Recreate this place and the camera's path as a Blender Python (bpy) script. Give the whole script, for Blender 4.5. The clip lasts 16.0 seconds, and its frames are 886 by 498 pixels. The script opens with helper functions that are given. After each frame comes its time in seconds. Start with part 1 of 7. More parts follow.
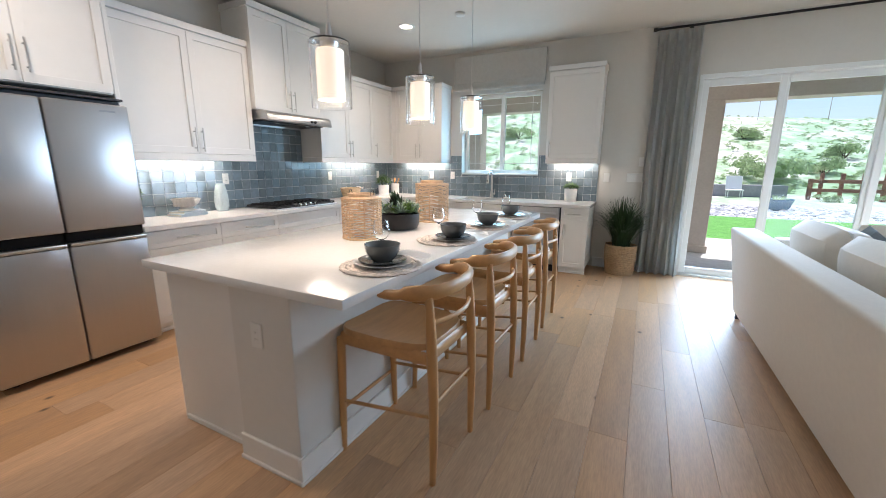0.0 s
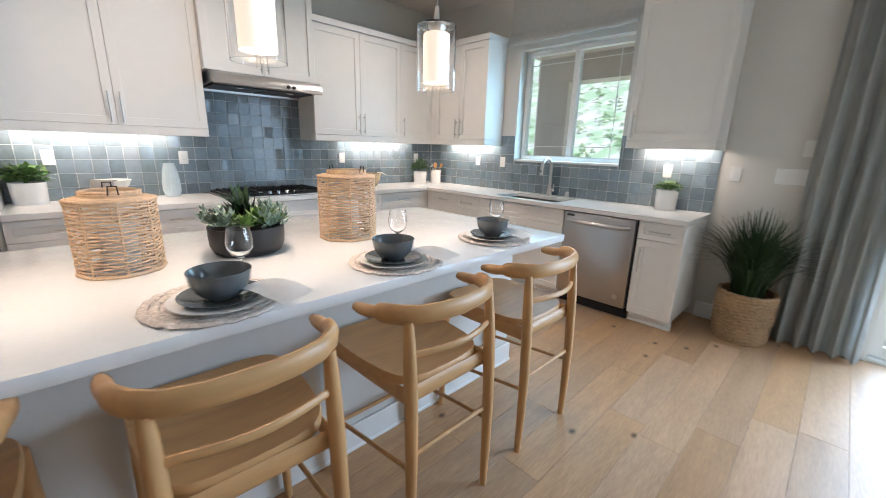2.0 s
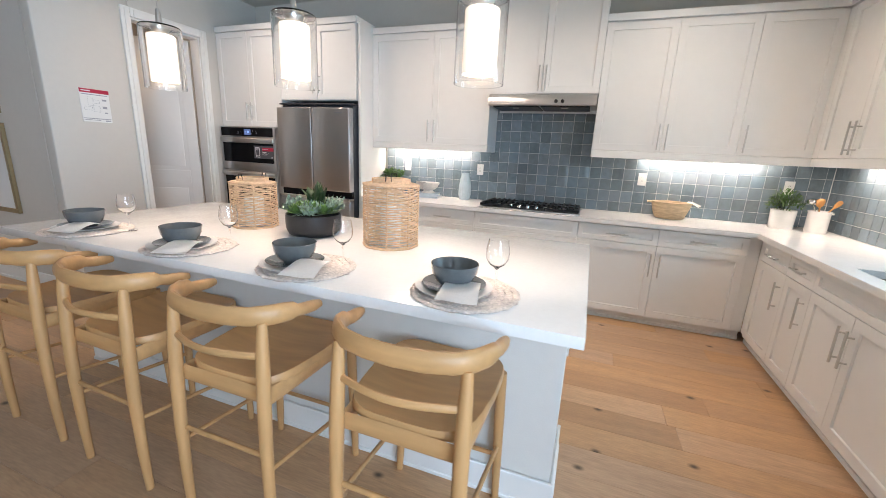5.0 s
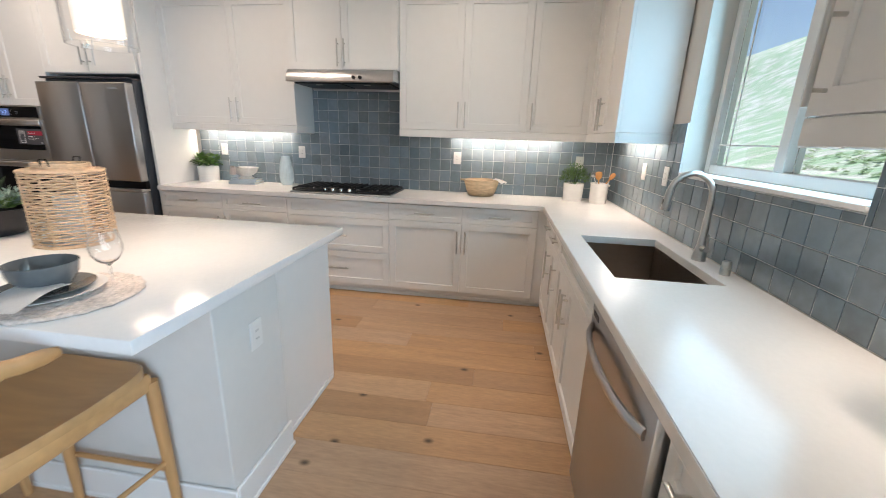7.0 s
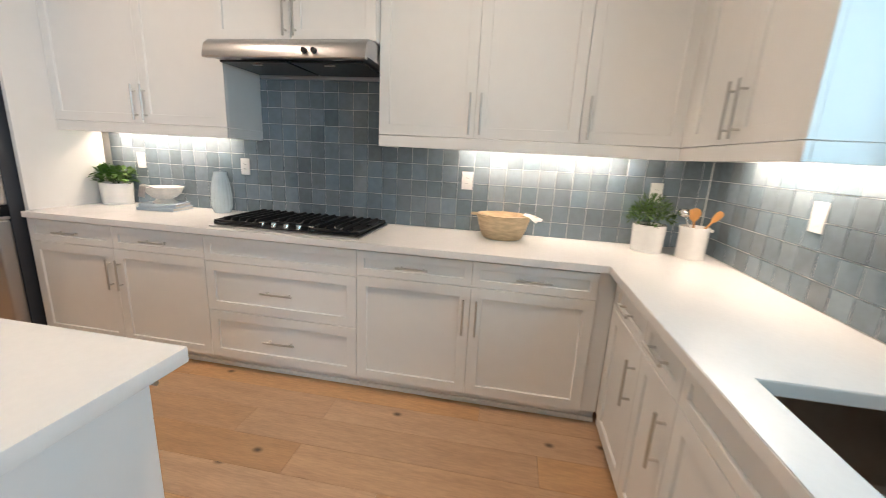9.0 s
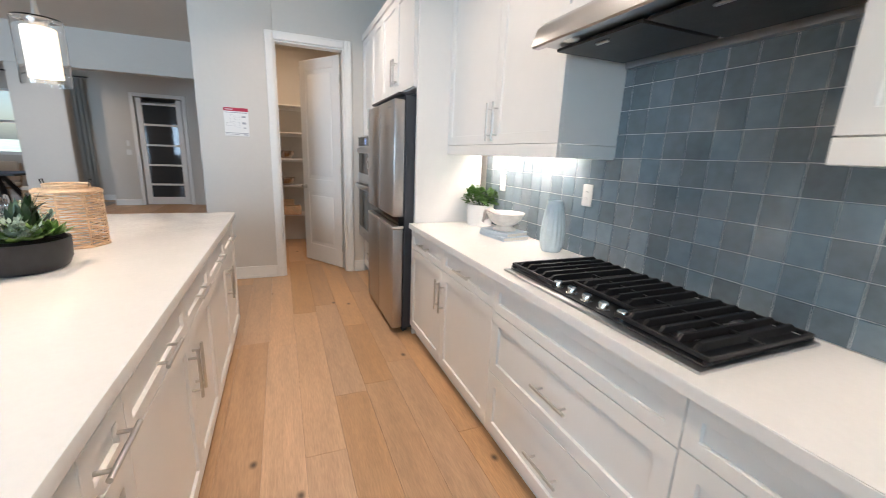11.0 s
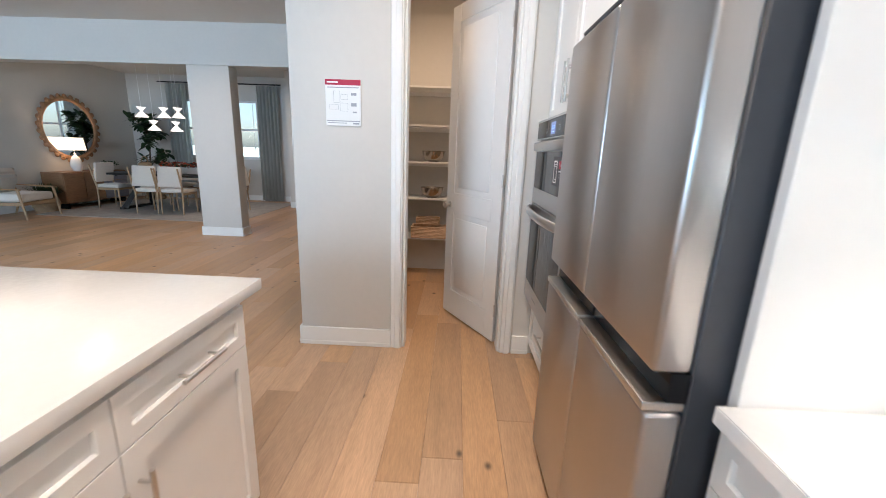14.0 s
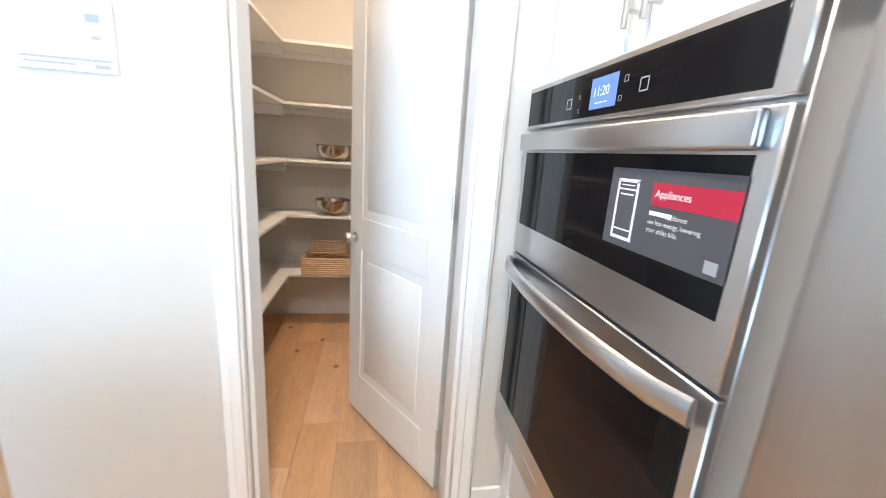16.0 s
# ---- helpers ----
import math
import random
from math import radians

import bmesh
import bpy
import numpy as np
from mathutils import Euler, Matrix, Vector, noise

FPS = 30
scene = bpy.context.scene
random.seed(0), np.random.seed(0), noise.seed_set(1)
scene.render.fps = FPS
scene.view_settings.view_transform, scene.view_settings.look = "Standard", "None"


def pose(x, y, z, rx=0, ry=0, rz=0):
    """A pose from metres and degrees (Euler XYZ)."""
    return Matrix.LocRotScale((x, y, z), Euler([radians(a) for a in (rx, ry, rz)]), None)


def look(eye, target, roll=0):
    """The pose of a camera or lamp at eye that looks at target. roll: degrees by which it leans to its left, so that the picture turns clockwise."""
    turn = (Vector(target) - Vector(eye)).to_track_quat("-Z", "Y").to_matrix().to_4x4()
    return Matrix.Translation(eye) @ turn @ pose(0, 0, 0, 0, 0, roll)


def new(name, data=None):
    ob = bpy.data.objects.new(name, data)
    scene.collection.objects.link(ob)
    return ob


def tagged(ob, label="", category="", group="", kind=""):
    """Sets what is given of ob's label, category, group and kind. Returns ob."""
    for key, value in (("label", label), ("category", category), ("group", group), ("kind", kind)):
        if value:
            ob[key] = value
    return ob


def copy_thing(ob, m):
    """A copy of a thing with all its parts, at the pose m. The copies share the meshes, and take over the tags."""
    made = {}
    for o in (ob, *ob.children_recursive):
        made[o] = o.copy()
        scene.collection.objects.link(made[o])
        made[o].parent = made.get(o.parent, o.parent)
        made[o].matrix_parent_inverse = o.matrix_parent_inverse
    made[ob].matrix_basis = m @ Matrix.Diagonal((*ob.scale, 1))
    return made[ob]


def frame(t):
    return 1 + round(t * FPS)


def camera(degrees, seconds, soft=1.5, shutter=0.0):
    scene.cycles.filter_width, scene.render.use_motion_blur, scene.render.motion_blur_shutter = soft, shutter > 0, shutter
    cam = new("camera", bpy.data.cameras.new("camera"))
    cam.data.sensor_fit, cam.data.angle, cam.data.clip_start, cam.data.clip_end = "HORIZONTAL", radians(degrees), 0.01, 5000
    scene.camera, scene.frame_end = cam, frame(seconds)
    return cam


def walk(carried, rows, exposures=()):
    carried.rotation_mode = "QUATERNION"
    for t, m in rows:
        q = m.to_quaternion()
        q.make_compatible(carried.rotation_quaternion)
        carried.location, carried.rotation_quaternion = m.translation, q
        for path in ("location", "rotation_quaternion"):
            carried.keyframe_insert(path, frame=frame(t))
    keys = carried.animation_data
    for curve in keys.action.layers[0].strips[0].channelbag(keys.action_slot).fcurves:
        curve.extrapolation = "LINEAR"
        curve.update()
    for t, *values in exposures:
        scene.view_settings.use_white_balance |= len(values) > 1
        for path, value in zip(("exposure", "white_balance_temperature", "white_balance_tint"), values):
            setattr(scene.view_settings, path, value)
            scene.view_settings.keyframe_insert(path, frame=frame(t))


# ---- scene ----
from math import cos, pi, sin
# -- camera --
LENS = 97.13
PATH = [
    (0, (0.0456, 0.0671, 1.4012), (-0.8436, 1.8089, 0.9823), 0.28),
    (0.5, (0.0655, 0.5315, 1.4046), (-0.8496, 2.2546, 0.9649), 0.40),
    (1, (0.0521, 1.0326, 1.3922), (-0.9421, 2.7037, 0.9240), 0.57),
    (1.5, (0.1208, 1.5106, 1.3823), (-1.0296, 3.0727, 0.8961), 0.82),
    (2, (0.2033, 1.9793, 1.3955), (-1.1720, 3.3415, 0.8925), 1.56),
    (2.5, (0.2222, 2.3673, 1.4179), (-1.3967, 3.4248, 0.9072), 2.36),
    (3, (0.2789, 2.6749, 1.4180), (-1.5464, 3.3136, 0.9077), 2.62),
    (5.5, (0.2037, 4.2620, 1.4166), (-1.5953, 3.5314, 0.9372), 2.66),
    (6, (0.2372, 4.5011, 1.4345), (-1.6185, 3.9554, 0.9257), 2.29),
    (6.5, (0.1270, 4.7724, 1.4153), (-1.7652, 4.3908, 0.8921), 2.29),
    (7, (-0.1482, 4.8908, 1.4224), (-2.0541, 4.6202, 0.8797), 1.89),
    (7.5, (-0.4572, 4.7966, 1.4032), (-2.3768, 4.6301, 0.8671), 1.87),
    (8, (-0.7923, 4.7713, 1.3994), (-2.7220, 4.6546, 0.8867), 2.03),
    (8.5, (-1.1356, 4.7990, 1.4095), (-3.0712, 4.6519, 0.9280), 2.71),
    (9, (-1.4604, 4.7532, 1.3949), (-3.3781, 4.4254, 0.9314), 3.07),
    (9.5, (-1.7492, 4.7066, 1.3903), (-3.5474, 3.9636, 0.9271), 2.78),
    (10, (-2.0620, 4.7004, 1.4005), (-3.5479, 3.4492, 0.9243), 2.71),
    (12.5, (-2.8695, 3.5939, 1.4196), (-2.9555, 1.6499, 0.9574), 2.45),
    (13, (-2.9084, 3.1856, 1.4016), (-2.9202, 1.2393, 0.9412), 2.39),
    (13.5, (-2.8738, 2.7905, 1.3791), (-2.8466, 0.8470, 0.9077), 2.10),
    (14, (-2.8710, 2.3983, 1.3843), (-2.8157, 0.4562, 0.9096), 2.04),
    (14.5, (-2.9308, 2.0257, 1.3905), (-2.7823, 0.0909, 0.9062), 2.80),
    (15, (-2.9127, 1.6897, 1.3774), (-2.7806, -0.2505, 0.9101), 3.08),
    (15.5, (-2.9063, 1.3550, 1.3825), (-2.9748, -0.5947, 0.9420), 3.58),
    (16, (-2.9156, 1.0266, 1.3878), (-3.2604, -0.8877, 0.9224), 3.92),
]
TINT = 17.5
EXPOSURES = [(0.0, 0.2), (3.0, 0.1), (5.5, 0.25), (6.5, 0.03), (8.0, -0.1), (9.0, 0.0), (10.0, 0.22), (12.5, 0.38), (13.5, 0.5), (14.0, 0.68), (14.5, 0.92), (15.0, 1.12), (16.0, 1.5)]
WHITE = {5.5: (6500, 19), 6.5: (6600, 18.5), 8.0: (6550, 18), 9.0: (6850, 18.5), 10.0: (6400, 17), 12.5: (6300, 17.5), 13.5: (6000, 16.5), 14.0: (6050, 16.5), 14.5: (6200, 17), 15.0: (6100, 15.5), 16.0: (5700, 11)}
cam = camera(LENS, 16.0, 0.8, 0.3)
walk(cam, [(t, look(eye, target, roll)) for t, eye, target, roll in PATH], exposures=[(t, e, *WHITE.get(t, (6250, TINT))) for t, e in EXPOSURES])

# -- world and large lights --
SUN_UP, SUN_ROUND = radians(71), radians(12)
world = bpy.data.worlds.new("sky")
scene.world = world
world.use_nodes = True
wn = world.node_tree.nodes
sky = wn.new("ShaderNodeTexSky")
sky.sky_type, sky.sun_disc, sky.sun_elevation, sky.sun_rotation = "NISHITA", False, SUN_UP, SUN_ROUND
sky.air_density, sky.dust_density = 1.0, 1.5
world.node_tree.links.new(sky.outputs[0], wn["Background"].inputs[0])
wn["Background"].inputs[1].default_value = 0.15


def lamp(name, kind, power, colour, m, size=(1, 1), spread=180):
    data = bpy.data.lights.new(name, kind)
    data.energy, data.color = power, colour
    if kind == "AREA":
        data.shape, data.size, data.size_y, data.spread = "RECTANGLE", size[0], size[1], radians(spread)
    ob = new(name, data)
    ob.matrix_basis = m
    return ob


sun_way = Vector((sin(SUN_ROUND) * cos(SUN_UP), cos(SUN_ROUND) * cos(SUN_UP), sin(SUN_UP)))
sun = lamp("sun", "SUN", 5.0, (1, 0.98, 0.94), look(sun_way * 40, (0, 0, 0)))
sun.data.angle = radians(0.5)
DAY = (0.55, 0.79, 1.0)
WARM = (1.0, 0.84, 0.66)
# daylight in the openings
lamp("slider_daylight", "AREA", 275, DAY, look((2.7, 5.80, 1.25), (2.7, 0, 0.1)), (4.2, 2.3), 150)
lamp("window_daylight", "AREA", 17, (0.40, 0.77, 1.0), look((-1.97, 5.99, 1.75), (-1.97, 0, 1.5)), (1.1, 0.95))


# -- materials --
def mat(name, colour, rough=0.5, metal=0.0, grain=0.0, scale=40.0, bump=0.0, bump_scale=120.0, stretch=(1, 1, 1), vary=0.0, island=False,
        coat=0.0, sheen=0.0, emit=None, spread=0.0, rough_var=0.0, knots=0.0):
    m = bpy.data.materials.new(name)
    m.use_nodes = True
    nt = m.node_tree
    N, L = nt.nodes, nt.links
    b = N["Principled BSDF"]
    b.inputs["Base Color"].default_value = (*colour, 1)
    b.inputs["Roughness"].default_value = rough
    b.inputs["Metallic"].default_value = metal
    b.inputs["Coat Weight"].default_value = coat
    b.inputs["Sheen Weight"].default_value = sheen
    if emit:
        b.inputs["Emission Color"].default_value = (*emit[0], 1)
        b.inputs["Emission Strength"].default_value = emit[1]
    co = N.new("ShaderNodeTexCoord")
    mp = N.new("ShaderNodeMapping")
    mp.inputs["Scale"].default_value = stretch
    L.new(co.outputs["Object"], mp.inputs["Vector"])
    vec = mp.outputs["Vector"]
    rnd = None
    if vary or spread:
        if island:
            rnd = N.new("ShaderNodeNewGeometry").outputs["Random Per Island"]
        else:
            rnd = N.new("ShaderNodeObjectInfo").outputs["Random"]
        off = N.new("ShaderNodeVectorMath")
        off.operation = "MULTIPLY_ADD"
        comb = N.new("ShaderNodeCombineXYZ")
        for i in range(3):
            L.new(rnd, comb.inputs[i])
        L.new(comb.outputs[0], off.inputs[0])
        off.inputs[1].default_value = (37, 53, 71)
        L.new(vec, off.inputs[2])
        vec = off.outputs[0]
    value = None
    if grain:
        big = N.new("ShaderNodeTexNoise")
        big.inputs["Scale"].default_value = scale * 0.12
        big.inputs["Detail"].default_value = 3
        fine = N.new("ShaderNodeTexNoise")
        fine.inputs["Scale"].default_value = scale
        fine.inputs["Detail"].default_value = 6
        for n in (big, fine):
            L.new(vec, n.inputs["Vector"])
        mix = N.new("ShaderNodeMath")
        mix.operation = "MULTIPLY_ADD"
        L.new(big.outputs["Fac"], mix.inputs[0])
        mix.inputs[1].default_value = 0.8
        L.new(fine.outputs["Fac"], mix.inputs[2])
        rg = N.new("ShaderNodeMapRange")
        rg.inputs["From Min"].default_value, rg.inputs["From Max"].default_value = 0.55, 1.25
        rg.inputs["To Min"].default_value, rg.inputs["To Max"].default_value = 1 - grain, 1 + grain
        L.new(mix.outputs[0], rg.inputs["Value"])
        value = rg.outputs[0]
        if rough_var:
            rr = N.new("ShaderNodeMapRange")
            rr.inputs["From Min"].default_value, rr.inputs["From Max"].default_value = 0.55, 1.25
            rr.inputs["To Min"].default_value, rr.inputs["To Max"].default_value = rough - rough_var, rough + rough_var
            L.new(mix.outputs[0], rr.inputs["Value"])
            L.new(rr.outputs[0], b.inputs["Roughness"])
    if vary:
        rv = N.new("ShaderNodeMapRange")
        rv.inputs["To Min"].default_value, rv.inputs["To Max"].default_value = 1 - vary, 1 + vary
        L.new(rnd, rv.inputs["Value"])
        if value is None:
            value = rv.outputs[0]
        else:
            mu = N.new("ShaderNodeMath")
            mu.operation = "MULTIPLY"
            L.new(value, mu.inputs[0])
            L.new(rv.outputs[0], mu.inputs[1])
            value = mu.outputs[0]
    if value is not None:
        hsv = N.new("ShaderNodeHueSaturation")
        hsv.inputs["Color"].default_value = (*colour, 1)
        L.new(value, hsv.inputs["Value"])
        if spread:
            wh = N.new("ShaderNodeTexWhiteNoise")
            wh.noise_dimensions = "1D"
            L.new(rnd, wh.inputs["W"])
            rs = N.new("ShaderNodeMapRange")
            rs.inputs["To Min"].default_value, rs.inputs["To Max"].default_value = 1 - spread, 1 + spread
            L.new(wh.outputs["Value"], rs.inputs["Value"])
            L.new(rs.outputs[0], hsv.inputs["Saturation"])
        out = hsv.outputs[0]
        if knots:
            kv = N.new("ShaderNodeVectorMath")
            kv.operation = "MULTIPLY"
            kv.inputs[1].default_value = (0.16, 1, 1)
            L.new(vec, kv.inputs[0])
            vo = N.new("ShaderNodeTexVoronoi")
            vo.inputs["Scale"].default_value = knots
            vo.voronoi_dimensions = "2D"
            L.new(kv.outputs[0], vo.inputs["Vector"])
            kr = N.new("ShaderNodeMapRange")
            kr.inputs["From Min"].default_value, kr.inputs["From Max"].default_value = 0.014, 0.062
            kr.inputs["To Min"].default_value, kr.inputs["To Max"].default_value = 0.88, 0.0
            L.new(vo.outputs["Distance"], kr.inputs["Value"])
            km = N.new("ShaderNodeMix")
            km.data_type = "RGBA"
            sep = N.new("ShaderNodeSeparateColor")
            L.new(vo.outputs["Color"], sep.inputs[0])
            few = N.new("ShaderNodeMath")
            few.operation = "GREATER_THAN"
            few.inputs[1].default_value = 0.62
            L.new(sep.outputs[0], few.inputs[0])
            kf = N.new("ShaderNodeMath")
            kf.operation = "MULTIPLY"
            L.new(kr.outputs[0], kf.inputs[0])
            L.new(few.outputs[0], kf.inputs[1])
            L.new(kf.outputs[0], km.inputs[0])
            L.new(out, km.inputs[6])
            km.inputs[7].default_value = (0.05, 0.03, 0.015, 1)
            out = km.outputs[2]
        L.new(out, b.inputs["Base Color"])
    if bump:
        bn = N.new("ShaderNodeTexNoise")
        bn.inputs["Scale"].default_value = bump_scale
        bn.inputs["Detail"].default_value = 4
        L.new(vec, bn.inputs["Vector"])
        bp = N.new("ShaderNodeBump")
        bp.inputs["Strength"].default_value = 1.0
        bp.inputs["Distance"].default_value = bump
        L.new(bn.outputs["Fac"], bp.inputs["Height"])
        L.new(bp.outputs[0], b.inputs["Normal"])
    return m


def glass_mat(name, tint=(1, 1, 1), rough=0.0, ior=1.45):
    m = mat(name, tint, rough)
    b = m.node_tree.nodes["Principled BSDF"]
    b.inputs["Transmission Weight"].default_value = 1
    b.inputs["IOR"].default_value = ior
    return m


M_WALL = mat("wall_paint", (0.62, 0.59, 0.54), 0.7, grain=0.02, scale=25, bump=0.0006, bump_scale=160)
M_KNEE = mat("pale_greige_paint", (0.70, 0.68, 0.64), 0.7, grain=0.02, scale=25, bump=0.0006, bump_scale=160)
M_CEIL = mat("ceiling_paint", (0.66, 0.62, 0.56), 0.8, grain=0.02, scale=20, bump=0.0006, bump_scale=140)
M_TRIM = mat("white_trim_paint", (0.80, 0.79, 0.76), 0.4, grain=0.015, scale=18)
M_CAB = mat("cabinet_paint", (0.80, 0.785, 0.755), 0.32, grain=0.015, scale=14, bump=0.00015, bump_scale=220, vary=0.012)
M_QUARTZ = mat("white_quartz", (0.80, 0.785, 0.76), 0.19, grain=0.025, scale=60, rough_var=0.03)
M_FLOOR = mat("oak_plank", (0.50, 0.31, 0.175), 0.41, grain=0.20, scale=16, stretch=(9, 1, 1), bump=0.0005, bump_scale=30, vary=0.14, spread=0.10, rough_var=0.08, knots=1.9)
M_FLOOR2 = mat("oak_plank_far", (0.50, 0.31, 0.175), 0.41, grain=0.20, scale=16, stretch=(9, 1, 1), bump=0.0005, bump_scale=30, vary=0.14, spread=0.10, island=True, rough_var=0.08, knots=1.9)
M_SUB = mat("floor_joint", (0.24, 0.15, 0.09), 0.8)
M_TILE = mat("blue_glazed_tile", (0.17, 0.215, 0.245), 0.13, grain=0.20, scale=26, bump=0.0016, bump_scale=14, vary=0.22, spread=0.2, coat=0.3, rough_var=0.05)
M_GROUT = mat("pale_grout", (0.72, 0.73, 0.72), 0.8, grain=0.05, scale=60)
M_STEEL = mat("brushed_steel", (0.47, 0.455, 0.45), 0.30, 1.0, grain=0.025, scale=160, stretch=(6, 6, 0.05), rough_var=0.012)
M_STEELH = mat("brushed_steel_level", (0.54, 0.54, 0.545), 0.30, 1.0, grain=0.025, scale=160, stretch=(0.4, 0.4, 12), rough_var=0.012)
M_NICKEL = mat("satin_nickel", (0.62, 0.60, 0.57), 0.28, 1.0)
M_CHROME = mat("polished_nickel", (0.75, 0.74, 0.72), 0.12, 1.0)
M_BLACK = mat("black_enamel", (0.012, 0.012, 0.013), 0.48, grain=0.1)
M_BLKGLASS = mat("black_oven_glass", (0.008, 0.008, 0.009), 0.05)
M_BLKGLASS.node_tree.nodes["Principled BSDF"].inputs["Specular IOR Level"].default_value = 0.14
M_BLACK.node_tree.nodes["Principled BSDF"].inputs["Specular IOR Level"].default_value = 0.3
M_DARK = mat("dark_plastic", (0.03, 0.03, 0.035), 0.5)
M_CASE = mat("fridge_side_grey", (0.035, 0.04, 0.05), 0.45, grain=0.05)
M_PLATE = mat("white_plastic", (0.78, 0.77, 0.74), 0.35)
M_OAK = mat("stool_oak", (0.56, 0.305, 0.125), 0.40, grain=0.17, scale=30, stretch=(1, 1, 0.12), bump=0.0003, bump_scale=60, vary=0.04)
M_OAKY = mat("stool_oak_seat", (0.56, 0.305, 0.125), 0.40, grain=0.17, scale=30, stretch=(1, 0.12, 1), bump=0.0003, bump_scale=60, vary=0.04)
M_RATTAN = mat("pale_rattan", (0.62, 0.42, 0.26), 0.6, grain=0.25, scale=60, vary=0.05)
M_RATTAN2 = mat("brown_seagrass", (0.34, 0.215, 0.115), 0.7, grain=0.35, scale=50, bump=0.002, bump_scale=90)
M_GLASS = glass_mat("clear_glass")
M_PANE = glass_mat("window_glass", (0.87, 0.985, 1.0))
M_SHADE = mat("lit_frosted_shade", (0.9, 0.85, 0.75), 0.6, emit=((1.0, 0.80, 0.57), 0.72))
M_BULB = mat("lit_led", (1, 0.95, 0.85), 0.5, emit=((1.0, 0.88, 0.72), 8.0))
M_CERDARK = mat("grey_stoneware", (0.105, 0.115, 0.118), 0.16, grain=0.10, scale=50, coat=0.4, vary=0.06)
M_CERWHITE = mat("white_ceramic", (0.84, 0.82, 0.79), 0.22, grain=0.03, scale=30)
M_LINEN = mat("white_linen", (0.90, 0.89, 0.87), 0.85, grain=0.04, scale=120)
M_MAT = mat("woven_placemat", (0.66, 0.58, 0.52), 0.9, grain=0.4, scale=90, bump=0.0012, bump_scale=110)
M_GREEN = mat("leaf_green", (0.085, 0.175, 0.035), 0.5, grain=0.35, scale=30, vary=0.25, island=True)
M_GREEND = mat("dark_leaf_green", (0.018, 0.046, 0.012), 0.55, grain=0.4, scale=30, vary=0.35, island=True)
M_SUCC = mat("bright_succulent_green", (0.14, 0.25, 0.06), 0.5, grain=0.3, scale=30, vary=0.35, island=True)
M_GREENP = mat("pale_succulent", (0.22, 0.30, 0.24), 0.6, grain=0.25, scale=40, vary=0.3, island=True)
M_SOIL = mat("dark_soil", (0.04, 0.028, 0.02), 0.95, grain=0.4, scale=80, bump=0.004, bump_scale=90)
M_BOWLBLK = mat("matt_black_planter", (0.022, 0.021, 0.022), 0.45, grain=0.25, scale=30)
M_SOFA = mat("cream_upholstery", (0.72, 0.645, 0.56), 0.95, grain=0.05, scale=250, bump=0.0003, bump_scale=300, sheen=0.3)
M_GREYFAB = mat("grey_fabric", (0.20, 0.22, 0.23), 0.95, grain=0.15, scale=200, bump=0.0003, bump_scale=300)
M_CURT = mat("grey_linen_curtain", (0.63, 0.62, 0.59), 0.9, grain=0.08, scale=200, stretch=(1, 1, 0.3), bump=0.0002, bump_scale=300, sheen=0.2)
# linen lets some daylight through
nt = M_CURT.node_tree
thin = nt.nodes.new("ShaderNodeBsdfTranslucent")
thin.inputs["Color"].default_value = (0.60, 0.63, 0.62, 1)
veil = nt.nodes.new("ShaderNodeMixShader")
veil.inputs[0].default_value = 0.4
nt.links.new(nt.nodes["Principled BSDF"].outputs[0], veil.inputs[1])
nt.links.new(thin.outputs[0], veil.inputs[2])
nt.links.new(veil.outputs[0], nt.nodes["Material Output"].inputs["Surface"])
M_BLIND = mat("grey_roman_shade_fabric", (0.50, 0.49, 0.46), 0.9, grain=0.08, scale=220, bump=0.0002, bump_scale=300)
M_VINYL = mat("white_window_frame", (0.80, 0.81, 0.80), 0.35)
M_ROD = mat("black_iron", (0.02, 0.018, 0.017), 0.4, 0.6)


# -- mesh helpers --
def bx(bm, x0, x1, y0, y1, z0, z1, bev=0.0, seg=1):
    m = Matrix.Translation(((x0 + x1) / 2, (y0 + y1) / 2, (z0 + z1) / 2)) @ Matrix.Diagonal((abs(x1 - x0), abs(y1 - y0), abs(z1 - z0), 1))
    got = bmesh.ops.create_cube(bm, size=1, matrix=m)
    if bev:
        edges = list({e for v in got["verts"] for e in v.link_edges})
        bmesh.ops.bevel(bm, geom=edges, offset=bev, segments=seg, affect="EDGES", profile=0.5)
    return bm


def cyl(bm, p0, p1, r0, r1=None, seg=14, caps=True):
    p0, p1 = Vector(p0), Vector(p1)
    d = p1 - p0
    m = Matrix.Translation((p0 + p1) / 2) @ d.to_track_quat("Z", "Y").to_matrix().to_4x4()
    bmesh.ops.create_cone(bm, cap_ends=caps, segments=seg, radius1=r0, radius2=r0 if r1 is None else r1, depth=d.length, matrix=m)
    return bm


def lathe(bm, profile, seg=28, c=(0, 0, 0), wobble=None):
    rings = []
    for i, (r, z) in enumerate(profile):
        ring = []
        for k in range(seg):
            a = 2 * pi * k / seg
            rr = r * (wobble(a, z) if wobble else 1)
            ring.append(bm.verts.new((c[0] + rr * cos(a), c[1] + rr * sin(a), c[2] + z)))
        rings.append(ring)
    for a, b in zip(rings, rings[1:]):
        for k in range(seg):
            bm.faces.new((a[k], a[(k + 1) % seg], b[(k + 1) % seg], b[k]))
    if profile[0][0] > 1e-5:
        bm.faces.new(rings[0][::-1])
    if profile[-1][0] > 1e-5:
        bm.faces.new(rings[-1])
    return bm


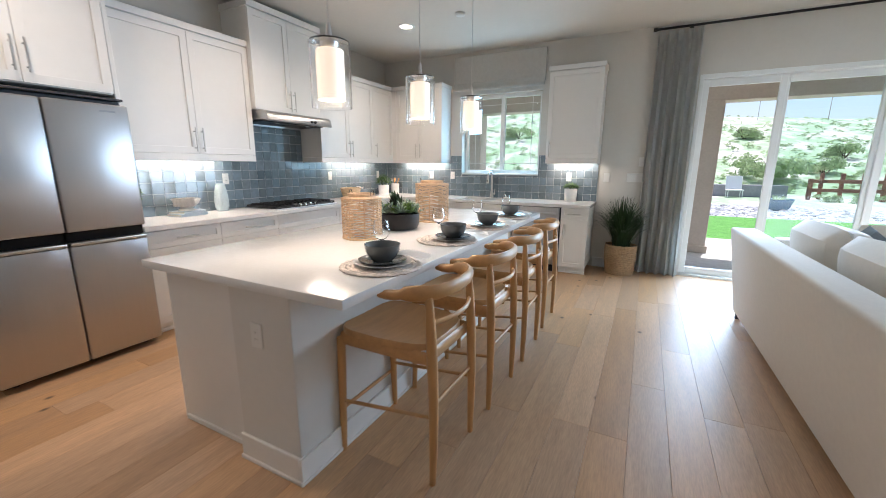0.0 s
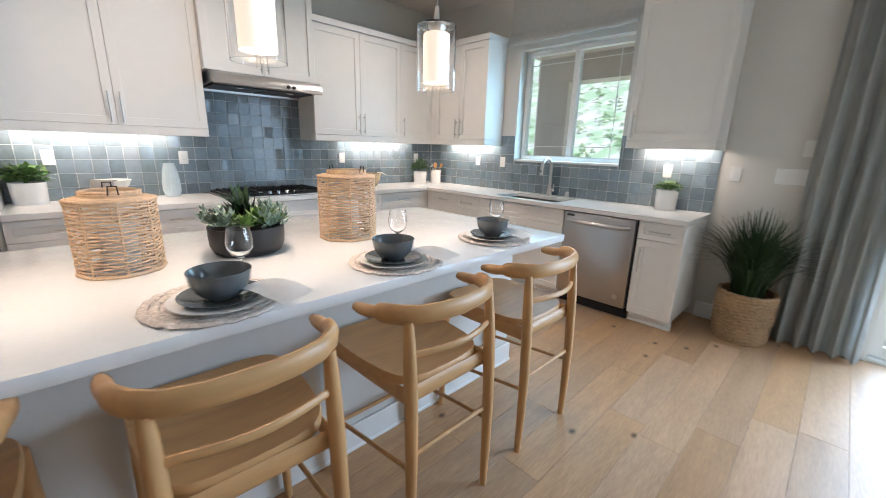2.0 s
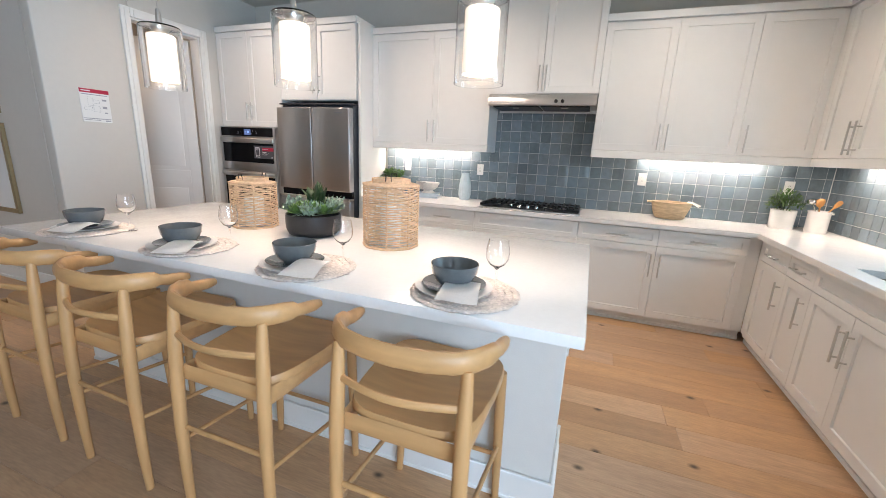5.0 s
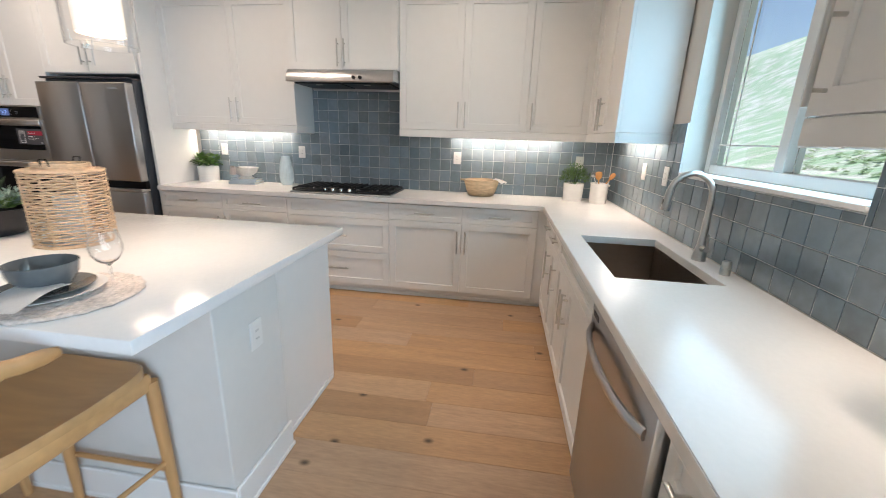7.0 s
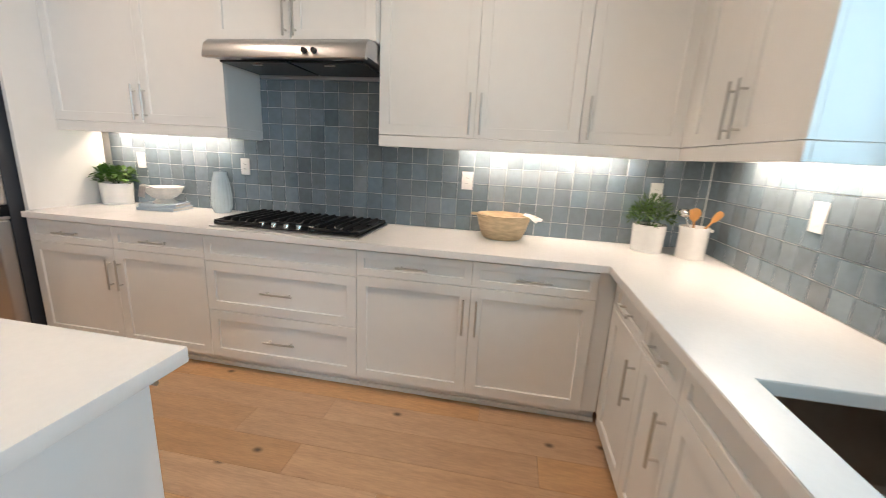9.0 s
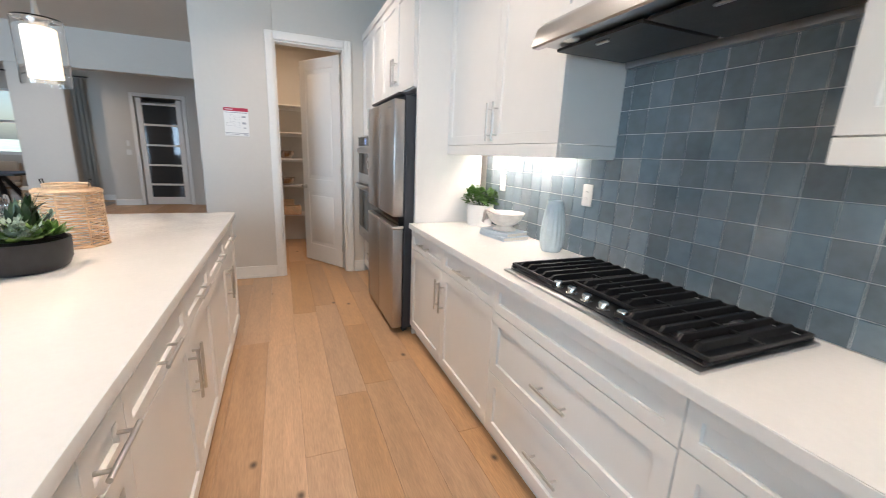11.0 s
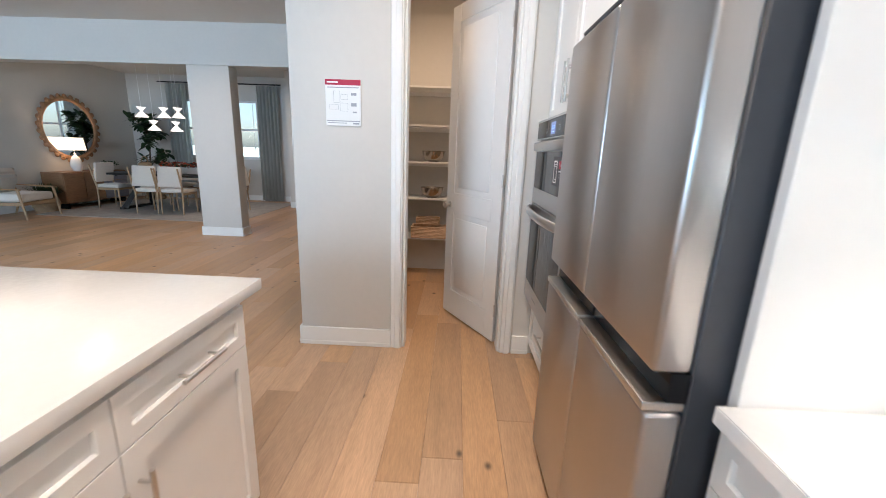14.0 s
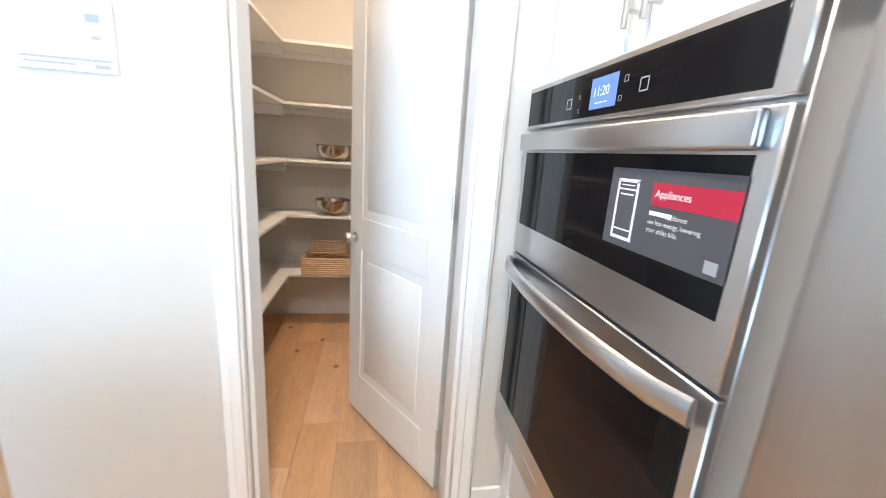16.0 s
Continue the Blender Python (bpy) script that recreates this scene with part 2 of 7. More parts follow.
def sweep(bm, pts, radii, seg=10, squash=1.0, up=(0, 0, 1), closed=False):
    """A round or flattened bar along the points; squash is its height against its width."""
    pts = [Vector(p) for p in pts]
    n = len(pts)
    if not hasattr(radii, "__len__"):
        radii = [radii] * n
    sq = squash if hasattr(squash, "__len__") else [squash] * n
    rings = []
    for i, p in enumerate(pts):
        a = pts[(i - 1) % n] if closed or i else p
        b = pts[(i + 1) % n] if closed or i < n - 1 else p
        t = (b - a).normalized()
        side = t.cross(Vector(up))
        side = side.normalized() if side.length > 1e-4 else Vector((1, 0, 0))
        top = side.cross(t).normalized()
        rings.append([bm.verts.new(p + radii[i] * (cos(2 * pi * k / seg) * side + sq[i] * sin(2 * pi * k / seg) * top)) for k in range(seg)])
    pairs = list(zip(rings, rings[1:])) + ([(rings[-1], rings[0])] if closed else [])
    for a, b in pairs:
        for k in range(seg):
            bm.faces.new((a[k], b[k], b[(k + 1) % seg], a[(k + 1) % seg]))
    if not closed:
        bm.faces.new(rings[0])
        bm.faces.new(rings[-1][::-1])
    return bm


def leaf(bm, base, way, length, width, droop=0.2, normal=(0, 0, 1)):
    base, way = Vector(base), Vector(way).normalized()
    side = way.cross(Vector(normal))
    side = side.normalized() if side.length > 1e-3 else Vector((1, 0, 0))
    down = Vector((0, 0, -1))
    rows = []
    for f, w in ((0, 0.15), (0.35, 1.0), (0.7, 0.75), (1.0, 0.05)):
        p = base + way * length * f + down * droop * length * f * f
        rows.append((bm.verts.new(p - side * width * w / 2), bm.verts.new(p + side * width * w / 2)))
    for a, b in zip(rows, rows[1:]):
        bm.faces.new((a[0], a[1], b[1], b[0]))


def finish(bm, name, material):
    bmesh.ops.recalc_face_normals(bm, faces=bm.faces)
    me = bpy.data.meshes.new(name)
    bm.to_mesh(me)
    bm.free()
    me.materials.append(material)
    me.polygons.foreach_set("use_smooth", [True] * len(me.polygons))
    me.set_sharp_from_angle(angle=radians(38))
    return me


def part(name, bm, material, parent, label=""):
    ob = new(name, finish(bm, name, material))
    ob.parent = parent
    if label:
        tagged(ob, label)
    if name in ("foliage", "grass", "stems", "tall_stem", "pale_sedum", "green_rosettes", "crown", "leaves", "flowers"):
        tagged(ob, kind="stuff")
    return ob


def thing(name, m, label, category, group=""):
    ob = new(name)
    ob.empty_display_size = 0.05
    ob.matrix_basis = m
    return tagged(ob, label, category, group)


def solid(name, bm, material, m, label, category, group="", kind=""):
    ob = new(name, finish(bm, name, material))
    ob.matrix_basis = m
    return tagged(ob, label, category, group, kind)


def struct(name, bm, material, label, category):
    return solid(name, bm, material, Matrix.Identity(4), label, category, "", "structure")


def B():
    return bmesh.new()


rng = random.Random(7)

# -- the room --
H = 3.06        # ceiling
WX, WY = -4.05, 5.90   # wall behind the range, wall with the window
EAST = 7.0
DY = -7.85      # dining end wall
floor_ob = struct("floor", bx(B(), WX - 0.2, EAST + 0.2, DY - 0.2, WY + 0.2, -0.1, -0.011), M_SUB, "dark joints under the pale oak planks", "floor")
b = bx(B(), WX - 0.2, EAST + 0.2, DY - 0.2, WY + 0.2, H, H + 0.2)
struct("ceiling", b, M_CEIL, "warm grey painted flat ceiling", "ceiling")
wall_range = struct("wall_west", bx(B(), WX - 0.2, WX, DY - 0.2, WY + 0.2, -0.1, H), M_WALL, "greige painted wall behind the range", "wall")
# window wall with its two openings
WIN = (-2.597, -1.372, 1.262, 2.45)
SLD = (0.5, 4.9, 0.0, 2.47)
b = B()
for x0, x1, z0, z1 in ((WX, WIN[0], -0.1, H), (WIN[0], WIN[1], -0.1, WIN[2]), (WIN[0], WIN[1], WIN[3], H), (WIN[1], SLD[0], -0.1, H),
                       (SLD[0], SLD[1], SLD[3], H), (SLD[1], EAST, -0.1, H)):
    bx(b, x0, x1, WY, WY + 0.2, z0, z1)
wall_window = struct("wall_north", b, M_WALL, "greige painted wall with the kitchen window and patio door", "wall")
b = bx(B(), EAST, EAST + 0.2, DY - 0.2, WY + 0.2, -0.1, H)
struct("wall_east", b, M_WALL, "greige painted side wall of the living and dining rooms", "wall")
# dining end wall with two windows
b = B()
for x0, x1, z0, z1 in ((WX, 2.25, -0.1, H), (2.25, 4.15, -0.1, 1.07), (2.25, 4.15, 2.5, H), (4.15, EAST, -0.1, H)):
    bx(b, x0, x1, DY - 0.2, DY, z0, z1)
struct("wall_south", b, M_WALL, "greige painted dining room wall with tall windows", "wall")
# wall with wide openings between great room and dining room
b = B()
bx(b, 0.47, 1.10, -3.77, -3.55, -0.1, 2.5, 0.012, 2)
bx(b, WX, EAST, -3.77, -3.55, 2.5, H)
bx(b, WX, -1.99, -3.77, -3.55, -0.1, 2.5)
bx(b, 6.6, EAST, -3.77, -3.55, -0.1, 2.5)
struct("wall_dining_opening", b, M_WALL, "pale painted wall pier between two wide openings", "wall")
# pantry block
PX0, PX1, PZ = -3.225, -2.52, 2.50
b = B()
bx(b, -1.99, -1.79, -3.55, -0.32, -0.1, H)
bx(b, PX1, -1.79, -0.32, -0.2, -0.1, H, 0.012, 3)
bx(b, PX0, PX1, -0.32, -0.2, PZ, H)
bx(b, WX, PX0, -0.32, -0.2, -0.1, H)
bx(b, WX, -1.99, -2.4, -2.22, -0.1, H)
struct("wall_pantry", b, M_WALL, "pale greige painted wall round the pantry", "wall")


# -- trim --
def baseboard(x0, x1, y0, y1, name="baseboard"):
    b = B()
    bx(b, x0, x1, y0, y1, 0.0, 0.135, 0.004)
    horizontal = abs(x1 - x0) > abs(y1 - y0)
    e = 0.006
    bx(b, x0 - (0 if horizontal else e), x1 + (0 if horizontal else e), y0 - (e if horizontal else 0), y1 + (e if horizontal else 0), 0.0, 0.03, 0.003)
    return struct(name, b, M_TRIM, "white painted baseboard", "baseboard")


baseboard(-2.44, -1.778, -0.199, -0.183)
baseboard(-1.789, -1.773, -3.54, -0.199)
baseboard(-3.43, -3.31, -0.199, -0.183)
baseboard(-0.53, 0.48, 5.884, 5.899)
baseboard(0.455, 1.115, -3.549, -3.533)
baseboard(0.453, 0.469, -3.77, -3.549)
baseboard(1.101, 1.117, -3.77, -3.549)
baseboard(1.07, 5.53, DY + 0.001, DY + 0.017)
# pantry door casing
b = B()
for x0, x1, z0, z1 in ((PX1, PX1 + 0.08, 0, PZ + 0.08), (PX0 - 0.08, PX0, 0, PZ + 0.08), (PX0, PX1, PZ, PZ + 0.08)):
    bx(b, x0, x1, -0.2, -0.18, z0, z1, 0.005)
    bx(b, x0 + 0.012, x1 - 0.03, -0.182, -0.172, z0, z1 - 0.02, 0.003)
for x0, x1, z0, z1 in ((PX1 - 0.018, PX1, 0, PZ), (PX0, PX0 + 0.018, 0, PZ), (PX0 + 0.018, PX1 - 0.018, PZ - 0.018, PZ)):
    bx(b, x0, x1, -0.32, -0.2, z0, z1, 0.002)
struct("trim", b, M_TRIM, "white painted casing round the pantry doorway", "door casing")


# -- cabinets --
def shaker(b, x0, x1, z0, z1, t=0.02, rail=0.058):
    """One panelled front: back, edge, eased arris, frame face, sunk panel."""
    rail = min(rail, (z1 - z0) * 0.3)
    rings = []
    for inset, y in ((0, 0), (0, -t + 0.0015), (0.0015, -t), (rail - 0.001, -t), (rail, -t + 0.001), (rail + 0.0015, -t * 0.42)):
        rings.append([b.verts.new((x, y, z)) for x, z in ((x0 + inset, z0 + inset), (x1 - inset, z0 + inset), (x1 - inset, z1 - inset), (x0 + inset, z1 - inset))])
    for r0, r1 in zip(rings, rings[1:]):
        for k in range(4):
            b.faces.new((r0[k], r0[(k + 1) % 4], r1[(k + 1) % 4], r1[k]))
    b.faces.new(rings[0][::-1])
    b.faces.new(rings[-1])


def bar_handle(parent, p, length, upright, off=0.034, r=0.0064):
    b = B()
    d = Vector((0, 0, length / 2)) if upright else Vector((length / 2, 0, 0))
    c = Vector((p[0], p[1] - off, p[2]))
    cyl(b, c - d, c + d, r, seg=12)
    for s in (-0.68, 0.68):
        q = c + d * s
        cyl(b, (q.x, p[1], q.z), (q.x, q.y, q.z), r * 0.8, seg=10)
    return part("handle", b, M_NICKEL, parent, "satin nickel bar handle")


def cabinet(name, m, w, z0, z1, depth, fronts, label, toe=0.0, crown=0.0, valance=0.0, category="cabinet", sides=(0, 0)):
    """fronts: (kind, x0, x1, z0, z1, handle) with handle (x, z, length, upright) or None."""
    c = thing(name, m, label, category, "white kitchen cabinets")
    b = B()
    bx(b, 0.001, w - 0.001, 0.0, depth, z0 + toe, z1, 0.0015)
    part("body", b, M_CAB, c)
    if toe:
        part("toe_kick", bx(B(), 0.001, w - 0.001, 0.045, 0.06, z0, z0 + toe - 0.002), M_CAB, c)
        part("toe_strip", bx(B(), 0.001, w - 0.001, 0.03, 0.044, z0, z0 + 0.03, 0.003), M_TRIM, c)
    if crown:
        b = B()
        bx(b, 0.0 - sides[0] * 0.012, w + sides[1] * 0.012, -0.03, depth, z1 - crown, z1 + 0.002, 0.002)
        part("crown", b, M_CAB, c)
    if valance:
        part("light_rail", bx(B(), 0.001, w - 0.001, -0.02, 0.0, z0 - valance, z0 - 0.002, 0.002), M_CAB, c)
        for s, x in enumerate((0.001, w - 0.021)):
            if sides[s]:
                part("light_rail", bx(B(), x, x + 0.02, 0.001, depth, z0 - valance, z0 - 0.002, 0.002), M_CAB, c)
    for kind, x0, x1, a, z, handle in fronts:
        b = B()
        shaker(b, x0 + 0.0016, x1 - 0.0016, a + 0.0016, z - 0.0016)
        f = part(kind, b, M_CAB, c)
        if handle:
            bar_handle(f, (handle[0], -0.02, handle[1]), handle[2], handle[3])
    return c


def range_side(y, face=-3.45):
    return pose(face, y, 0, 0, 0, 90)


def window_side(x, face=5.30):
    return pose(x, face, 0, 0, 0, 0)


def island_side(y, face=-2.15):
    return pose(face, y, 0, 0, 0, -90)


ZD, ZT, ZB = 0.725, 0.868, 0.088
LB = "white shaker base cabinet with drawers and doors under the worktop"


def base_pair(name, m, w, split, label=LB, drawers=True, lift=0.0):
    fr = []
    top = ZD if drawers else ZT
    if drawers:
        fr += [("drawer", 0, split, ZD, ZT, (split / 2, 0.797, 0.18, False)), ("drawer", split, w, ZD, ZT, ((w + split) / 2, 0.797, 0.18, False))]
    fr += [("door", 0, split, ZB, top, (split - 0.035, 0.56, 0.2, True)), ("door", split, w, ZB, top, (split + 0.035, 0.56, 0.2, True))]
    return cabinet(name, m, w, 0, 0.874 + lift, 0.58, fr, label, toe=0.086)


base_pair("base_cabinet", range_side(1.692), 1.283, 0.64)
cabinet("base_cabinet", range_side(2.975), 0.960, 0, 0.874, 0.58, [
    ("false_front", 0, 0.960, 0.715, ZT, None), ("drawer", 0, 0.960, 0.403, 0.715, (0.480, 0.555, 0.2, False)),
    ("drawer", 0, 0.960, ZB, 0.403, (0.480, 0.245, 0.2, False))], "white shaker drawer base under the gas cooktop", toe=0.086)
base_pair("base_cabinet", range_side(3.935), 1.28, 0.645)
cabinet("corner_filler", range_side(5.215), 0.085, 0, 0.874, 0.58, [], "plain white filler panel in the cabinet corner", toe=0.086)
# window side
cabinet("corner_filler", window_side(-3.449), 0.10, 0, 0.874, 0.58, [], "plain white filler panel in the cabinet corner", toe=0.086)
cabinet("base_cabinet", window_side(-3.349), 0.44, 0, 0.874, 0.58, [
    ("drawer", 0, 0.44, ZD, ZT, (0.22, 0.797, 0.16, False)), ("door", 0, 0.44, ZB, ZD, (0.395, 0.56, 0.2, True))], "narrow white shaker base cabinet beside the corner", toe=0.086)
cabinet("base_cabinet", window_side(-2.909), 0.33, 0, 0.874, 0.58, [
    ("drawer", 0, 0.33, ZD, ZT, (0.165, 0.797, 0.16, False)), ("door", 0, 0.33, ZB, ZD, (0.285, 0.56, 0.2, True))], "narrow white shaker base cabinet beside the sink base", toe=0.086)
cabinet("sink_cabinet", window_side(-2.579), 1.02, 0, 0.60, 0.58, [
    ("false_front", 0, 1.02, ZD, ZT, None), ("door", 0, 0.42, ZB, ZD, (0.385, 0.56, 0.2, True)),
    ("door", 0.42, 1.02, ZB, ZD, (0.455, 0.56, 0.2, True))], "white shaker sink base with two doors", toe=0.086)
cabinet("base_cabinet", window_side(-0.897), 0.337, 0, 0.874, 0.58, [
    ("drawer", 0, 0.337, ZD, ZT, (0.168, 0.797, 0.16, False)), ("door", 0, 0.337, ZB, ZD, (0.045, 0.56, 0.2, True))], "white shaker end cabinet beside the dishwasher", toe=0.086)
# wall cabinets: range side face -3.73, window side face 5.57
LU = "tall white shaker wall cabinet above the tiled backsplash"
ZU, ZUT = 1.495, 2.60


def upper(m, w, splits, handles, label=LU, z0=ZU, z1=ZUT, depth=0.335, crown=0.055, valance=0.064, sides=(0, 0), hl=0.215):
    fr, xs = [], [0, *splits, w]
    for i, (a, c) in enumerate(zip(xs, xs[1:])):
        fr.append(("door", a, c, z0, z1 - crown - 0.01, (handles[i], z0 + 0.126, hl, True) if handles[i] else None))
    return cabinet("wall_cabinet", m, w, z0, z1, depth, fr, label, crown=crown, valance=valance, sides=sides)


upper(range_side(1.692, -3.715), 1.292, [0.691], [0.656, 0.726], sides=(0, 1), z1=2.615)
upper(range_side(2.986, -3.655), 0.973, [0.482], [0.452, 0.512], "white shaker cabinet above the steel range hood", 1.968, 3.0, 0.395, 0.06, 0, (1, 1))
upper(range_side(3.96, -3.715), 1.61, [0.55, 1.105], [0.52, 0.58, 1.14], sides=(1, 0))
upper(window_side(-3.73 + 0.001, 5.585), 0.935, [0.115, 0.525], [None, 0.49, 0.56], sides=(0, 1), depth=0.305)
upper(window_side(-1.205, 5.585), 0.67, [], [0.045], "single white shaker wall cabinet beside the window", sides=(1, 1), depth=0.305, z1=2.66)
# tall run: oven tower, fridge surround
PAN = solid("end_panel", bx(B(), -3.99, -3.452, 1.662, 1.691, 0, 2.62, 0.002), M_CAB, Matrix.Identity(4), "tall white panel beside the refrigerator", "cabinet panel", "white kitchen cabinets")
cabinet("fridge_cabinet", range_side(0.705), 0.946, 1.885, 2.66, 0.58, [
    ("door", 0, 0.473, 1.89, 2.60, (0.44, 2.05, 0.2, True)), ("door", 0.473, 0.946, 1.89, 2.60, (0.506, 2.05, 0.2, True))],
    "white shaker cabinet over the refrigerator", crown=0.055, sides=(0, 1))
cabinet("oven_cabinet", range_side(-0.195), 0.90, 0, 2.66, 0.55, [
    ("door", 0.0, 0.45, 1.60, 2.60, (0.42, 1.76, 0.2, True)), ("door", 0.45, 0.9, 1.60, 2.60, (0.48, 1.76, 0.2, True)),
    ("drawer", 0.0, 0.9, ZB, 0.44, (0.45, 0.30, 0.25, False))], "tall white shaker cabinet housing the wall ovens", crown=0.055, toe=0.086)

# -- worktops --
SNK = (-2.425, -1.70, 5.365, 5.768)
CX, CY = -3.405, 5.248


def slab(xs, ys, cells, z0, z1):
    """One slab over the given cells of a grid, with edges only where it ends."""
    b = B()
    v = {}

    def at(i, j, z):
        if (i, j, z) not in v:
            v[(i, j, z)] = b.verts.new((xs[i], ys[j], z))
        return v[(i, j, z)]
    for i, j in cells:
        b.faces.new([at(*c, z1) for c in ((i, j), (i + 1, j), (i + 1, j + 1), (i, j + 1))])
        b.faces.new([at(*c, z0) for c in ((i, j + 1), (i + 1, j + 1), (i + 1, j), (i, j))])
        for di, dj, p0, p1 in ((-1, 0, (i, j + 1), (i, j)), (1, 0, (i + 1, j), (i + 1, j + 1)), (0, -1, (i, j), (i + 1, j)), (0, 1, (i + 1, j + 1), (i, j + 1))):
            if (i + di, j + dj) not in cells:
                b.faces.new((at(*p0, z0), at(*p1, z0), at(*p1, z1), at(*p0, z1)))
    return b


cells = {(0, 0), (0, 1), (0, 2), (0, 3)} | {(i, j) for i in (1, 2, 3) for j in (1, 2, 3)} - {(2, 2)}
b = slab([WX + 0.011, CX, SNK[0], SNK[1], -0.545], [1.694, CY, SNK[2], SNK[3], WY - 0.011], cells, 0.876, 0.915)
bmesh.ops.recalc_face_normals(b, faces=b.faces)
bmesh.ops.bevel(b, geom=[e for e in b.edges if len(e.link_faces) == 2 and e.calc_face_angle() > 1], offset=0.0025, segments=2, affect="EDGES")
solid("worktop", b, M_QUARTZ, Matrix.Identity(4), "polished white quartz worktop along two walls", "worktop")
solid("island_worktop", bx(B(), -2.185, -0.876, 1.083, 4.033, 0.888, 0.928, 0.003, 2), M_QUARTZ, Matrix.Identity(4), "large polished white quartz island worktop", "worktop")

# -- island --
isl = thing("island", pose(-1.37, 2.55, 0), "white painted kitchen island wall with baseboard on the seating side", "kitchen island")


def ibx(x0, x1, y0, y1, z0, z1, bev=0.002):
    return bx(B(), x0 + 1.37, x1 + 1.37, y0 - 2.55, y1 - 2.55, z0, z1, bev, 1)


part("knee_wall", ibx(-1.57, -1.19, 1.118, 3.988, 0, 0.887, 0.004), M_KNEE, isl, "pale greige painted wall")
part("end_panel", ibx(-2.148, -1.572, 1.168, 1.188, 0, 0.887), M_CAB, isl)
part("end_panel", ibx(-2.148, -1.572, 3.932, 3.952, 0, 0.887), M_CAB, isl)
for q in ((-1.189, -1.173, 1.102, 4.004), (-1.574, -1.190, 1.102, 1.117), (-1.574, -1.190, 3.989, 4.004)):
    part("baseboard", ibx(*q, 0, 0.135, 0.004), M_TRIM, isl)
    part("shoe_mould", ibx(q[0] - 0.006, q[1] + 0.006, q[2] - 0.006, q[3] + 0.006, 0, 0.022, 0.004), M_TRIM, isl)
for q in ((-2.12, -1.581, 1.155, 1.1675), (-2.12, -1.581, 3.9525, 3.965)):
    part("shoe_mould", ibx(*q, 0, 0.03, 0.004), M_TRIM, isl)
for y1, w, s in ((3.930, 0.438, 0.219), (3.492, 1.160, 0.64), (2.332, 1.142, 0.622)):
    c = base_pair("island_cabinet", island_side(y1), w, s, "white shaker island cabinet with drawers and doors", lift=0.012)


# -- appliances --
def words(text, size, m, material, parent, name="lettering", align="LEFT"):
    cu = bpy.data.curves.new("text", "FONT")
    cu.body, cu.size, cu.align_x = text, size, align
    tmp = new("text", cu)
    me = bpy.data.meshes.new_from_object(tmp.evaluated_get(bpy.context.evaluated_depsgraph_get()))
    bpy.data.objects.remove(tmp)
    me.materials.append(material)
    ob = new(name, me)
    ob.parent, ob.matrix_basis = parent, m
    return ob


M_WHITEINK = mat("white_ink", (0.85, 0.85, 0.85), 0.6)
M_GREYINK = mat("grey_ink", (0.35, 0.36, 0.38), 0.6)
M_REDINK = mat("red_print", (0.45, 0.015, 0.05), 0.5)
M_CARD = mat("dark_grey_card", (0.075, 0.075, 0.085), 0.6)
M_DISPLAY = mat("oven_display", (0.02, 0.03, 0.06), 0.2, emit=((0.25, 0.4, 0.9), 0.35))
M_DIGITS = mat("oven_digits", (0.2, 0.4, 0.9), 0.4, emit=((0.35, 0.6, 1.0), 0.9))

# refrigerator with four doors, front to +x
FR = -3.292
fr = thing("refrigerator", pose(-3.7, 1.213, 0), "brushed steel four-door refrigerator with dark grey sides", "refrigerator")


def fbx(x0, x1, y0, y1, z0, z1, bev=0.0, seg=1):
    return bx(B(), x0 + 3.7, x1 + 3.7, y0 - 1.17, y1 - 1.17, z0, z1, bev, seg)


part("case", fbx(-4.02, -3.378, 0.71, 1.605, 0.04, 1.83, 0.006), M_CASE, fr, "dark grey steel case")
part("hinge_cover", fbx(-3.60, -3.325, 0.715, 1.605, 1.8305, 1.846, 0.004), M_DARK, fr)
for y0, y1 in ((0.702, 1.146), (1.152, 1.612)):
    d = part("upper_door", fbx(-3.375, FR, y0, y1, 0.955, 1.80, 0.012, 3), M_STEEL, fr)
    part("lower_door", fbx(-3.375, FR, y0, y1, 0.05, 0.86, 0.012, 3), M_STEEL, fr)
    part("door_edge", fbx(-3.377, -3.335, y0 + 0.004, y1 - 0.004, 0.885, 0.954), M_BLKGLASS, fr, "black recessed band between the doors")
    part("handle_lip", fbx(-3.377, FR + 0.006, y0 + 0.006, y1 - 0.006, 0.862, 0.884, 0.004, 2), M_NICKEL, fr)
part("logo", fbx(FR - 0.0006, FR + 0.001, 1.44, 1.53, 1.745, 1.757), M_GREYINK, fr, "small grey badge")
for y in (0.80, 1.54):
    part("foot", cyl(B(), (0.28, y - 1.17, 0), (0.28, y - 1.17, 0.045), 0.02), M_DARK, fr)
part("kick_grille", fbx(-3.40, -3.385, 0.74, 1.60, 0.012, 0.045), M_DARK, fr)

# double wall oven, front to +x
OV = -3.365
ov = thing("wall_oven", pose(-3.42, 0.24, 0.45), "built-in steel and black glass microwave and wall oven", "oven")


def obx(x0, x1, y0, y1, z0, z1, bev=0.0, seg=1):
    return bx(B(), x0 + 3.42, x1 + 3.42, y0 - 0.24, y1 - 0.24, z0 - 0.45, z1 - 0.45, bev, seg)


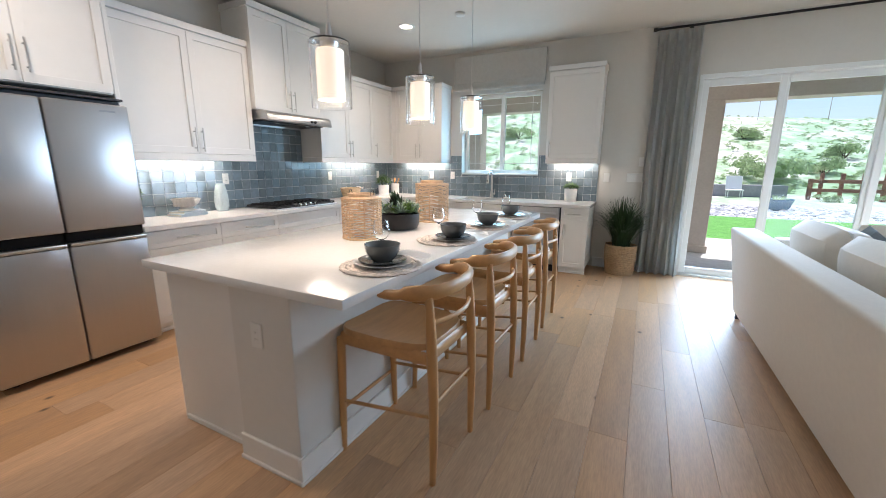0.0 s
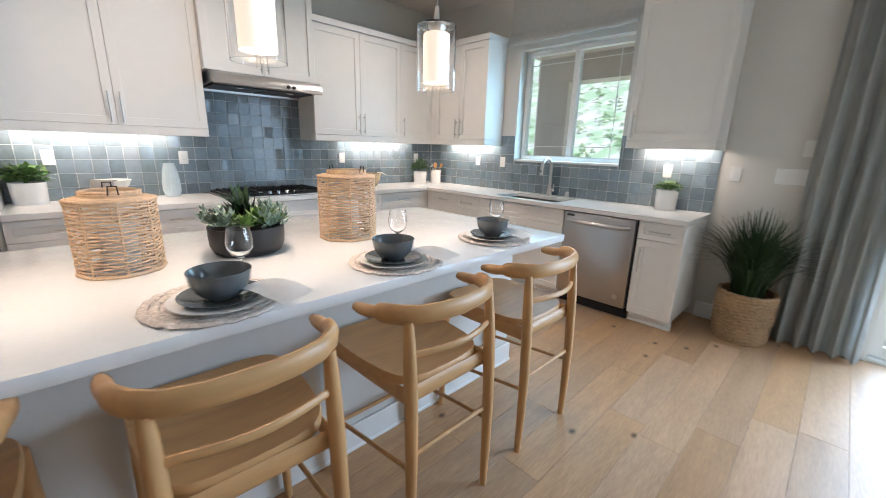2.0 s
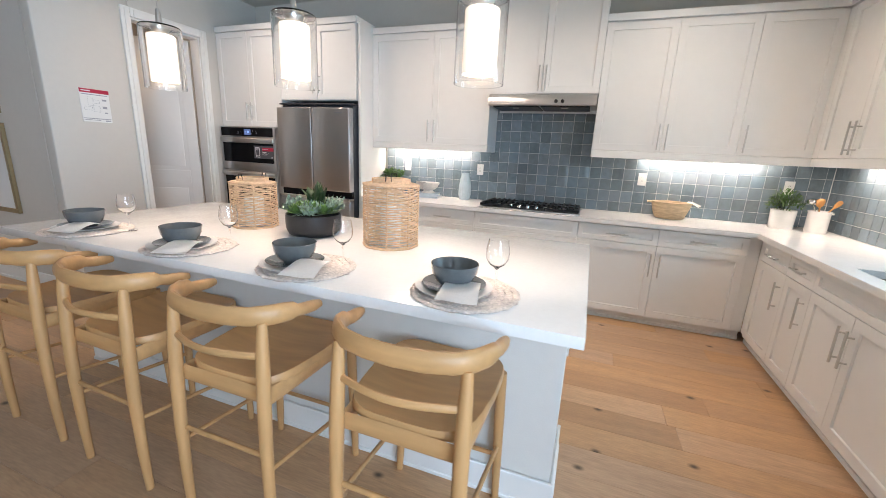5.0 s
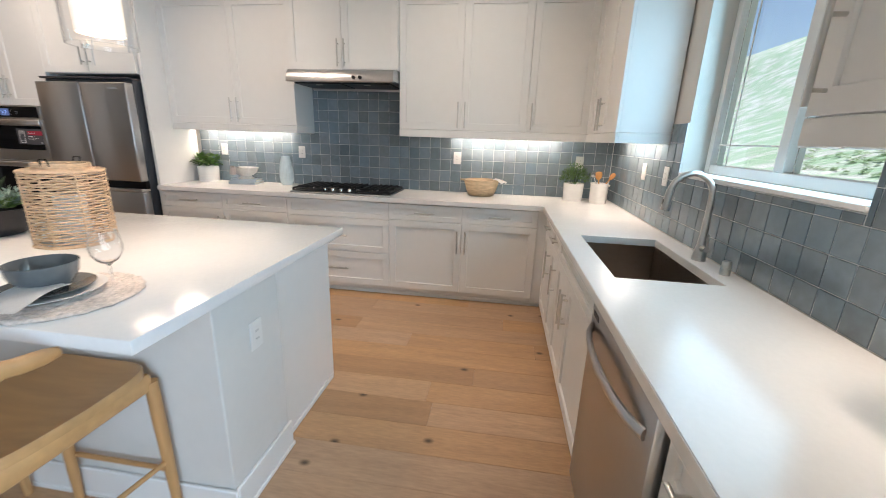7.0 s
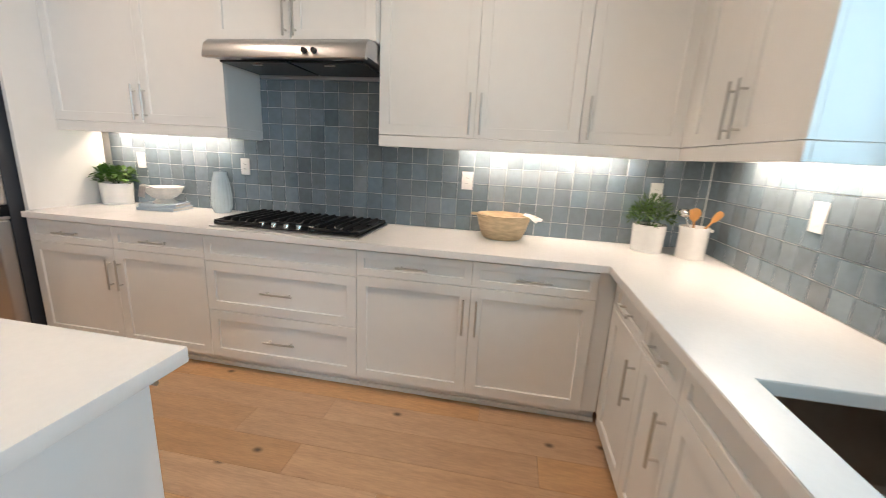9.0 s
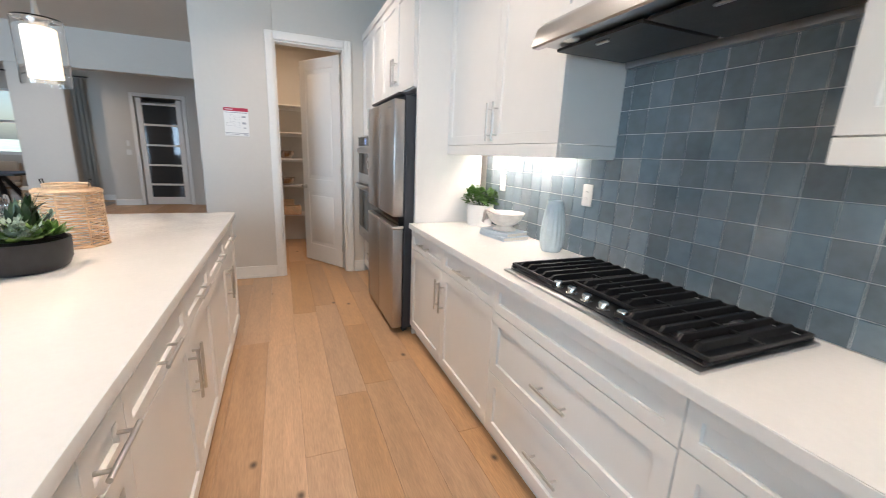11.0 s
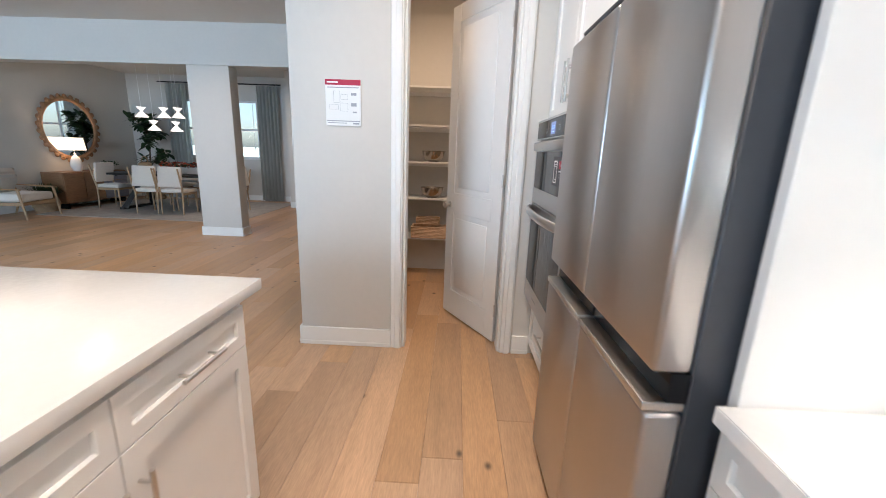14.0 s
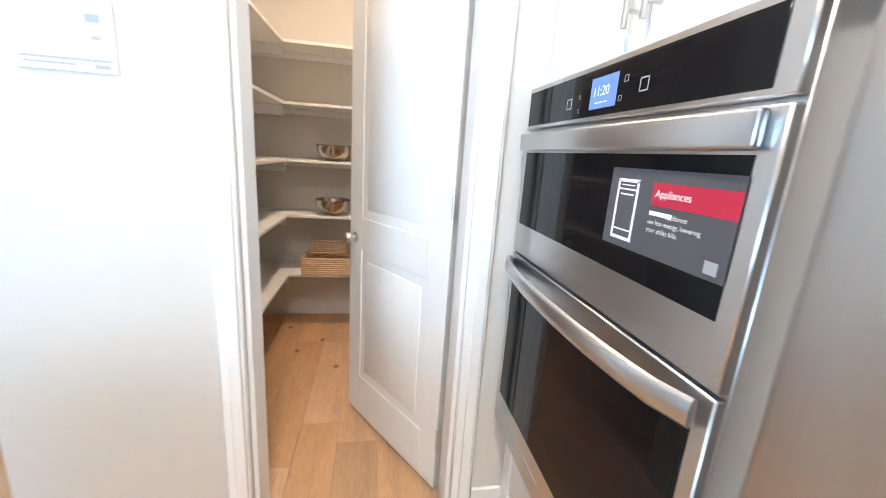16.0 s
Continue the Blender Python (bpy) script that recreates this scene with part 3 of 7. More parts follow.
YA, YB = -0.168, 0.640
part("surround", obx(-3.47, OV - 0.02, YA, YB, 0.465, 1.597, 0.002), M_STEELH, ov)
cp = part("control_panel", obx(OV - 0.0195, OV - 0.001, YA, YB, 1.479, 1.596, 0.003), M_STEELH, ov, "steel framed control panel")
part("panel_glass", obx(OV - 0.003, OV + 0.0008, YA + 0.012, 0.609, 1.489, 1.583, 0.001), M_BLKGLASS, cp, "black glass control panel")
part("display", obx(OV + 0.0009, OV + 0.0014, 0.195, 0.292, 1.503, 1.565), M_DISPLAY, ov, "dim blue clock display")
words("11:20", 0.027, pose(OV + 0.0018 + 3.42, 0.206 - 0.24, 1.528 - 0.45, 90, 0, 90), M_DIGITS, ov, "clock_digits")
part("digits_bar", obx(OV + 0.0015, OV + 0.0019, 0.215, 0.262, 1.514, 1.5155), M_DIGITS, ov)
for y, z, r in ((0.10, 1.525, 0.012), (0.148, 1.535, 0.004), (0.148, 1.505, 0.004), (0.318, 1.548, 0.006), (0.305, 1.515, 0.005), (0.372, 1.53, 0.012)):
    b = B()
    for q4 in ((y - r, y + r, z + r * 0.8, z + r), (y - r, y + r, z - r, z - r * 0.8), (y - r, y - r * 0.8, z - r, z + r), (y + r * 0.8, y + r, z - r, z + r)):
        bx(b, OV + 0.0009 + 3.42, OV + 0.0013 + 3.42, q4[0] - 0.24, q4[1] - 0.24, q4[2] - 0.45, q4[3] - 0.45)
    part("button_mark", b, M_GREYINK, ov)
md = part("microwave_door", obx(OV - 0.0195, OV, YA, YB, 1.103, 1.471, 0.003), M_STEELH, ov)
part("door_glass", obx(OV - 0.002, OV + 0.0012, YA + 0.028, 0.610, 1.196, 1.413, 0.001), M_BLKGLASS, md)
part("door_pull", obx(OV + 0.0005, OV + 0.018, YA + 0.004, 0.618, 1.418, 1.467, 0.006, 3), M_STEELH, md)
od = part("oven_door", obx(OV - 0.0195, OV, YA, YB, 0.470, 1.095, 0.003), M_STEELH, ov)
part("door_glass", obx(OV - 0.002, OV + 0.0012, YA + 0.026, 0.612, 0.592, 1.034, 0.001), M_BLKGLASS, od)
b = B()
sweep(b, [(OV + 3.42 + 0.010 + 0.046 * sin(pi * k / 14) ** 0.5, YA + 0.006 + (0.612 - YA) * k / 14 - 0.24, 1.062 - 0.45) for k in range(15)], 0.0125, 12, 1.9)
part("handle", b, M_STEELH, od, "curved steel bar handle")
part("logo", obx(OV - 0.0003, OV + 0.0008, 0.10, 0.20, 0.528, 0.537), M_GREYINK, od, "small grey badge")
st = part("sticker", obx(OV + 0.0016, OV + 0.0024, 0.326, 0.6105, 1.246, 1.388), M_CARD, ov, "dark grey appliance notice card")
part("sticker_band", obx(OV + 0.0024, OV + 0.0030, 0.447, 0.6105, 1.331, 1.368), M_REDINK, st)
words("Appliances", 0.0175, pose(OV + 0.0036 + 3.42, 0.455 - 0.24, 1.345 - 0.45, 90, 0, 90), M_WHITEINK, st)
for i, t in enumerate(("             appliances", "use less energy, lowering", "your utility bills.")):
    words(t, 0.0110, pose(OV + 0.0032 + 3.42, 0.447 - 0.24, 1.314 - 0.45 - i * 0.013, 90, 0, 90), M_WHITEINK, st)
part("print_bar", obx(OV + 0.0026, OV + 0.0031, 0.447, 0.498, 1.315, 1.322), M_WHITEINK, st)
b = B()
for q in ((0.350, 0.356, 1.262, 1.368), (0.405, 0.411, 1.262, 1.368), (0.350, 0.411, 1.363, 1.369), (0.350, 0.411, 1.259, 1.265), (0.354, 0.407, 1.349, 1.352), (0.362, 0.399, 1.340, 1.343), (0.362, 0.399, 1.357, 1.359), (0.354, 0.407, 1.276, 1.279)):
    bx(b, OV + 0.0026 + 3.42, OV + 0.0031 + 3.42, q[0] - 0.24, q[1] - 0.24, q[2] - 0.45, q[3] - 0.45)
part("pictogram", b, M_WHITEINK, st)
part("print_bar", obx(OV + 0.0026, OV + 0.0031, 0.575, 0.597, 1.254, 1.272), M_GREYINK, st)

# dishwasher, front to -y
dw = thing("dishwasher", pose(-1.22, 5.55, 0), "brushed steel dishwasher under the worktop", "dishwasher")


def dbx(x0, x1, y0, y1, z0, z1, bev=0.0, seg=1):
    return bx(B(), x0 + 1.22, x1 + 1.22, y0 - 5.55, y1 - 5.55, z0, z1, bev, seg)


part("tub", dbx(-1.548, -0.904, 5.30, 5.86, 0.1, 0.868), M_DARK, dw)
part("door", dbx(-1.538, -0.914, 5.255, 5.299, 0.105, 0.866, 0.006, 2), M_STEEL, dw)
part("kick_plate", dbx(-1.545, -0.907, 5.325, 5.34, 0.0, 0.098), M_BLACK, dw, "black toe plate")
part("vent", dbx(-1.51, -1.44, 5.2535, 5.256, 0.83, 0.85), M_DARK, dw)
b = B()
sweep(b, [(-1.50 + 0.55 * k / 12 + 1.22, 5.252 - 0.045 * sin(pi * k / 12) ** 0.6 - 5.55, 0.79) for k in range(13)], 0.010, 10, 1.7)
part("handle", b, M_STEELH, dw, "bowed steel handle")
part("badge", cyl(B(), (0.22, -0.2955, 0.19), (0.22, -0.2965, 0.19), 0.022, seg=20), M_NICKEL, dw)

# range hood
hd = thing("range_hood", pose(-3.8, 3.47, 1.8), "brushed steel under-cabinet range hood with two black knobs", "range hood")
b = B()
prof = [(-4.04, 1.962), (-3.60, 1.962), (-3.55, 1.955), (-3.515, 1.925), (-3.50, 1.88), (-3.495, 1.858), (-3.50, 1.852), (-3.53, 1.852), (-3.532, 1.868), (-4.0, 1.862), (-4.002, 1.836), (-4.04, 1.836)]
ends = []
for y in (3.015, 3.953):
    ends.append([b.verts.new((x + 3.8, y - 3.47, z - 1.8)) for x, z in prof])
n = len(prof)
for k in range(n):
    b.faces.new((ends[0][k], ends[0][(k + 1) % n], ends[1][(k + 1) % n], ends[1][k]))
b.faces.new(ends[0])
b.faces.new(ends[1][::-1])
part("canopy", b, M_STEELH, hd)
for y in (3.62, 3.675):
    part("knob", cyl(B(), (0.292, y - 3.47, 0.085), (0.318, y - 3.47, 0.088), 0.016, 0.013, 16), M_BLACK, hd, "black knob")
M_FILT = mat("dark_filter_mesh", (0.05, 0.048, 0.045), 0.4, 0.7, grain=0.3, scale=120)
for y0, y1 in ((-0.43, -0.01), (0.01, 0.43)):
    f = part("filter", bx(B(), -0.16, 0.20, y0, y1, 0.048, 0.060, 0.002), M_FILT, hd, "dark mesh grease filter")
    part("filter_pull", bx(B(), 0.15, 0.165, (y0 + y1) / 2 - 0.03, (y0 + y1) / 2 + 0.03, 0.040, 0.0478, 0.002), M_NICKEL, f)
for y in (-0.3, 0.3):
    part("hood_lamp", cyl(B(), (0.235, y, 0.058), (0.235, y, 0.066), 0.03, seg=18), M_PLATE, hd, "unlit round hood lamp")

# gas cooktop
ck = thing("cooktop", pose(-3.72, 3.465, 0.915), "black five-burner gas cooktop with steel knobs", "cooktop")
part("tray", bx(B(), -0.262, 0.262, -0.468, 0.468, 0.0002, 0.012, 0.005, 2), M_STEELH, ck)
part("deck", bx(B(), -0.245, 0.235, -0.455, 0.455, 0.0122, 0.018, 0.003), M_BLACK, ck)
def finger(b, x0, x1, y, z0, z1, w=0.0055):
    """A grate bar from front to back, sloped down at both ends."""
    ring = [(x0, z0), (x1, z0), (x1 - 0.03, z1), (x0 + 0.03, z1)]
    va, vb = ([b.verts.new((x, y + s * w, z)) for x, z in ring] for s in (-1, 1))
    b.faces.new(va[::-1])
    b.faces.new(vb)
    for k in range(4):
        b.faces.new((va[k], va[(k + 1) % 4], vb[(k + 1) % 4], vb[k]))


for y in (-0.305, 0.0, 0.305):
    b = B()
    w, front = 0.148, 0.135 if y == 0 else 0.225
    for s in (-1, 1):
        bx(b, -0.235, front, y + s * w - 0.006, y + s * w + 0.006, 0.026, 0.040, 0.002)
        for xx in (-0.228, front - 0.008):
            bx(b, xx - 0.008, xx + 0.008, y + s * w - 0.008, y + s * w + 0.008, 0.0182, 0.026)
    for xx in (-0.229, front - 0.006):
        bx(b, xx - 0.006, xx + 0.006, y - w, y + w, 0.0262, 0.0402, 0.002)
    bx(b, -0.012, 0.0, y - w, y + w, 0.030, 0.044, 0.002)
    for dy in (-0.106, -0.053, 0.0, 0.053, 0.106):
        finger(b, -0.234, front - 0.001, y + dy, 0.030, 0.054)
    part("grate", b, M_BLACK, ck, "cast iron grate")
for x, y, r in ((-0.12, -0.305, 0.045), (0.11, -0.305, 0.035), (-0.06, 0.0, 0.055), (-0.12, 0.305, 0.035), (0.11, 0.305, 0.045)):
    b = B()
    lathe(b, [(r, 0.0182), (r, 0.027), (r * 0.8, 0.030), (r * 0.75, 0.034), (0.0001, 0.035)], 20, (x, y, 0))
    part("burner", b, M_STEELH, ck)
for k in range(5):
    b = B()
    lathe(b, [(0.022, 0.0182), (0.022, 0.022), (0.017, 0.024), (0.0165, 0.042), (0.014, 0.045), (0.0001, 0.0455)], 18, (0.2, -0.16 + k * 0.08, 0))
    part("knob", b, M_CHROME, ck, "polished steel knob")

# sink, faucet, soap dispenser
M_SINK = mat("satin_sink_steel", (0.32, 0.27, 0.23), 0.32, 1.0, grain=0.08, scale=30, stretch=(30, 1, 1), rough_var=0.06)
b = B()
x0, x1, y0, y1 = SNK[0] - 0.006 + 2.08, SNK[1] + 0.006 + 2.08, SNK[2] - 0.006 - 5.57, SNK[3] + 0.006 - 5.57
rings = []
for e, z in ((-0.012, 0.0), (-0.012, 0.2302), (0.0, 0.2302), (0.0, 0.03), (0.012, 0.016), (0.05, 0.012)):
    rings.append([b.verts.new((x, y, z)) for x, y in ((x0 + e, y0 + e), (x1 - e, y0 + e), (x1 - e, y1 - e), (x0 + e, y1 - e))])
for r0, r1 in zip(rings, rings[1:]):
    for k in range(4):
        b.faces.new((r0[k], r0[(k + 1) % 4], r1[(k + 1) % 4], r1[k]))
b.faces.new(rings[0][::-1])
b.faces.new(rings[-1])
sk = thing("sink", pose(-2.08, 5.57, 0.645), "undermounted brushed steel kitchen sink", "sink")
part("basin", b, M_SINK, sk)
part("drain", cyl(B(), (0, 0.05, 0.015), (0, 0.05, 0.019), 0.045, seg=24), M_CHROME, sk)
fc = thing("faucet", pose(-2.055, 5.826, 0.915), "brushed nickel gooseneck faucet with pull-down spray", "faucet")
b = B()
lathe(b, [(0.030, 0), (0.029, 0.012), (0.025, 0.045), (0.019, 0.075), (0.016, 0.12), (0.0145, 0.2)], 20)
part("base", b, M_NICKEL, fc)
b = B()
pts = [(0, 0, 0.19), (0, 0, 0.29)] + [(0, -0.09 + 0.09 * cos(a), 0.30 + 0.095 * sin(a)) for a in [pi * k / 10 for k in range(0, 10)]] + [(0, -0.178, 0.315)]
sweep(b, pts, 0.0135, 12, up=(1, 0, 0))
part("spout", b, M_NICKEL, fc)
part("spray_head", cyl(B(), (0, -0.178, 0.32), (0, -0.188, 0.225), 0.0155, 0.019, 16), M_NICKEL, fc)
part("spray_button", bx(B(), -0.007, 0.007, -0.203, -0.199, 0.245, 0.275, 0.002), M_BLACK, fc, "black spray button")
b = B()
cyl(b, (0.018, 0, 0.06), (0.052, 0, 0.062), 0.016, 0.014)
cyl(b, (0.045, 0, 0.066), (0.052, -0.005, 0.13), 0.006, 0.005, 10)
part("lever", b, M_NICKEL, fc)
b = B()
lathe(b, [(0.020, 0), (0.020, 0.028), (0.018, 0.03), (0.0175, 0.055), (0.016, 0.058), (0.0001, 0.059)], 20)
solid("soap_cap", b, M_NICKEL, pose(-1.845, 5.835, 0.915), "short brushed nickel air gap cap beside the faucet", "sink fitting")


# -- outlets and switches --
def plate(m, w=0.072, kind="outlet", label="white plastic wall outlet plate", holes=2):
    t = thing("wall_outlet" if kind == "outlet" else "light_switch", m, label, "outlet" if kind == "outlet" else "switch")
    part("cover_plate", bx(B(), -w / 2, w / 2, -0.006, 0, -0.058, 0.058, 0.002), M_PLATE, t)
    k = max(1, round(w / 0.06))
    for i in range(k):
        cx = (i - (k - 1) / 2) * 0.046
        part("insert", bx(B(), cx - 0.0165, cx + 0.0165, -0.008, -0.0061, -0.033, 0.033, 0.001), M_PLATE, t)
        if kind == "outlet":
            for z in (-0.017, 0.017):
                b = B()
                for dx in (-0.006, 0.006):
                    bx(b, cx + dx - 0.001, cx + dx + 0.001, -0.0085, -0.0081, z - 0.004, z + 0.005)
                part("slots", b, M_DARK, t)
    return t


for y in (1.965, 2.84, 4.45, 5.60):
    plate(pose(WX + 0.0125, y, 1.245, 0, 0, 90))
plate(pose(-3.145, WY - 0.0125, 1.243), kind="switch", label="white plastic rocker switch on the blue tiles")
plate(pose(-2.755, WY - 0.0125, 1.243), kind="outlet")
plate(pose(-0.93, WY - 0.0125, 1.245))
plate(pose(-0.436, WY - 0.0008, 1.25), kind="switch", label="white plastic rocker switch on the painted wall")
plate(pose(-0.08, WY - 0.0008, 1.25), 0.21, "switch", "wide white plastic switch plate with four rockers")
plate(pose(-0.03, WY - 0.0008, 1.455), 0.06, "switch", "small white plastic control on the painted wall")
plate(pose(-1.40, 1.1172, 0.67), kind="outlet", label="white outlet plate on the island end")
plate(pose(-1.40, 3.9888, 0.67, 0, 0, 180), kind="outlet", label="white outlet plate on the island end")

# -- lamps --
def pendant(m):
    t = thing("pendant_light", m, "lit frosted cylinder pendant inside a clear glass cylinder", "pendant lamp", "pendants over the island")
    b = B()
    lathe(b, [(0.0001, -1.055), (0.095, -1.055), (0.101, -1.062), (0.101, -1.372), (0.0978, -1.372), (0.0978, -1.063), (0.0001, -1.059)], 36)
    g = part("glass_cylinder", b, M_GLASS, t, "clear glass outer cylinder")
    g.visible_shadow = False
    b = B()
    lathe(b, [(0.0001, -1.092), (0.064, -1.097), (0.0685, -1.102), (0.0685, -1.335), (0.0655, -1.335), (0.0655, -1.105)], 32)
    part("shade", b, M_SHADE, t, "glowing frosted white glass shade")
    b = B()
    cyl(b, (0, 0, -0.02), (0, 0, -0.98), 0.0028, seg=8)
    part("cord", b, M_NICKEL, t)
    b = B()
    cyl(b, (0, 0, -0.97), (0, 0, -1.054), 0.010, 0.018)
    lathe(b, [(0.045, -1.061), (0.045, -1.07), (0.03, -1.091), (0.0001, -1.091)], 24)
    part("socket", b, M_NICKEL, t)
    part("canopy", cyl(B(), (0, 0, -0.022), (0, 0, -0.001), 0.06, seg=24), M_NICKEL, t)
    return t


pn = pendant(pose(-1.434, 1.701, H))
copy_thing(pn, pose(-1.434, 2.60, H))
copy_thing(pn, pose(-1.434, 3.512, H))
for y in (1.701, 2.60, 3.512):
    data = bpy.data.lights.new("pendant_bulb", "POINT")
    data.energy, data.color, data.shadow_soft_size = 24.0, WARM, 0.04
    new("pendant_bulb", data).location = (-1.434, y, 1.83)
M_DLRIM = mat("white_downlight_trim", (0.8, 0.8, 0.78), 0.5)
# the last, in the dining ceiling, is unseen, added to brighten the hall
for x, y in ((-2.75, 4.53), (-2.75, 2.72), (-2.75, 0.9), (0.61, -2.09), (1.0, -5.4)):
    t = thing("downlight", pose(x, y, H), "lit recessed round ceiling downlight with white trim", "downlight")
    b = B()
    lathe(b, [(0.073, -0.004), (0.076, -0.008), (0.098, -0.006), (0.103, -0.0005)], 32)
    part("trim_ring", b, M_DLRIM, t)
    part("lens", cyl(B(), (0, 0, -0.005), (0, 0, -0.002), 0.074, seg=32), M_BULB, t, "glowing lens")
    s = lamp("downlight_beam", "AREA", 12, WARM, look((x, y, H - 0.012), (x, y, 0)), (0.15, 0.15), 140)
b = B()
lathe(b, [(0.055, -0.001), (0.055, -0.02), (0.045, -0.03), (0.0001, -0.032)], 24)
solid("smoke_detector", b, M_PLATE, pose(-1.98, 4.43, H), "small round white smoke detector on the ceiling", "smoke detector")


# under-cabinet strips
def strip(x, y, length, along_y, power):
    t = thing("undercabinet_light", pose(x, y, 1.488), "slim white light bar under the wall cabinets", "light bar")
    sx, sy = (0.02, length / 2) if along_y else (length / 2, 0.02)
    part("housing", bx(B(), -sx, sx, -sy, sy, -0.012, 0.004), M_PLATE, t)
    part("diffuser", bx(B(), -sx * 0.8, sx * 0.8, -sy * 0.96, sy * 0.96, -0.016, -0.0125), M_BULB, t, "glowing diffuser")
    lamp("strip_glow", "AREA", power * 2.0, (1.0, 0.88, 0.73), look((x, y, 1.470), (x + (-0.22 if along_y else 0), y + (0 if along_y else 0.22), 1.0)), (length, 0.03), 170)


strip(-3.945, 2.25, 0.95, True, 4.6)
strip(-3.945, 4.92, 0.95, True, 4.6)
strip(-3.25, 5.80, 0.75, False, 3.6)
strip(-0.87, 5.80, 0.45, False, 2.6)

# -- window, patio door, shade, curtain --
wn1 = thing("window_1", pose(-1.98, 6.03, 1.245), "white vinyl sliding window with thin inner grilles", "window")
wn1["kind"] = "structure"


def wbx(x0, x1, y0, y1, z0, z1, bev=0.003):
    return bx(B(), x0 + 1.98, x1 + 1.98, y0 - 6.03, y1 - 6.03, z0 - 1.245, z1 - 1.245, bev)


wx0, wx1, wz0, wz1 = WIN
part("sill", wbx(wx0 + 0.001, wx1 - 0.001, WY - 0.014, 6.03, wz0 + 0.001, wz0 + 0.02), M_TRIM, wn1)
for q in ((wx0 + 0.001, wx0 + 0.05, wz0 + 0.021, wz1), (wx1 - 0.05, wx1 - 0.001, wz0 + 0.021, wz1), (wx0 + 0.051, wx1 - 0.051, wz0 + 0.021, wz0 + 0.07), (wx0 + 0.051, wx1 - 0.051, wz1 - 0.05, wz1)):
    part("frame", wbx(q[0], q[1], 6.02, 6.09, q[2], q[3]), M_VINYL, wn1)
part("mullion", wbx(-2.01, -1.95, 6.015, 6.085, wz0 + 0.071, wz1 - 0.051), M_VINYL, wn1)
for x0, x1 in ((wx0 + 0.051, -2.011), (-1.949, wx1 - 0.051)):
    g = part("pane", wbx(x0, x1, 6.052, 6.058, wz0 + 0.071, wz1 - 0.051, 0), M_PANE, wn1)
    g.visible_shadow = False
    for z in (wz0 + 0.17, wz1 - 0.15):
        part("grille", wbx(x0, x1, 6.046, 6.0505, z, z + 0.008, 0.001), M_VINYL, wn1)
part("grille", wbx(wx0 + 0.16, wx0 + 0.168, 6.041, 6.0455, wz0 + 0.071, wz1 - 0.051, 0.001), M_VINYL, wn1)
part("grille", wbx(wx1 - 0.168, wx1 - 0.16, 6.041, 6.0455, wz0 + 0.071, wz1 - 0.051, 0.001), M_VINYL, wn1)

sd = thing("patio_door", pose(2.7, 5.98, 0), "white framed sliding glass patio door", "patio door")
sd["kind"] = "structure"


def sbx(x0, x1, y0, y1, z0, z1, bev=0.003):
    return bx(B(), x0 - 2.7, x1 - 2.7, y0 - 5.98, y1 - 5.98, z0, z1, bev)


part("track", sbx(SLD[0], SLD[1], WY + 0.002, WY + 0.19, 0.0, 0.025), M_VINYL, sd)
part("head", sbx(SLD[0], SLD[1], WY - 0.004, WY + 0.15, SLD[3] - 0.05, SLD[3] - 0.001), M_VINYL, sd)
for x0, x1 in ((SLD[0] + 0.001, SLD[0] + 0.045), (SLD[1] - 0.045, SLD[1] - 0.001)):
    part("jamb", sbx(x0, x1, WY - 0.004, WY + 0.15, 0.026, SLD[3] - 0.051), M_VINYL, sd)
xs = [0.546, 1.32, 2.20, 3.03, 3.86, 4.853]
for i, (x0, x1) in enumerate(zip(xs, xs[1:])):
    yy = 5.97 + 0.045 * (i % 2)
    pl = part("door_panel", sbx(x0, x0 + 0.065, yy, yy + 0.04, 0.026, SLD[3] - 0.052), M_VINYL, sd)
    part("stile", sbx(x1 - 0.065 + 0.03, x1 + 0.03, yy, yy + 0.04, 0.026, SLD[3] - 0.052), M_VINYL, sd)
    part("rail", sbx(x0 + 0.066, x1 - 0.036, yy, yy + 0.04, 0.026, 0.11), M_VINYL, sd)
    part("rail", sbx(x0 + 0.066, x1 - 0.036, yy, yy + 0.04, SLD[3] - 0.13, SLD[3] - 0.052), M_VINYL, sd)
    if i not in (0,):
        g = part("pane", sbx(x0 + 0.066, x1 - 0.036, yy + 0.017, yy + 0.023, 0.111, SLD[3] - 0.131, 0), M_PANE, sd)
        g.visible_shadow = False

rs = thing("roman_shade", pose(-2.02, 5.86, 2.45), "raised grey linen roman shade above the kitchen window", "roman shade")
part("upper_fabric", bx(B(), -0.70, 0.69, -0.012, 0.03, 0.12, 0.545, 0.004), M_BLIND, rs)
for k in range(4):
    b = B()
    n = 24
    top, bot = [], []
    for i in range(n + 1):
        x = -0.70 + 1.39 * i / n
        sag = 0.006 * sin(i * 1.3 + k) + 0.004 * (i / n - 0.5)
        top.append((x, -0.016 - 0.012 * k, 0.135 - 0.022 * k + sag))
    sweep(b, top, 0.015, 10, 1.9)
    part("fold", b, M_BLIND, rs)


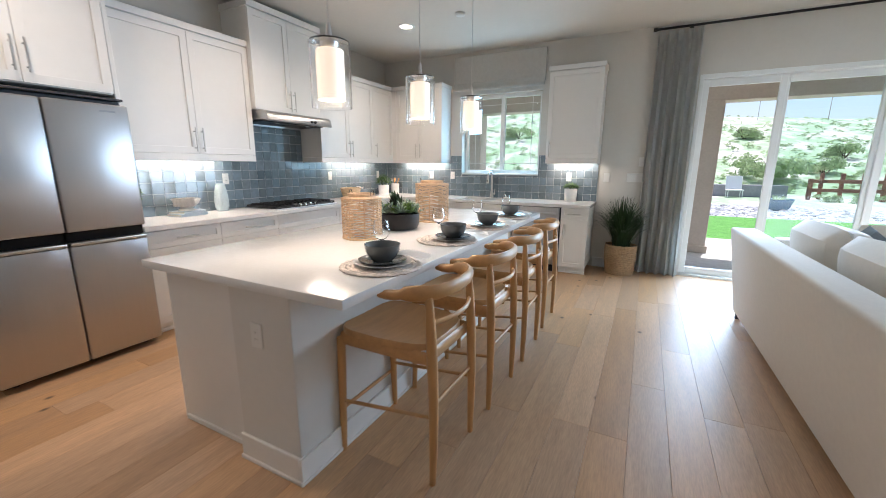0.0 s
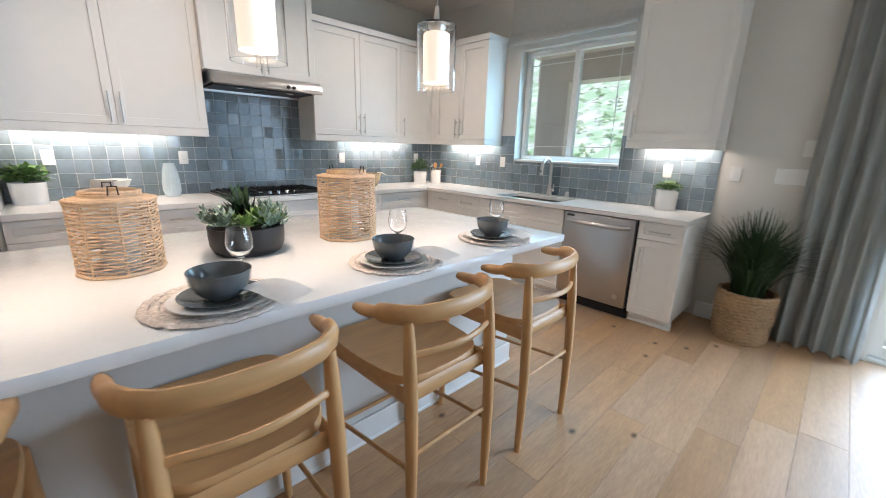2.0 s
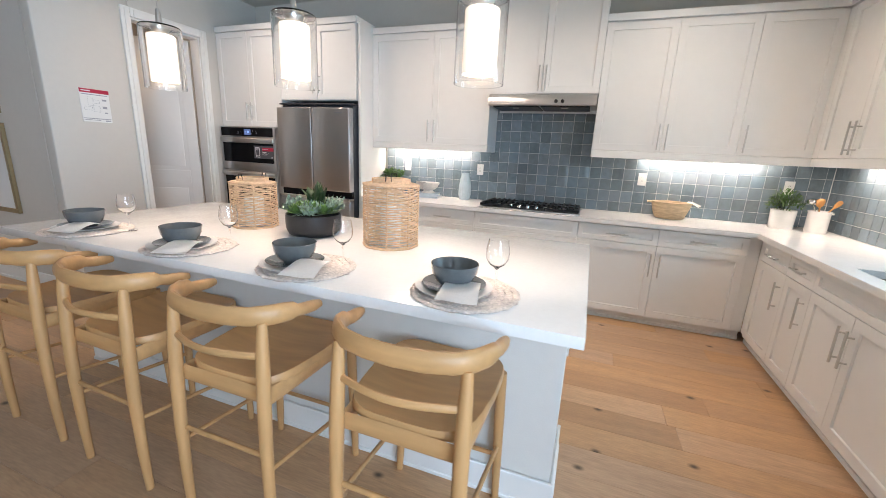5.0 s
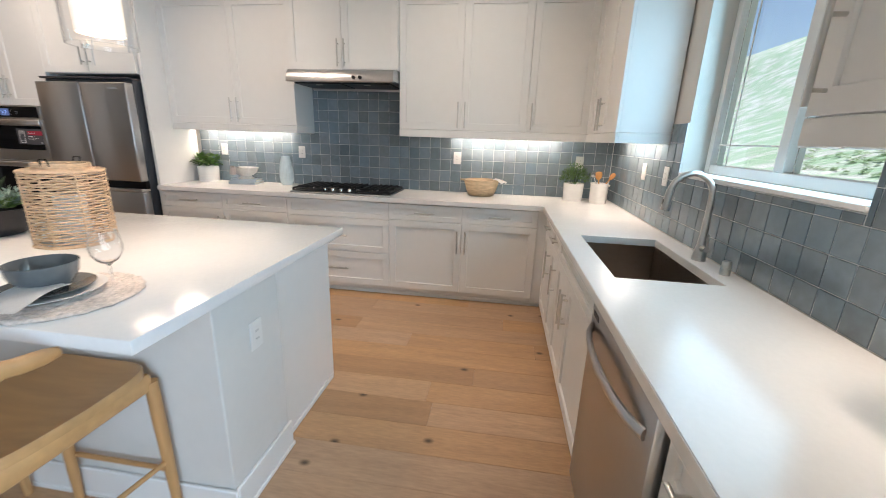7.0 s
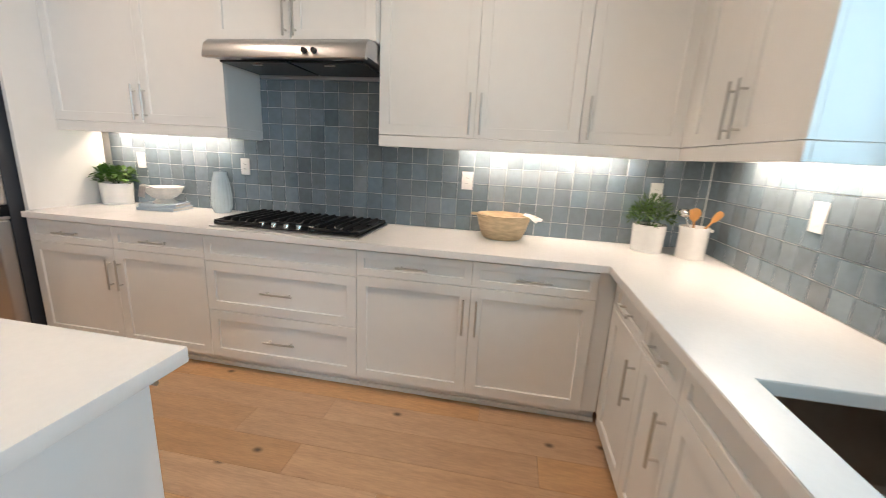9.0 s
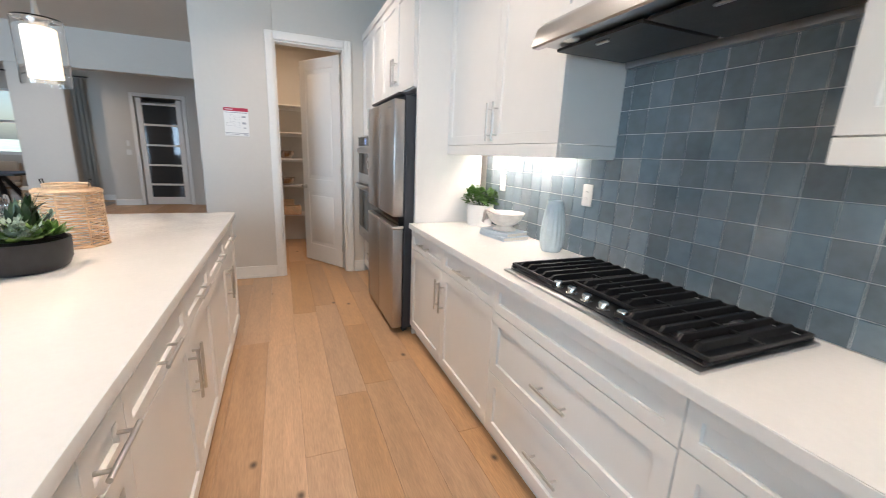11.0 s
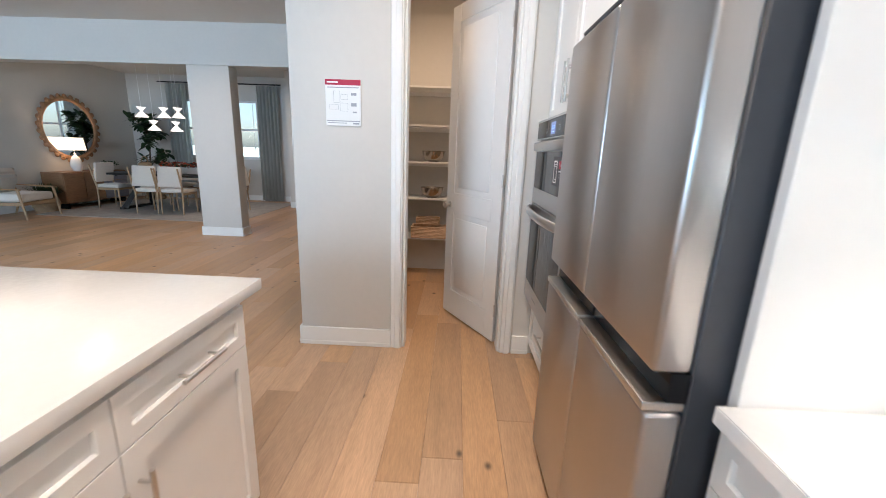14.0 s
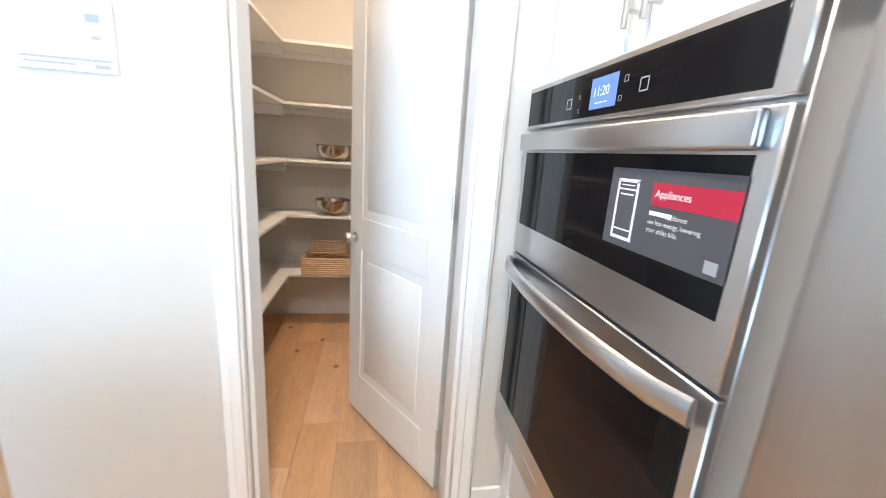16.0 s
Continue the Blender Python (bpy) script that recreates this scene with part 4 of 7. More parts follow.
def drape(x0, x1, z0, z1, pleats, depth=0.045, flare=0.06, nz=14):
    """A hanging pleated curtain panel round the origin."""
    b = B()
    n = pleats * 10
    rows = []
    for j in range(nz + 1):
        f = j / nz
        row = []
        for i in range(n + 1):
            s = i / n
            w = (x1 - x0) * (1 + flare * f)
            x = x0 + w * s - (x1 - x0) * flare * f * 0.3
            a = 2 * pi * pleats * s
            amp = depth * (0.55 + 0.6 * f) * (1 + 0.25 * sin(3.1 * s * pleats + 1))
            y = amp * (sin(a + 0.35 * sin(4 * f + s * 5)) + 0.25 * sin(2 * a + 1 + f))
            row.append(b.verts.new((x, y, z1 + (z0 - z1) * f)))
        rows.append(row)
    for r0, r1 in zip(rows, rows[1:]):
        for i in range(n):
            b.faces.new((r0[i], r0[i + 1], r1[i + 1], r1[i]))
    bmesh.ops.solidify(b, geom=b.faces[:], thickness=0.004)
    return b


cu = thing("curtain", pose(0.25, 5.80, 0.0), "floor-length grey linen curtain with pinch pleats", "curtain")
part("panel", drape(-0.24, 0.22, 0.012, 2.93, 5, 0.045, 0.12), M_CURT, cu)
for k in range(5):
    b = B()
    for d in (-0.018, 0, 0.018):
        lathe(b, [(0.004, 2.83), (0.012, 2.86), (0.014, 2.95), (0.010, 2.965)], 10, (-0.2 + k * 0.098 + d, -0.01, 0))
    part("pleat", b, M_CURT, cu)
cr = thing("curtain_rod", pose(2.4, 5.80, 3.0), "long black iron curtain rod with round finials", "curtain rod")
part("rod", cyl(B(), (-2.42, 0, 0), (2.5, 0, 0), 0.014, seg=14), M_ROD, cr)
for x in (-2.43, 2.51):
    part("finial", cyl(B(), (x - 0.02, 0, 0), (x + 0.02, 0, 0), 0.022, seg=16), M_ROD, cr)
for x in (-2.05, 0.2, 2.3):
    b = B()
    cyl(b, (x, 0, -0.01), (x, 0.098, -0.01), 0.008, seg=10)
    bx(b, x - 0.02, x + 0.02, 0.092, 0.0985, -0.05, 0.03)
    part("bracket", b, M_ROD, cr)


# -- counter stools: front towards -x --
def stool(m):
    t = thing("counter_stool", m, "pale oak counter stool with a curved horn back and dished seat", "stool", "stools along the island")
    # seat
    b = B()
    n, rings = 40, []
    for s, dz, dn in ((1.0, 0.0, -0.006), (1.0, 0.0, -0.03), (0.985, 0.0, 0.0), (0.82, -0.006, 0.0), (0.55, -0.012, 0.0), (0.28, -0.014, 0.0)):
        ring = []
        for k in range(n):
            a = 2 * pi * k / n
            cx, sy = cos(a), sin(a)
            px = abs(cx) ** 0.42 * (1 if cx > 0 else -1) * 0.245
            py = abs(sy) ** 0.42 * (1 if sy > 0 else -1) * 0.228
            if px > 0:
                py *= 1 - 0.10 * (px / 0.245)
            ripple = 0.012 * (py / 0.23) ** 2 + 0.006 * max(0.0, -px / 0.245) ** 2
            ring.append(b.verts.new((px * s - 0.015, py * s, 0.645 + dz + dn + ripple * s)))
        rings.append(ring)
    order = [rings[1], rings[0], rings[2], rings[3], rings[4], rings[5]]
    for r0, r1 in zip(order, order[1:]):
        for k in range(n):
            b.faces.new((r0[k], r0[(k + 1) % n], r1[(k + 1) % n], r1[k]))
    b.faces.new(order[-1])
    b.faces.new(order[0][::-1])
    part("seat", b, M_OAKY, t)
    # frame under the seat
    for s in (-1, 1):
        b = B()
        sweep(b, [(-0.232, s * 0.205, 0.599), (0.0, s * 0.203, 0.598), (0.235, s * 0.195, 0.597)], 0.0105, 8, 3.0)
        part("apron", b, M_OAKY, t)
    for x in (-0.235, 0.232):
        b = B()
        sweep(b, [(x, -0.2, 0.597), (x, 0.2, 0.597)], 0.0105, 8, 3.0)
        part("apron", b, M_OAKY, t)
    # legs
    for s in (-1, 1):
        b = B()
        z = [0.0, 0.18, 0.4, 0.60, 0.72, 0.80, 0.872]
        r = [0.015, 0.019, 0.022, 0.0235, 0.0225, 0.020, 0.016]
        sweep(b, [(0.262 - 0.02 * (q / 0.87) + 0.012 * sin(pi * q / 0.87), s * (0.204 - 0.008 * q), q) for q in z], r, 12, up=(0, 1, 0))
        part("back_leg", b, M_OAK, t)
        b = B()
        z = [0.0, 0.2, 0.42, 0.60]
        sweep(b, [(-0.238, s * (0.222 - 0.03 * q), q) for q in z], [0.0145, 0.018, 0.021, 0.021], 12, up=(0, 1, 0))
        part("front_leg", b, M_OAK, t)
        b = B()
        sweep(b, [(-0.25, s * 0.214, 0.27), (0.258, s * 0.2, 0.33)], 0.009, 10)
        part("side_stretcher", b, M_OAK, t)
    b = B()
    sweep(b, [(0.258, -0.2, 0.385), (0.258, 0.2, 0.385)], 0.0095, 10)
    part("back_stretcher", b, M_OAK, t)
    b = B()
    sweep(b, [(-0.252, -0.213, 0.215), (-0.252, 0.213, 0.215)], 0.0095, 10)
    part("front_stretcher", b, M_OAK, t)
    # thin curved back slat
    b = B()
    pts = [(0.246 + 0.05 * cos(a * 0.5 * pi), a * 0.195, 0.762 - 0.006 * a * a) for a in [k / 6 - 1 for k in range(13)]]
    sweep(b, pts, 0.0095, 10, 1.35)
    part("back_slat", b, M_OAKY, t)
    # horn-shaped top rail
    b = B()
    half = [(0.03, 0.252, 0.872), (0.06, 0.250, 0.874), (0.105, 0.246, 0.878), (0.135, 0.243, 0.884), (0.155, 0.241, 0.889), (0.185, 0.233, 0.892), (0.225, 0.210, 0.893), (0.262, 0.165, 0.893), (0.285, 0.09, 0.893)]
    rad = [0.014, 0.0195, 0.0205, 0.019, 0.020, 0.0205, 0.0195, 0.0175, 0.0165]
    sqv = [1.0, 1.05, 1.1, 1.1, 1.55, 1.65, 1.75, 1.85, 1.95]
    pts = half + [(0.292, 0, 0.893)] + [(x, -y, z) for x, y, z in half[::-1]]
    sweep(b, pts, rad + [0.0165] + rad[::-1], 14, sqv + [2.0] + sqv[::-1])
    part("top_rail", b, M_OAKY, t)
    return t


s0 = stool(pose(-0.931, 1.590, 0, 0, 0, -0.9))
for x, y, a in ((-0.906, 2.233, -1.4), (-0.898, 2.885, 0.3), (-0.9085, 3.558, 0.1)):
    copy_thing(s0, pose(x, y, 0, 0, 0, a))


# -- place settings --
def setting(mx, my, px, py, gx, gy, ndy, nturn):
    Z = 0.928
    b = B()
    for k in range(7):
        r = 0.028 + k * 0.0258
        m = 10 + k * 8
        pts = [((r + 0.003 * sin(i * 2.6 + k)) * cos(2 * pi * i / m), (r + 0.003 * sin(i * 2.6 + k)) * sin(2 * pi * i / m), 0.0065 + 0.0016 * sin(i * 1.9 + k)) for i in range(m)]
        sweep(b, pts, 0.0135, 7, 0.45, closed=True)
    bx(b, -0.02, 0.02, -0.02, 0.02, 0.001, 0.009)
    solid("placemat", b, M_MAT, pose(mx, my, Z, 0, 0, my * 50), "round woven seagrass placemat on the island", "placemat", "place settings")
    b = B()
    lathe(b, [(0.0001, 0.0), (0.075, 0.0), (0.085, 0.004), (0.125, 0.012), (0.138, 0.016), (0.139, 0.018), (0.125, 0.0155), (0.08, 0.007), (0.0001, 0.0065)], 40)
    solid("dinner_plate", b, M_CERWHITE, pose(px, py, Z + 0.0125), "white ceramic dinner plate on the placemat", "plate", "place settings")
    b = B()
    lathe(b, [(0.0001, 0.0), (0.062, 0.0), (0.07, 0.004), (0.10, 0.014), (0.113, 0.019), (0.114, 0.021), (0.098, 0.018), (0.065, 0.008), (0.0001, 0.0075)], 40)
    solid("side_plate", b, M_CERDARK, pose(px, py, Z + 0.0195), "dark grey stoneware plate under the bowl", "plate", "place settings")
    b = B()
    lathe(b, [(0.0001, 0.0), (0.042, 0.0), (0.046, 0.004), (0.066, 0.022), (0.080, 0.05), (0.085, 0.082), (0.0835, 0.084), (0.0815, 0.082), (0.076, 0.05), (0.062, 0.026), (0.04, 0.011), (0.0001, 0.009)], 44)
    solid("bowl", b, M_CERDARK, pose(px, py, Z + 0.0278), "grey glazed stoneware bowl", "bowl", "place settings")
    t = thing("napkin", pose(px + 0.10, py + 0.035 + ndy, Z + 0.046, 0, 4, nturn), "folded white linen napkin hanging over the plate", "napkin", "place settings")
    b = B()
    n = 10
    grid = []
    for i in range(n + 1):
        row = []
        for j in range(n + 1):
            u, v = i / n - 0.5, j / n - 0.5
            row.append(b.verts.new((0.17 * u, 0.125 * v * (1 + 0.15 * u), 0.010 + 0.002 * sin(7 * u + 5 * v) - 0.04 * max(0, u) ** 2 - 0.02 * max(0, -u) ** 2)))
        grid.append(row)
    for i in range(n):
        for j in range(n):
            b.faces.new((grid[i][j], grid[i + 1][j], grid[i + 1][j + 1], grid[i][j + 1]))
    bmesh.ops.solidify(b, geom=b.faces[:], thickness=0.009)
    bmesh.ops.recalc_face_normals(b, faces=b.faces[:])
    part("cloth", b, M_LINEN, t)
    t = thing("wine_glass", pose(gx, gy, Z), "clear stemmed wine glass, empty", "wine glass", "place settings")
    b = B()
    lathe(b, [(0.0001, 0.0), (0.034, 0.0), (0.035, 0.0015), (0.012, 0.004), (0.0042, 0.010), (0.0036, 0.05), (0.0042, 0.085), (0.012, 0.093), (0.028, 0.104), (0.040, 0.124), (0.0425, 0.145), (0.040, 0.168), (0.0345, 0.195),
              (0.0335, 0.195), (0.0388, 0.168), (0.0412, 0.145), (0.0388, 0.125), (0.027, 0.106), (0.010, 0.096), (0.0001, 0.094)], 32)
    g = part("glass_body", b, M_GLASS, t)
    g.visible_shadow = False


setting(-1.035, 1.540, -1.030, 1.545, -1.143, 1.695, 0.07, 20)
setting(-1.050, 2.272, -1.010, 2.276, -1.172, 2.385, 0.085, 24)
setting(-1.045, 2.945, -1.018, 2.908, -1.158, 3.040, 0.10, 14)
setting(-1.062, 3.618, -1.050, 3.580, -1.132, 3.712, 0.02, 8)


# -- rattan lanterns --
def lantern(m, r, h, name_label):
    t = thing("rattan_lantern", m, name_label, "lantern")
    sides = 8

    def ring(rr, z, n=60, ph=0.0):
        out = []
        for i in range(n):
            a = 2 * pi * i / n
            k = cos(pi / sides) / cos((a + ph) % (2 * pi / sides) - pi / sides)
            out.append((rr * (0.35 + 0.65 * k) * cos(a), rr * (0.35 + 0.65 * k) * sin(a), z))
        return out
    lines = int(h / 0.0112)
    for j in range(1, lines):
        z = h * j / lines
        b = B()
        pts = []
        for i, (x, y, q) in enumerate(ring(r, z)):
            w = 1 + 0.010 * (1 if (i // 3 + j) % 2 else -1)
            pts.append((x * w, y * w, q + 0.0022 * sin(i * 0.9 + j * 2.2)))
        sweep(b, pts, 0.0036, 5, closed=True)
        part("strand", b, M_RATTAN, t)
    for k in range(sides):
        a = 2 * pi * k / sides
        x, y = r * 0.985 * cos(a), r * 0.985 * sin(a)
        part("upright", cyl(B(), (x, y, 0.003), (x, y, h), 0.0040, seg=6), M_RATTAN, t)
    b = B()
    sweep(b, ring(r * 1.0, 0.006), 0.007, 7, closed=True)
    part("base_ring", b, M_RATTAN, t)
    b = B()
    for rr, z in ((r * 1.0, h), (r * 0.92, h + 0.003), (r * 0.84, h + 0.004), (r * 0.76, h + 0.004), (r * 0.68, h + 0.003)):
        sweep(b, ring(rr, z), 0.0062, 7, closed=True)
    part("rim", b, M_RATTAN, t)
    b = B()
    for z in (0.010, 0.018, 0.026):
        sweep(b, ring(r * 0.66, h + z), 0.0065, 7, closed=True)
    part("collar", b, M_RATTAN, t)
    for s in (-1, 1):
        b = B()
        sweep(b, [(r * 0.66 * s, -0.014, h + 0.02), (r * 0.70 * s, -0.012, h + 0.050), (r * 0.70 * s, 0.012, h + 0.050), (r * 0.66 * s, 0.014, h + 0.02)], 0.0028, 6)
        part("wire_loop", b, M_ROD, t, "dark wire loop")
    b = B()
    lathe(b, [(0.0001, 0.004), (0.054, 0.004), (0.055, 0.008), (0.055, h * 0.66), (0.05, h * 0.67), (0.0001, h * 0.665)], 24)
    part("candle", b, M_CERWHITE, t, "white pillar candle")
    return t


lantern(pose(-1.597, 2.11, 0.928), 0.128, 0.262, "short round pale rattan lantern with a white candle")
lantern(pose(-1.582, 3.042, 0.928, 0, 0, 20), 0.142, 0.315, "tall round pale rattan lantern with a white candle")

# -- succulent planter --
pt = thing("succulent_planter", pose(-1.593, 2.546, 0.928), "low matt black bowl planted with mixed succulents", "planter")
b = B()
lathe(b, [(0.0001, 0.0), (0.118, 0.0), (0.136, 0.010), (0.149, 0.040), (0.152, 0.08), (0.152, 0.118), (0.144, 0.118), (0.143, 0.09), (0.0001, 0.088)], 44)
part("bowl", b, M_BOWLBLK, pt)
b = B()
lathe(b, [(0.142, 0.095), (0.10, 0.108), (0.0001, 0.115)], 28)
part("soil", b, M_SOIL, pt)


def rosette(b, c, r, layers, rnd, up=0.5):
    for L in range(layers):
        f = L / max(1, layers - 1)
        n = 10 - int(4 * f)
        for k in range(n):
            a = 2 * pi * k / n + L * 0.6 + rnd.uniform(-0.1, 0.1)
            e = radians(12 + 62 * f + rnd.uniform(-6, 6))
            leaf(b, c, (cos(a) * cos(e), sin(a) * cos(e), sin(e) * (0.6 + up)), r * (1 - 0.35 * f), r * 0.42, -0.15)


q = random.Random(3)
b = B()
for c, r in (((0.06, 0.04, 0.13), 0.09), ((0.02, -0.075, 0.122), 0.085), ((0.10, -0.03, 0.125), 0.075), ((-0.03, 0.09, 0.12), 0.08), ((0.04, 0.10, 0.125), 0.075), ((-0.09, -0.02, 0.122), 0.085), ((-0.07, 0.07, 0.125), 0.08)):
    b = B()
    rosette(b, c, r, 4, q)
    part("green_rosette", b, M_SUCC, pt, "bright green succulent rosette")
b = B()
for c in ((0.02, 0.11, 0.13), (0.075, -0.10, 0.13), (-0.06, 0.10, 0.135), (-0.03, -0.12, 0.125), (0.11, 0.06, 0.12)):
    for k in range(34):
        a, e = q.uniform(0, 2 * pi), q.uniform(0.1, 1.4)
        w = Vector((cos(a) * cos(e), sin(a) * cos(e), sin(e)))
        p = Vector(c) + w * q.uniform(0.0, 0.048)
        for j in range(5):
            a2 = q.uniform(0, 2 * pi)
            leaf(b, p + w * 0.008 * j, w + Vector((cos(a2), sin(a2), 0.2)) * 0.8, 0.026, 0.012, 0.0)
part("pale_sedum", b, M_GREENP, pt, "dusty blue-green sedum")
b = B()
for k in range(60):
    a, e = q.uniform(0, 2 * pi), q.uniform(0.7, 1.5)
    leaf(b, (-0.03 + q.uniform(-0.03, 0.03), q.uniform(-0.03, 0.03), 0.11 + q.uniform(0, 0.08)), (cos(a) * cos(e), sin(a) * cos(e), sin(e)), q.uniform(0.07, 0.13), 0.026, 0.1)
part("tall_stem", b, M_GREEND, pt, "dark upright succulent stems")


# -- counter plants --
def pot(name_parent, r, h, taper=0.94):
    b = B()
    lathe(b, [(0.0001, 0.0), (r * taper, 0.0), (r * taper, 0.012), (r * taper - 0.002, 0.014), (r * taper, 0.017), (r, h), (r - 0.007, h), (r - 0.009, h - 0.02), (0.0001, h - 0.022)], 36)
    return part("pot", b, M_CERWHITE, name_parent, "white ceramic pot")


def bushy(m, r, h, spread_r, height, leaf_len, leaf_w, n, label, seed, material=M_GREEN, dome=False):
    t = thing("potted_plant", m, label, "plant")
    pot(t, r, h)
    q = random.Random(seed)
    part("soil", cyl(B(), (0, 0, h - 0.022), (0, 0, h - 0.014), r - 0.011, seg=24), M_SOIL, t)
    b = B()
    for k in range(n):
        a, rad = q.uniform(0, 2 * pi), (q.random() ** 0.5) * spread_r
        zz = h + (height * (1 - (rad / spread_r) ** 2) ** 0.5 * q.uniform(0.35, 1.0) if dome else height * q.uniform(0.05, 1) * (1 - 0.45 * rad / spread_r))
        p = Vector((rad * cos(a), rad * sin(a), zz))
        e = q.uniform(-0.2, 1.2)
        a2 = a + q.uniform(-1.2, 1.2)
        leaf(b, p, (cos(a2) * cos(e), sin(a2) * cos(e), sin(e)), leaf_len * q.uniform(0.6, 1.15), leaf_w * q.uniform(0.7, 1.2), 0.25)
    part("foliage", b, material, t)
    b = B()
    for k in range(14):
        a, rad = q.uniform(0, 2 * pi), q.uniform(0.2, 0.75) * spread_r
        cyl(b, (0.3 * rad * cos(a), 0.3 * rad * sin(a), h - 0.015), (rad * cos(a), rad * sin(a), h + height * 0.55), 0.0018, seg=5)
    part("stems", b, M_GREEND, t)
    return t


bushy(pose(-3.93, 1.83, 0.915), 0.102, 0.158, 0.108, 0.150, 0.066, 0.036, 230, "leafy green plant in a white ceramic pot", 1)
bushy(pose(-3.88, 5.545, 0.915), 0.090, 0.158, 0.112, 0.165, 0.055, 0.011, 560, "feathery green plant in a white ceramic pot", 2, dome=True)
bushy(pose(-0.875, 5.785, 0.915), 0.088, 0.175, 0.10, 0.075, 0.028, 0.013, 520, "clipped round boxwood in a white ceramic pot", 4, dome=True)

# pedestal bowl with a cloth, on two books
M_BOOK = mat("pale_blue_book_cover", (0.45, 0.52, 0.58), 0.5, grain=0.05)
M_PAGES = mat("book_pages", (0.72, 0.69, 0.62), 0.8, grain=0.1, scale=200, stretch=(1, 1, 30))
for i, (dz, w, d, a) in enumerate(((0.0, 0.27, 0.20, 6), (0.0245, 0.25, 0.19, 14))):
    t = thing("book", pose(-3.87, 2.30, 0.9152 + dz, 0, 0, 90 + a), "pale blue hardback book lying flat on the worktop", "book", "books under the pedestal bowl")
    part("cover", bx(B(), -w / 2, w / 2, -d / 2, d / 2, 0.0, 0.003, 0.001), M_BOOK, t)
    part("cover", bx(B(), -w / 2, w / 2, -d / 2, d / 2, 0.021, 0.024, 0.001), M_BOOK, t)
    part("spine", bx(B(), -w / 2, w / 2, -d / 2 - 0.002, -d / 2 + 0.002, 0.003, 0.021, 0.001), M_BOOK, t)
    part("pages", bx(B(), -w / 2 + 0.005, w / 2 - 0.005, -d / 2 + 0.003, d / 2 - 0.006, 0.0032, 0.0208), M_PAGES, t)
t = thing("pedestal_bowl", pose(-3.87, 2.30, 0.9645), "white enamel footed bowl with worn speckles, on two books", "bowl")
b = B()
lathe(b, [(0.0001, 0.0), (0.075, 0.0), (0.076, 0.006), (0.058, 0.016), (0.05, 0.03), (0.075, 0.042), (0.104, 0.068), (0.122, 0.108), (0.126, 0.113), (0.119, 0.112), (0.095, 0.073), (0.055, 0.05), (0.0001, 0.047)], 40)
M_ENAMEL = mat("speckled_white_enamel", (0.74, 0.71, 0.66), 0.3, grain=0.22, scale=28)
part("bowl", b, M_ENAMEL, t)
M_STRIPE = mat("grey_striped_cloth", (0.50, 0.47, 0.46), 0.9, grain=0.3, scale=40, stretch=(1, 12, 1))
t = thing("dish_towel", pose(-3.87, 2.30, 1.0825, 0, 0, -38), "grey striped dish towel draped over the bowl rim", "towel")
b = B()
grid = []
for i in range(13):
    row = []
    for j in range(9):
        u, v = i / 12, j / 8 - 0.5
        rim = (0.126 ** 2 - (0.16 * v) ** 2) ** 0.5
        if u < 0.5:
            x, z = rim * (0.35 + 1.3 * u) , -0.028 * (1 - 2 * u) ** 1.2
        else:
            x, z = rim + 0.010 + 0.03 * (u - 0.5), 0.002 - 0.17 * (u - 0.5) ** 1.15
        row.append(b.verts.new((x, 0.16 * v * (1 + 0.25 * max(0, u - 0.5)), z + 0.003 * sin(14 * v + 3 * u) + 0.004)))
    grid.append(row)
for i in range(12):
    for j in range(8):
        b.faces.new((grid[i][j], grid[i + 1][j], grid[i + 1][j + 1], grid[i][j + 1]))
bmesh.ops.solidify(b, geom=b.faces[:], thickness=0.003)
part("cloth", b, M_STRIPE, t)

# ribbed vase
M_VASE = mat("pale_blue_glaze", (0.56, 0.65, 0.68), 0.2, grain=0.12, scale=14, coat=0.5)
b = B()
lathe(b, [(0.0001, 0.0), (0.050, 0.0), (0.058, 0.012), (0.066, 0.05), (0.067, 0.10), (0.063, 0.16), (0.055, 0.22), (0.047, 0.262), (0.044, 0.27), (0.045, 0.287), (0.040, 0.287), (0.038, 0.27), (0.05, 0.2), (0.0001, 0.19)], 96,
      wobble=lambda a, z: 1 + (0.038 * cos(a * 16) if 0.04 < z < 0.25 else 0))
solid("vase", b, M_VASE, pose(-3.94, 2.705, 0.915), "tall pale blue ceramic vase with ribbed sides", "vase")

# wooden bowl with a cloth
M_WOODB = mat("carved_pale_wood", (0.56, 0.42, 0.26), 0.6, grain=0.3, scale=18, stretch=(1, 1, 4), bump=0.002, bump_scale=30)
t = thing("wooden_bowl", pose(-3.88, 4.705, 0.915), "carved pale wooden bowl with side lugs", "bowl")
b = B()
lathe(b, [(0.0001, 0.0), (0.085, 0.0), (0.10, 0.01), (0.118, 0.06), (0.132, 0.125), (0.136, 0.15), (0.124, 0.152), (0.118, 0.12), (0.09, 0.04), (0.0001, 0.03)], 40, wobble=lambda a, z: 1 + 0.025 * cos(2 * a) + 0.008 * sin(7 * a + 30 * z))
for v in b.verts:
    v.co.y *= 1.24
part("bowl", b, M_WOODB, t)
for s in (-1, 1):
    part("lug", bx(B(), -0.02, 0.02, s * 0.178 - 0.022, s * 0.178 + 0.022, 0.135, 0.15, 0.005, 2), M_WOODB, t)
t = thing("dish_towel", pose(-3.84, 4.855, 1.072, 0, 0, 70), "pale linen towel hanging over the wooden bowl", "towel")
b = B()
grid = []
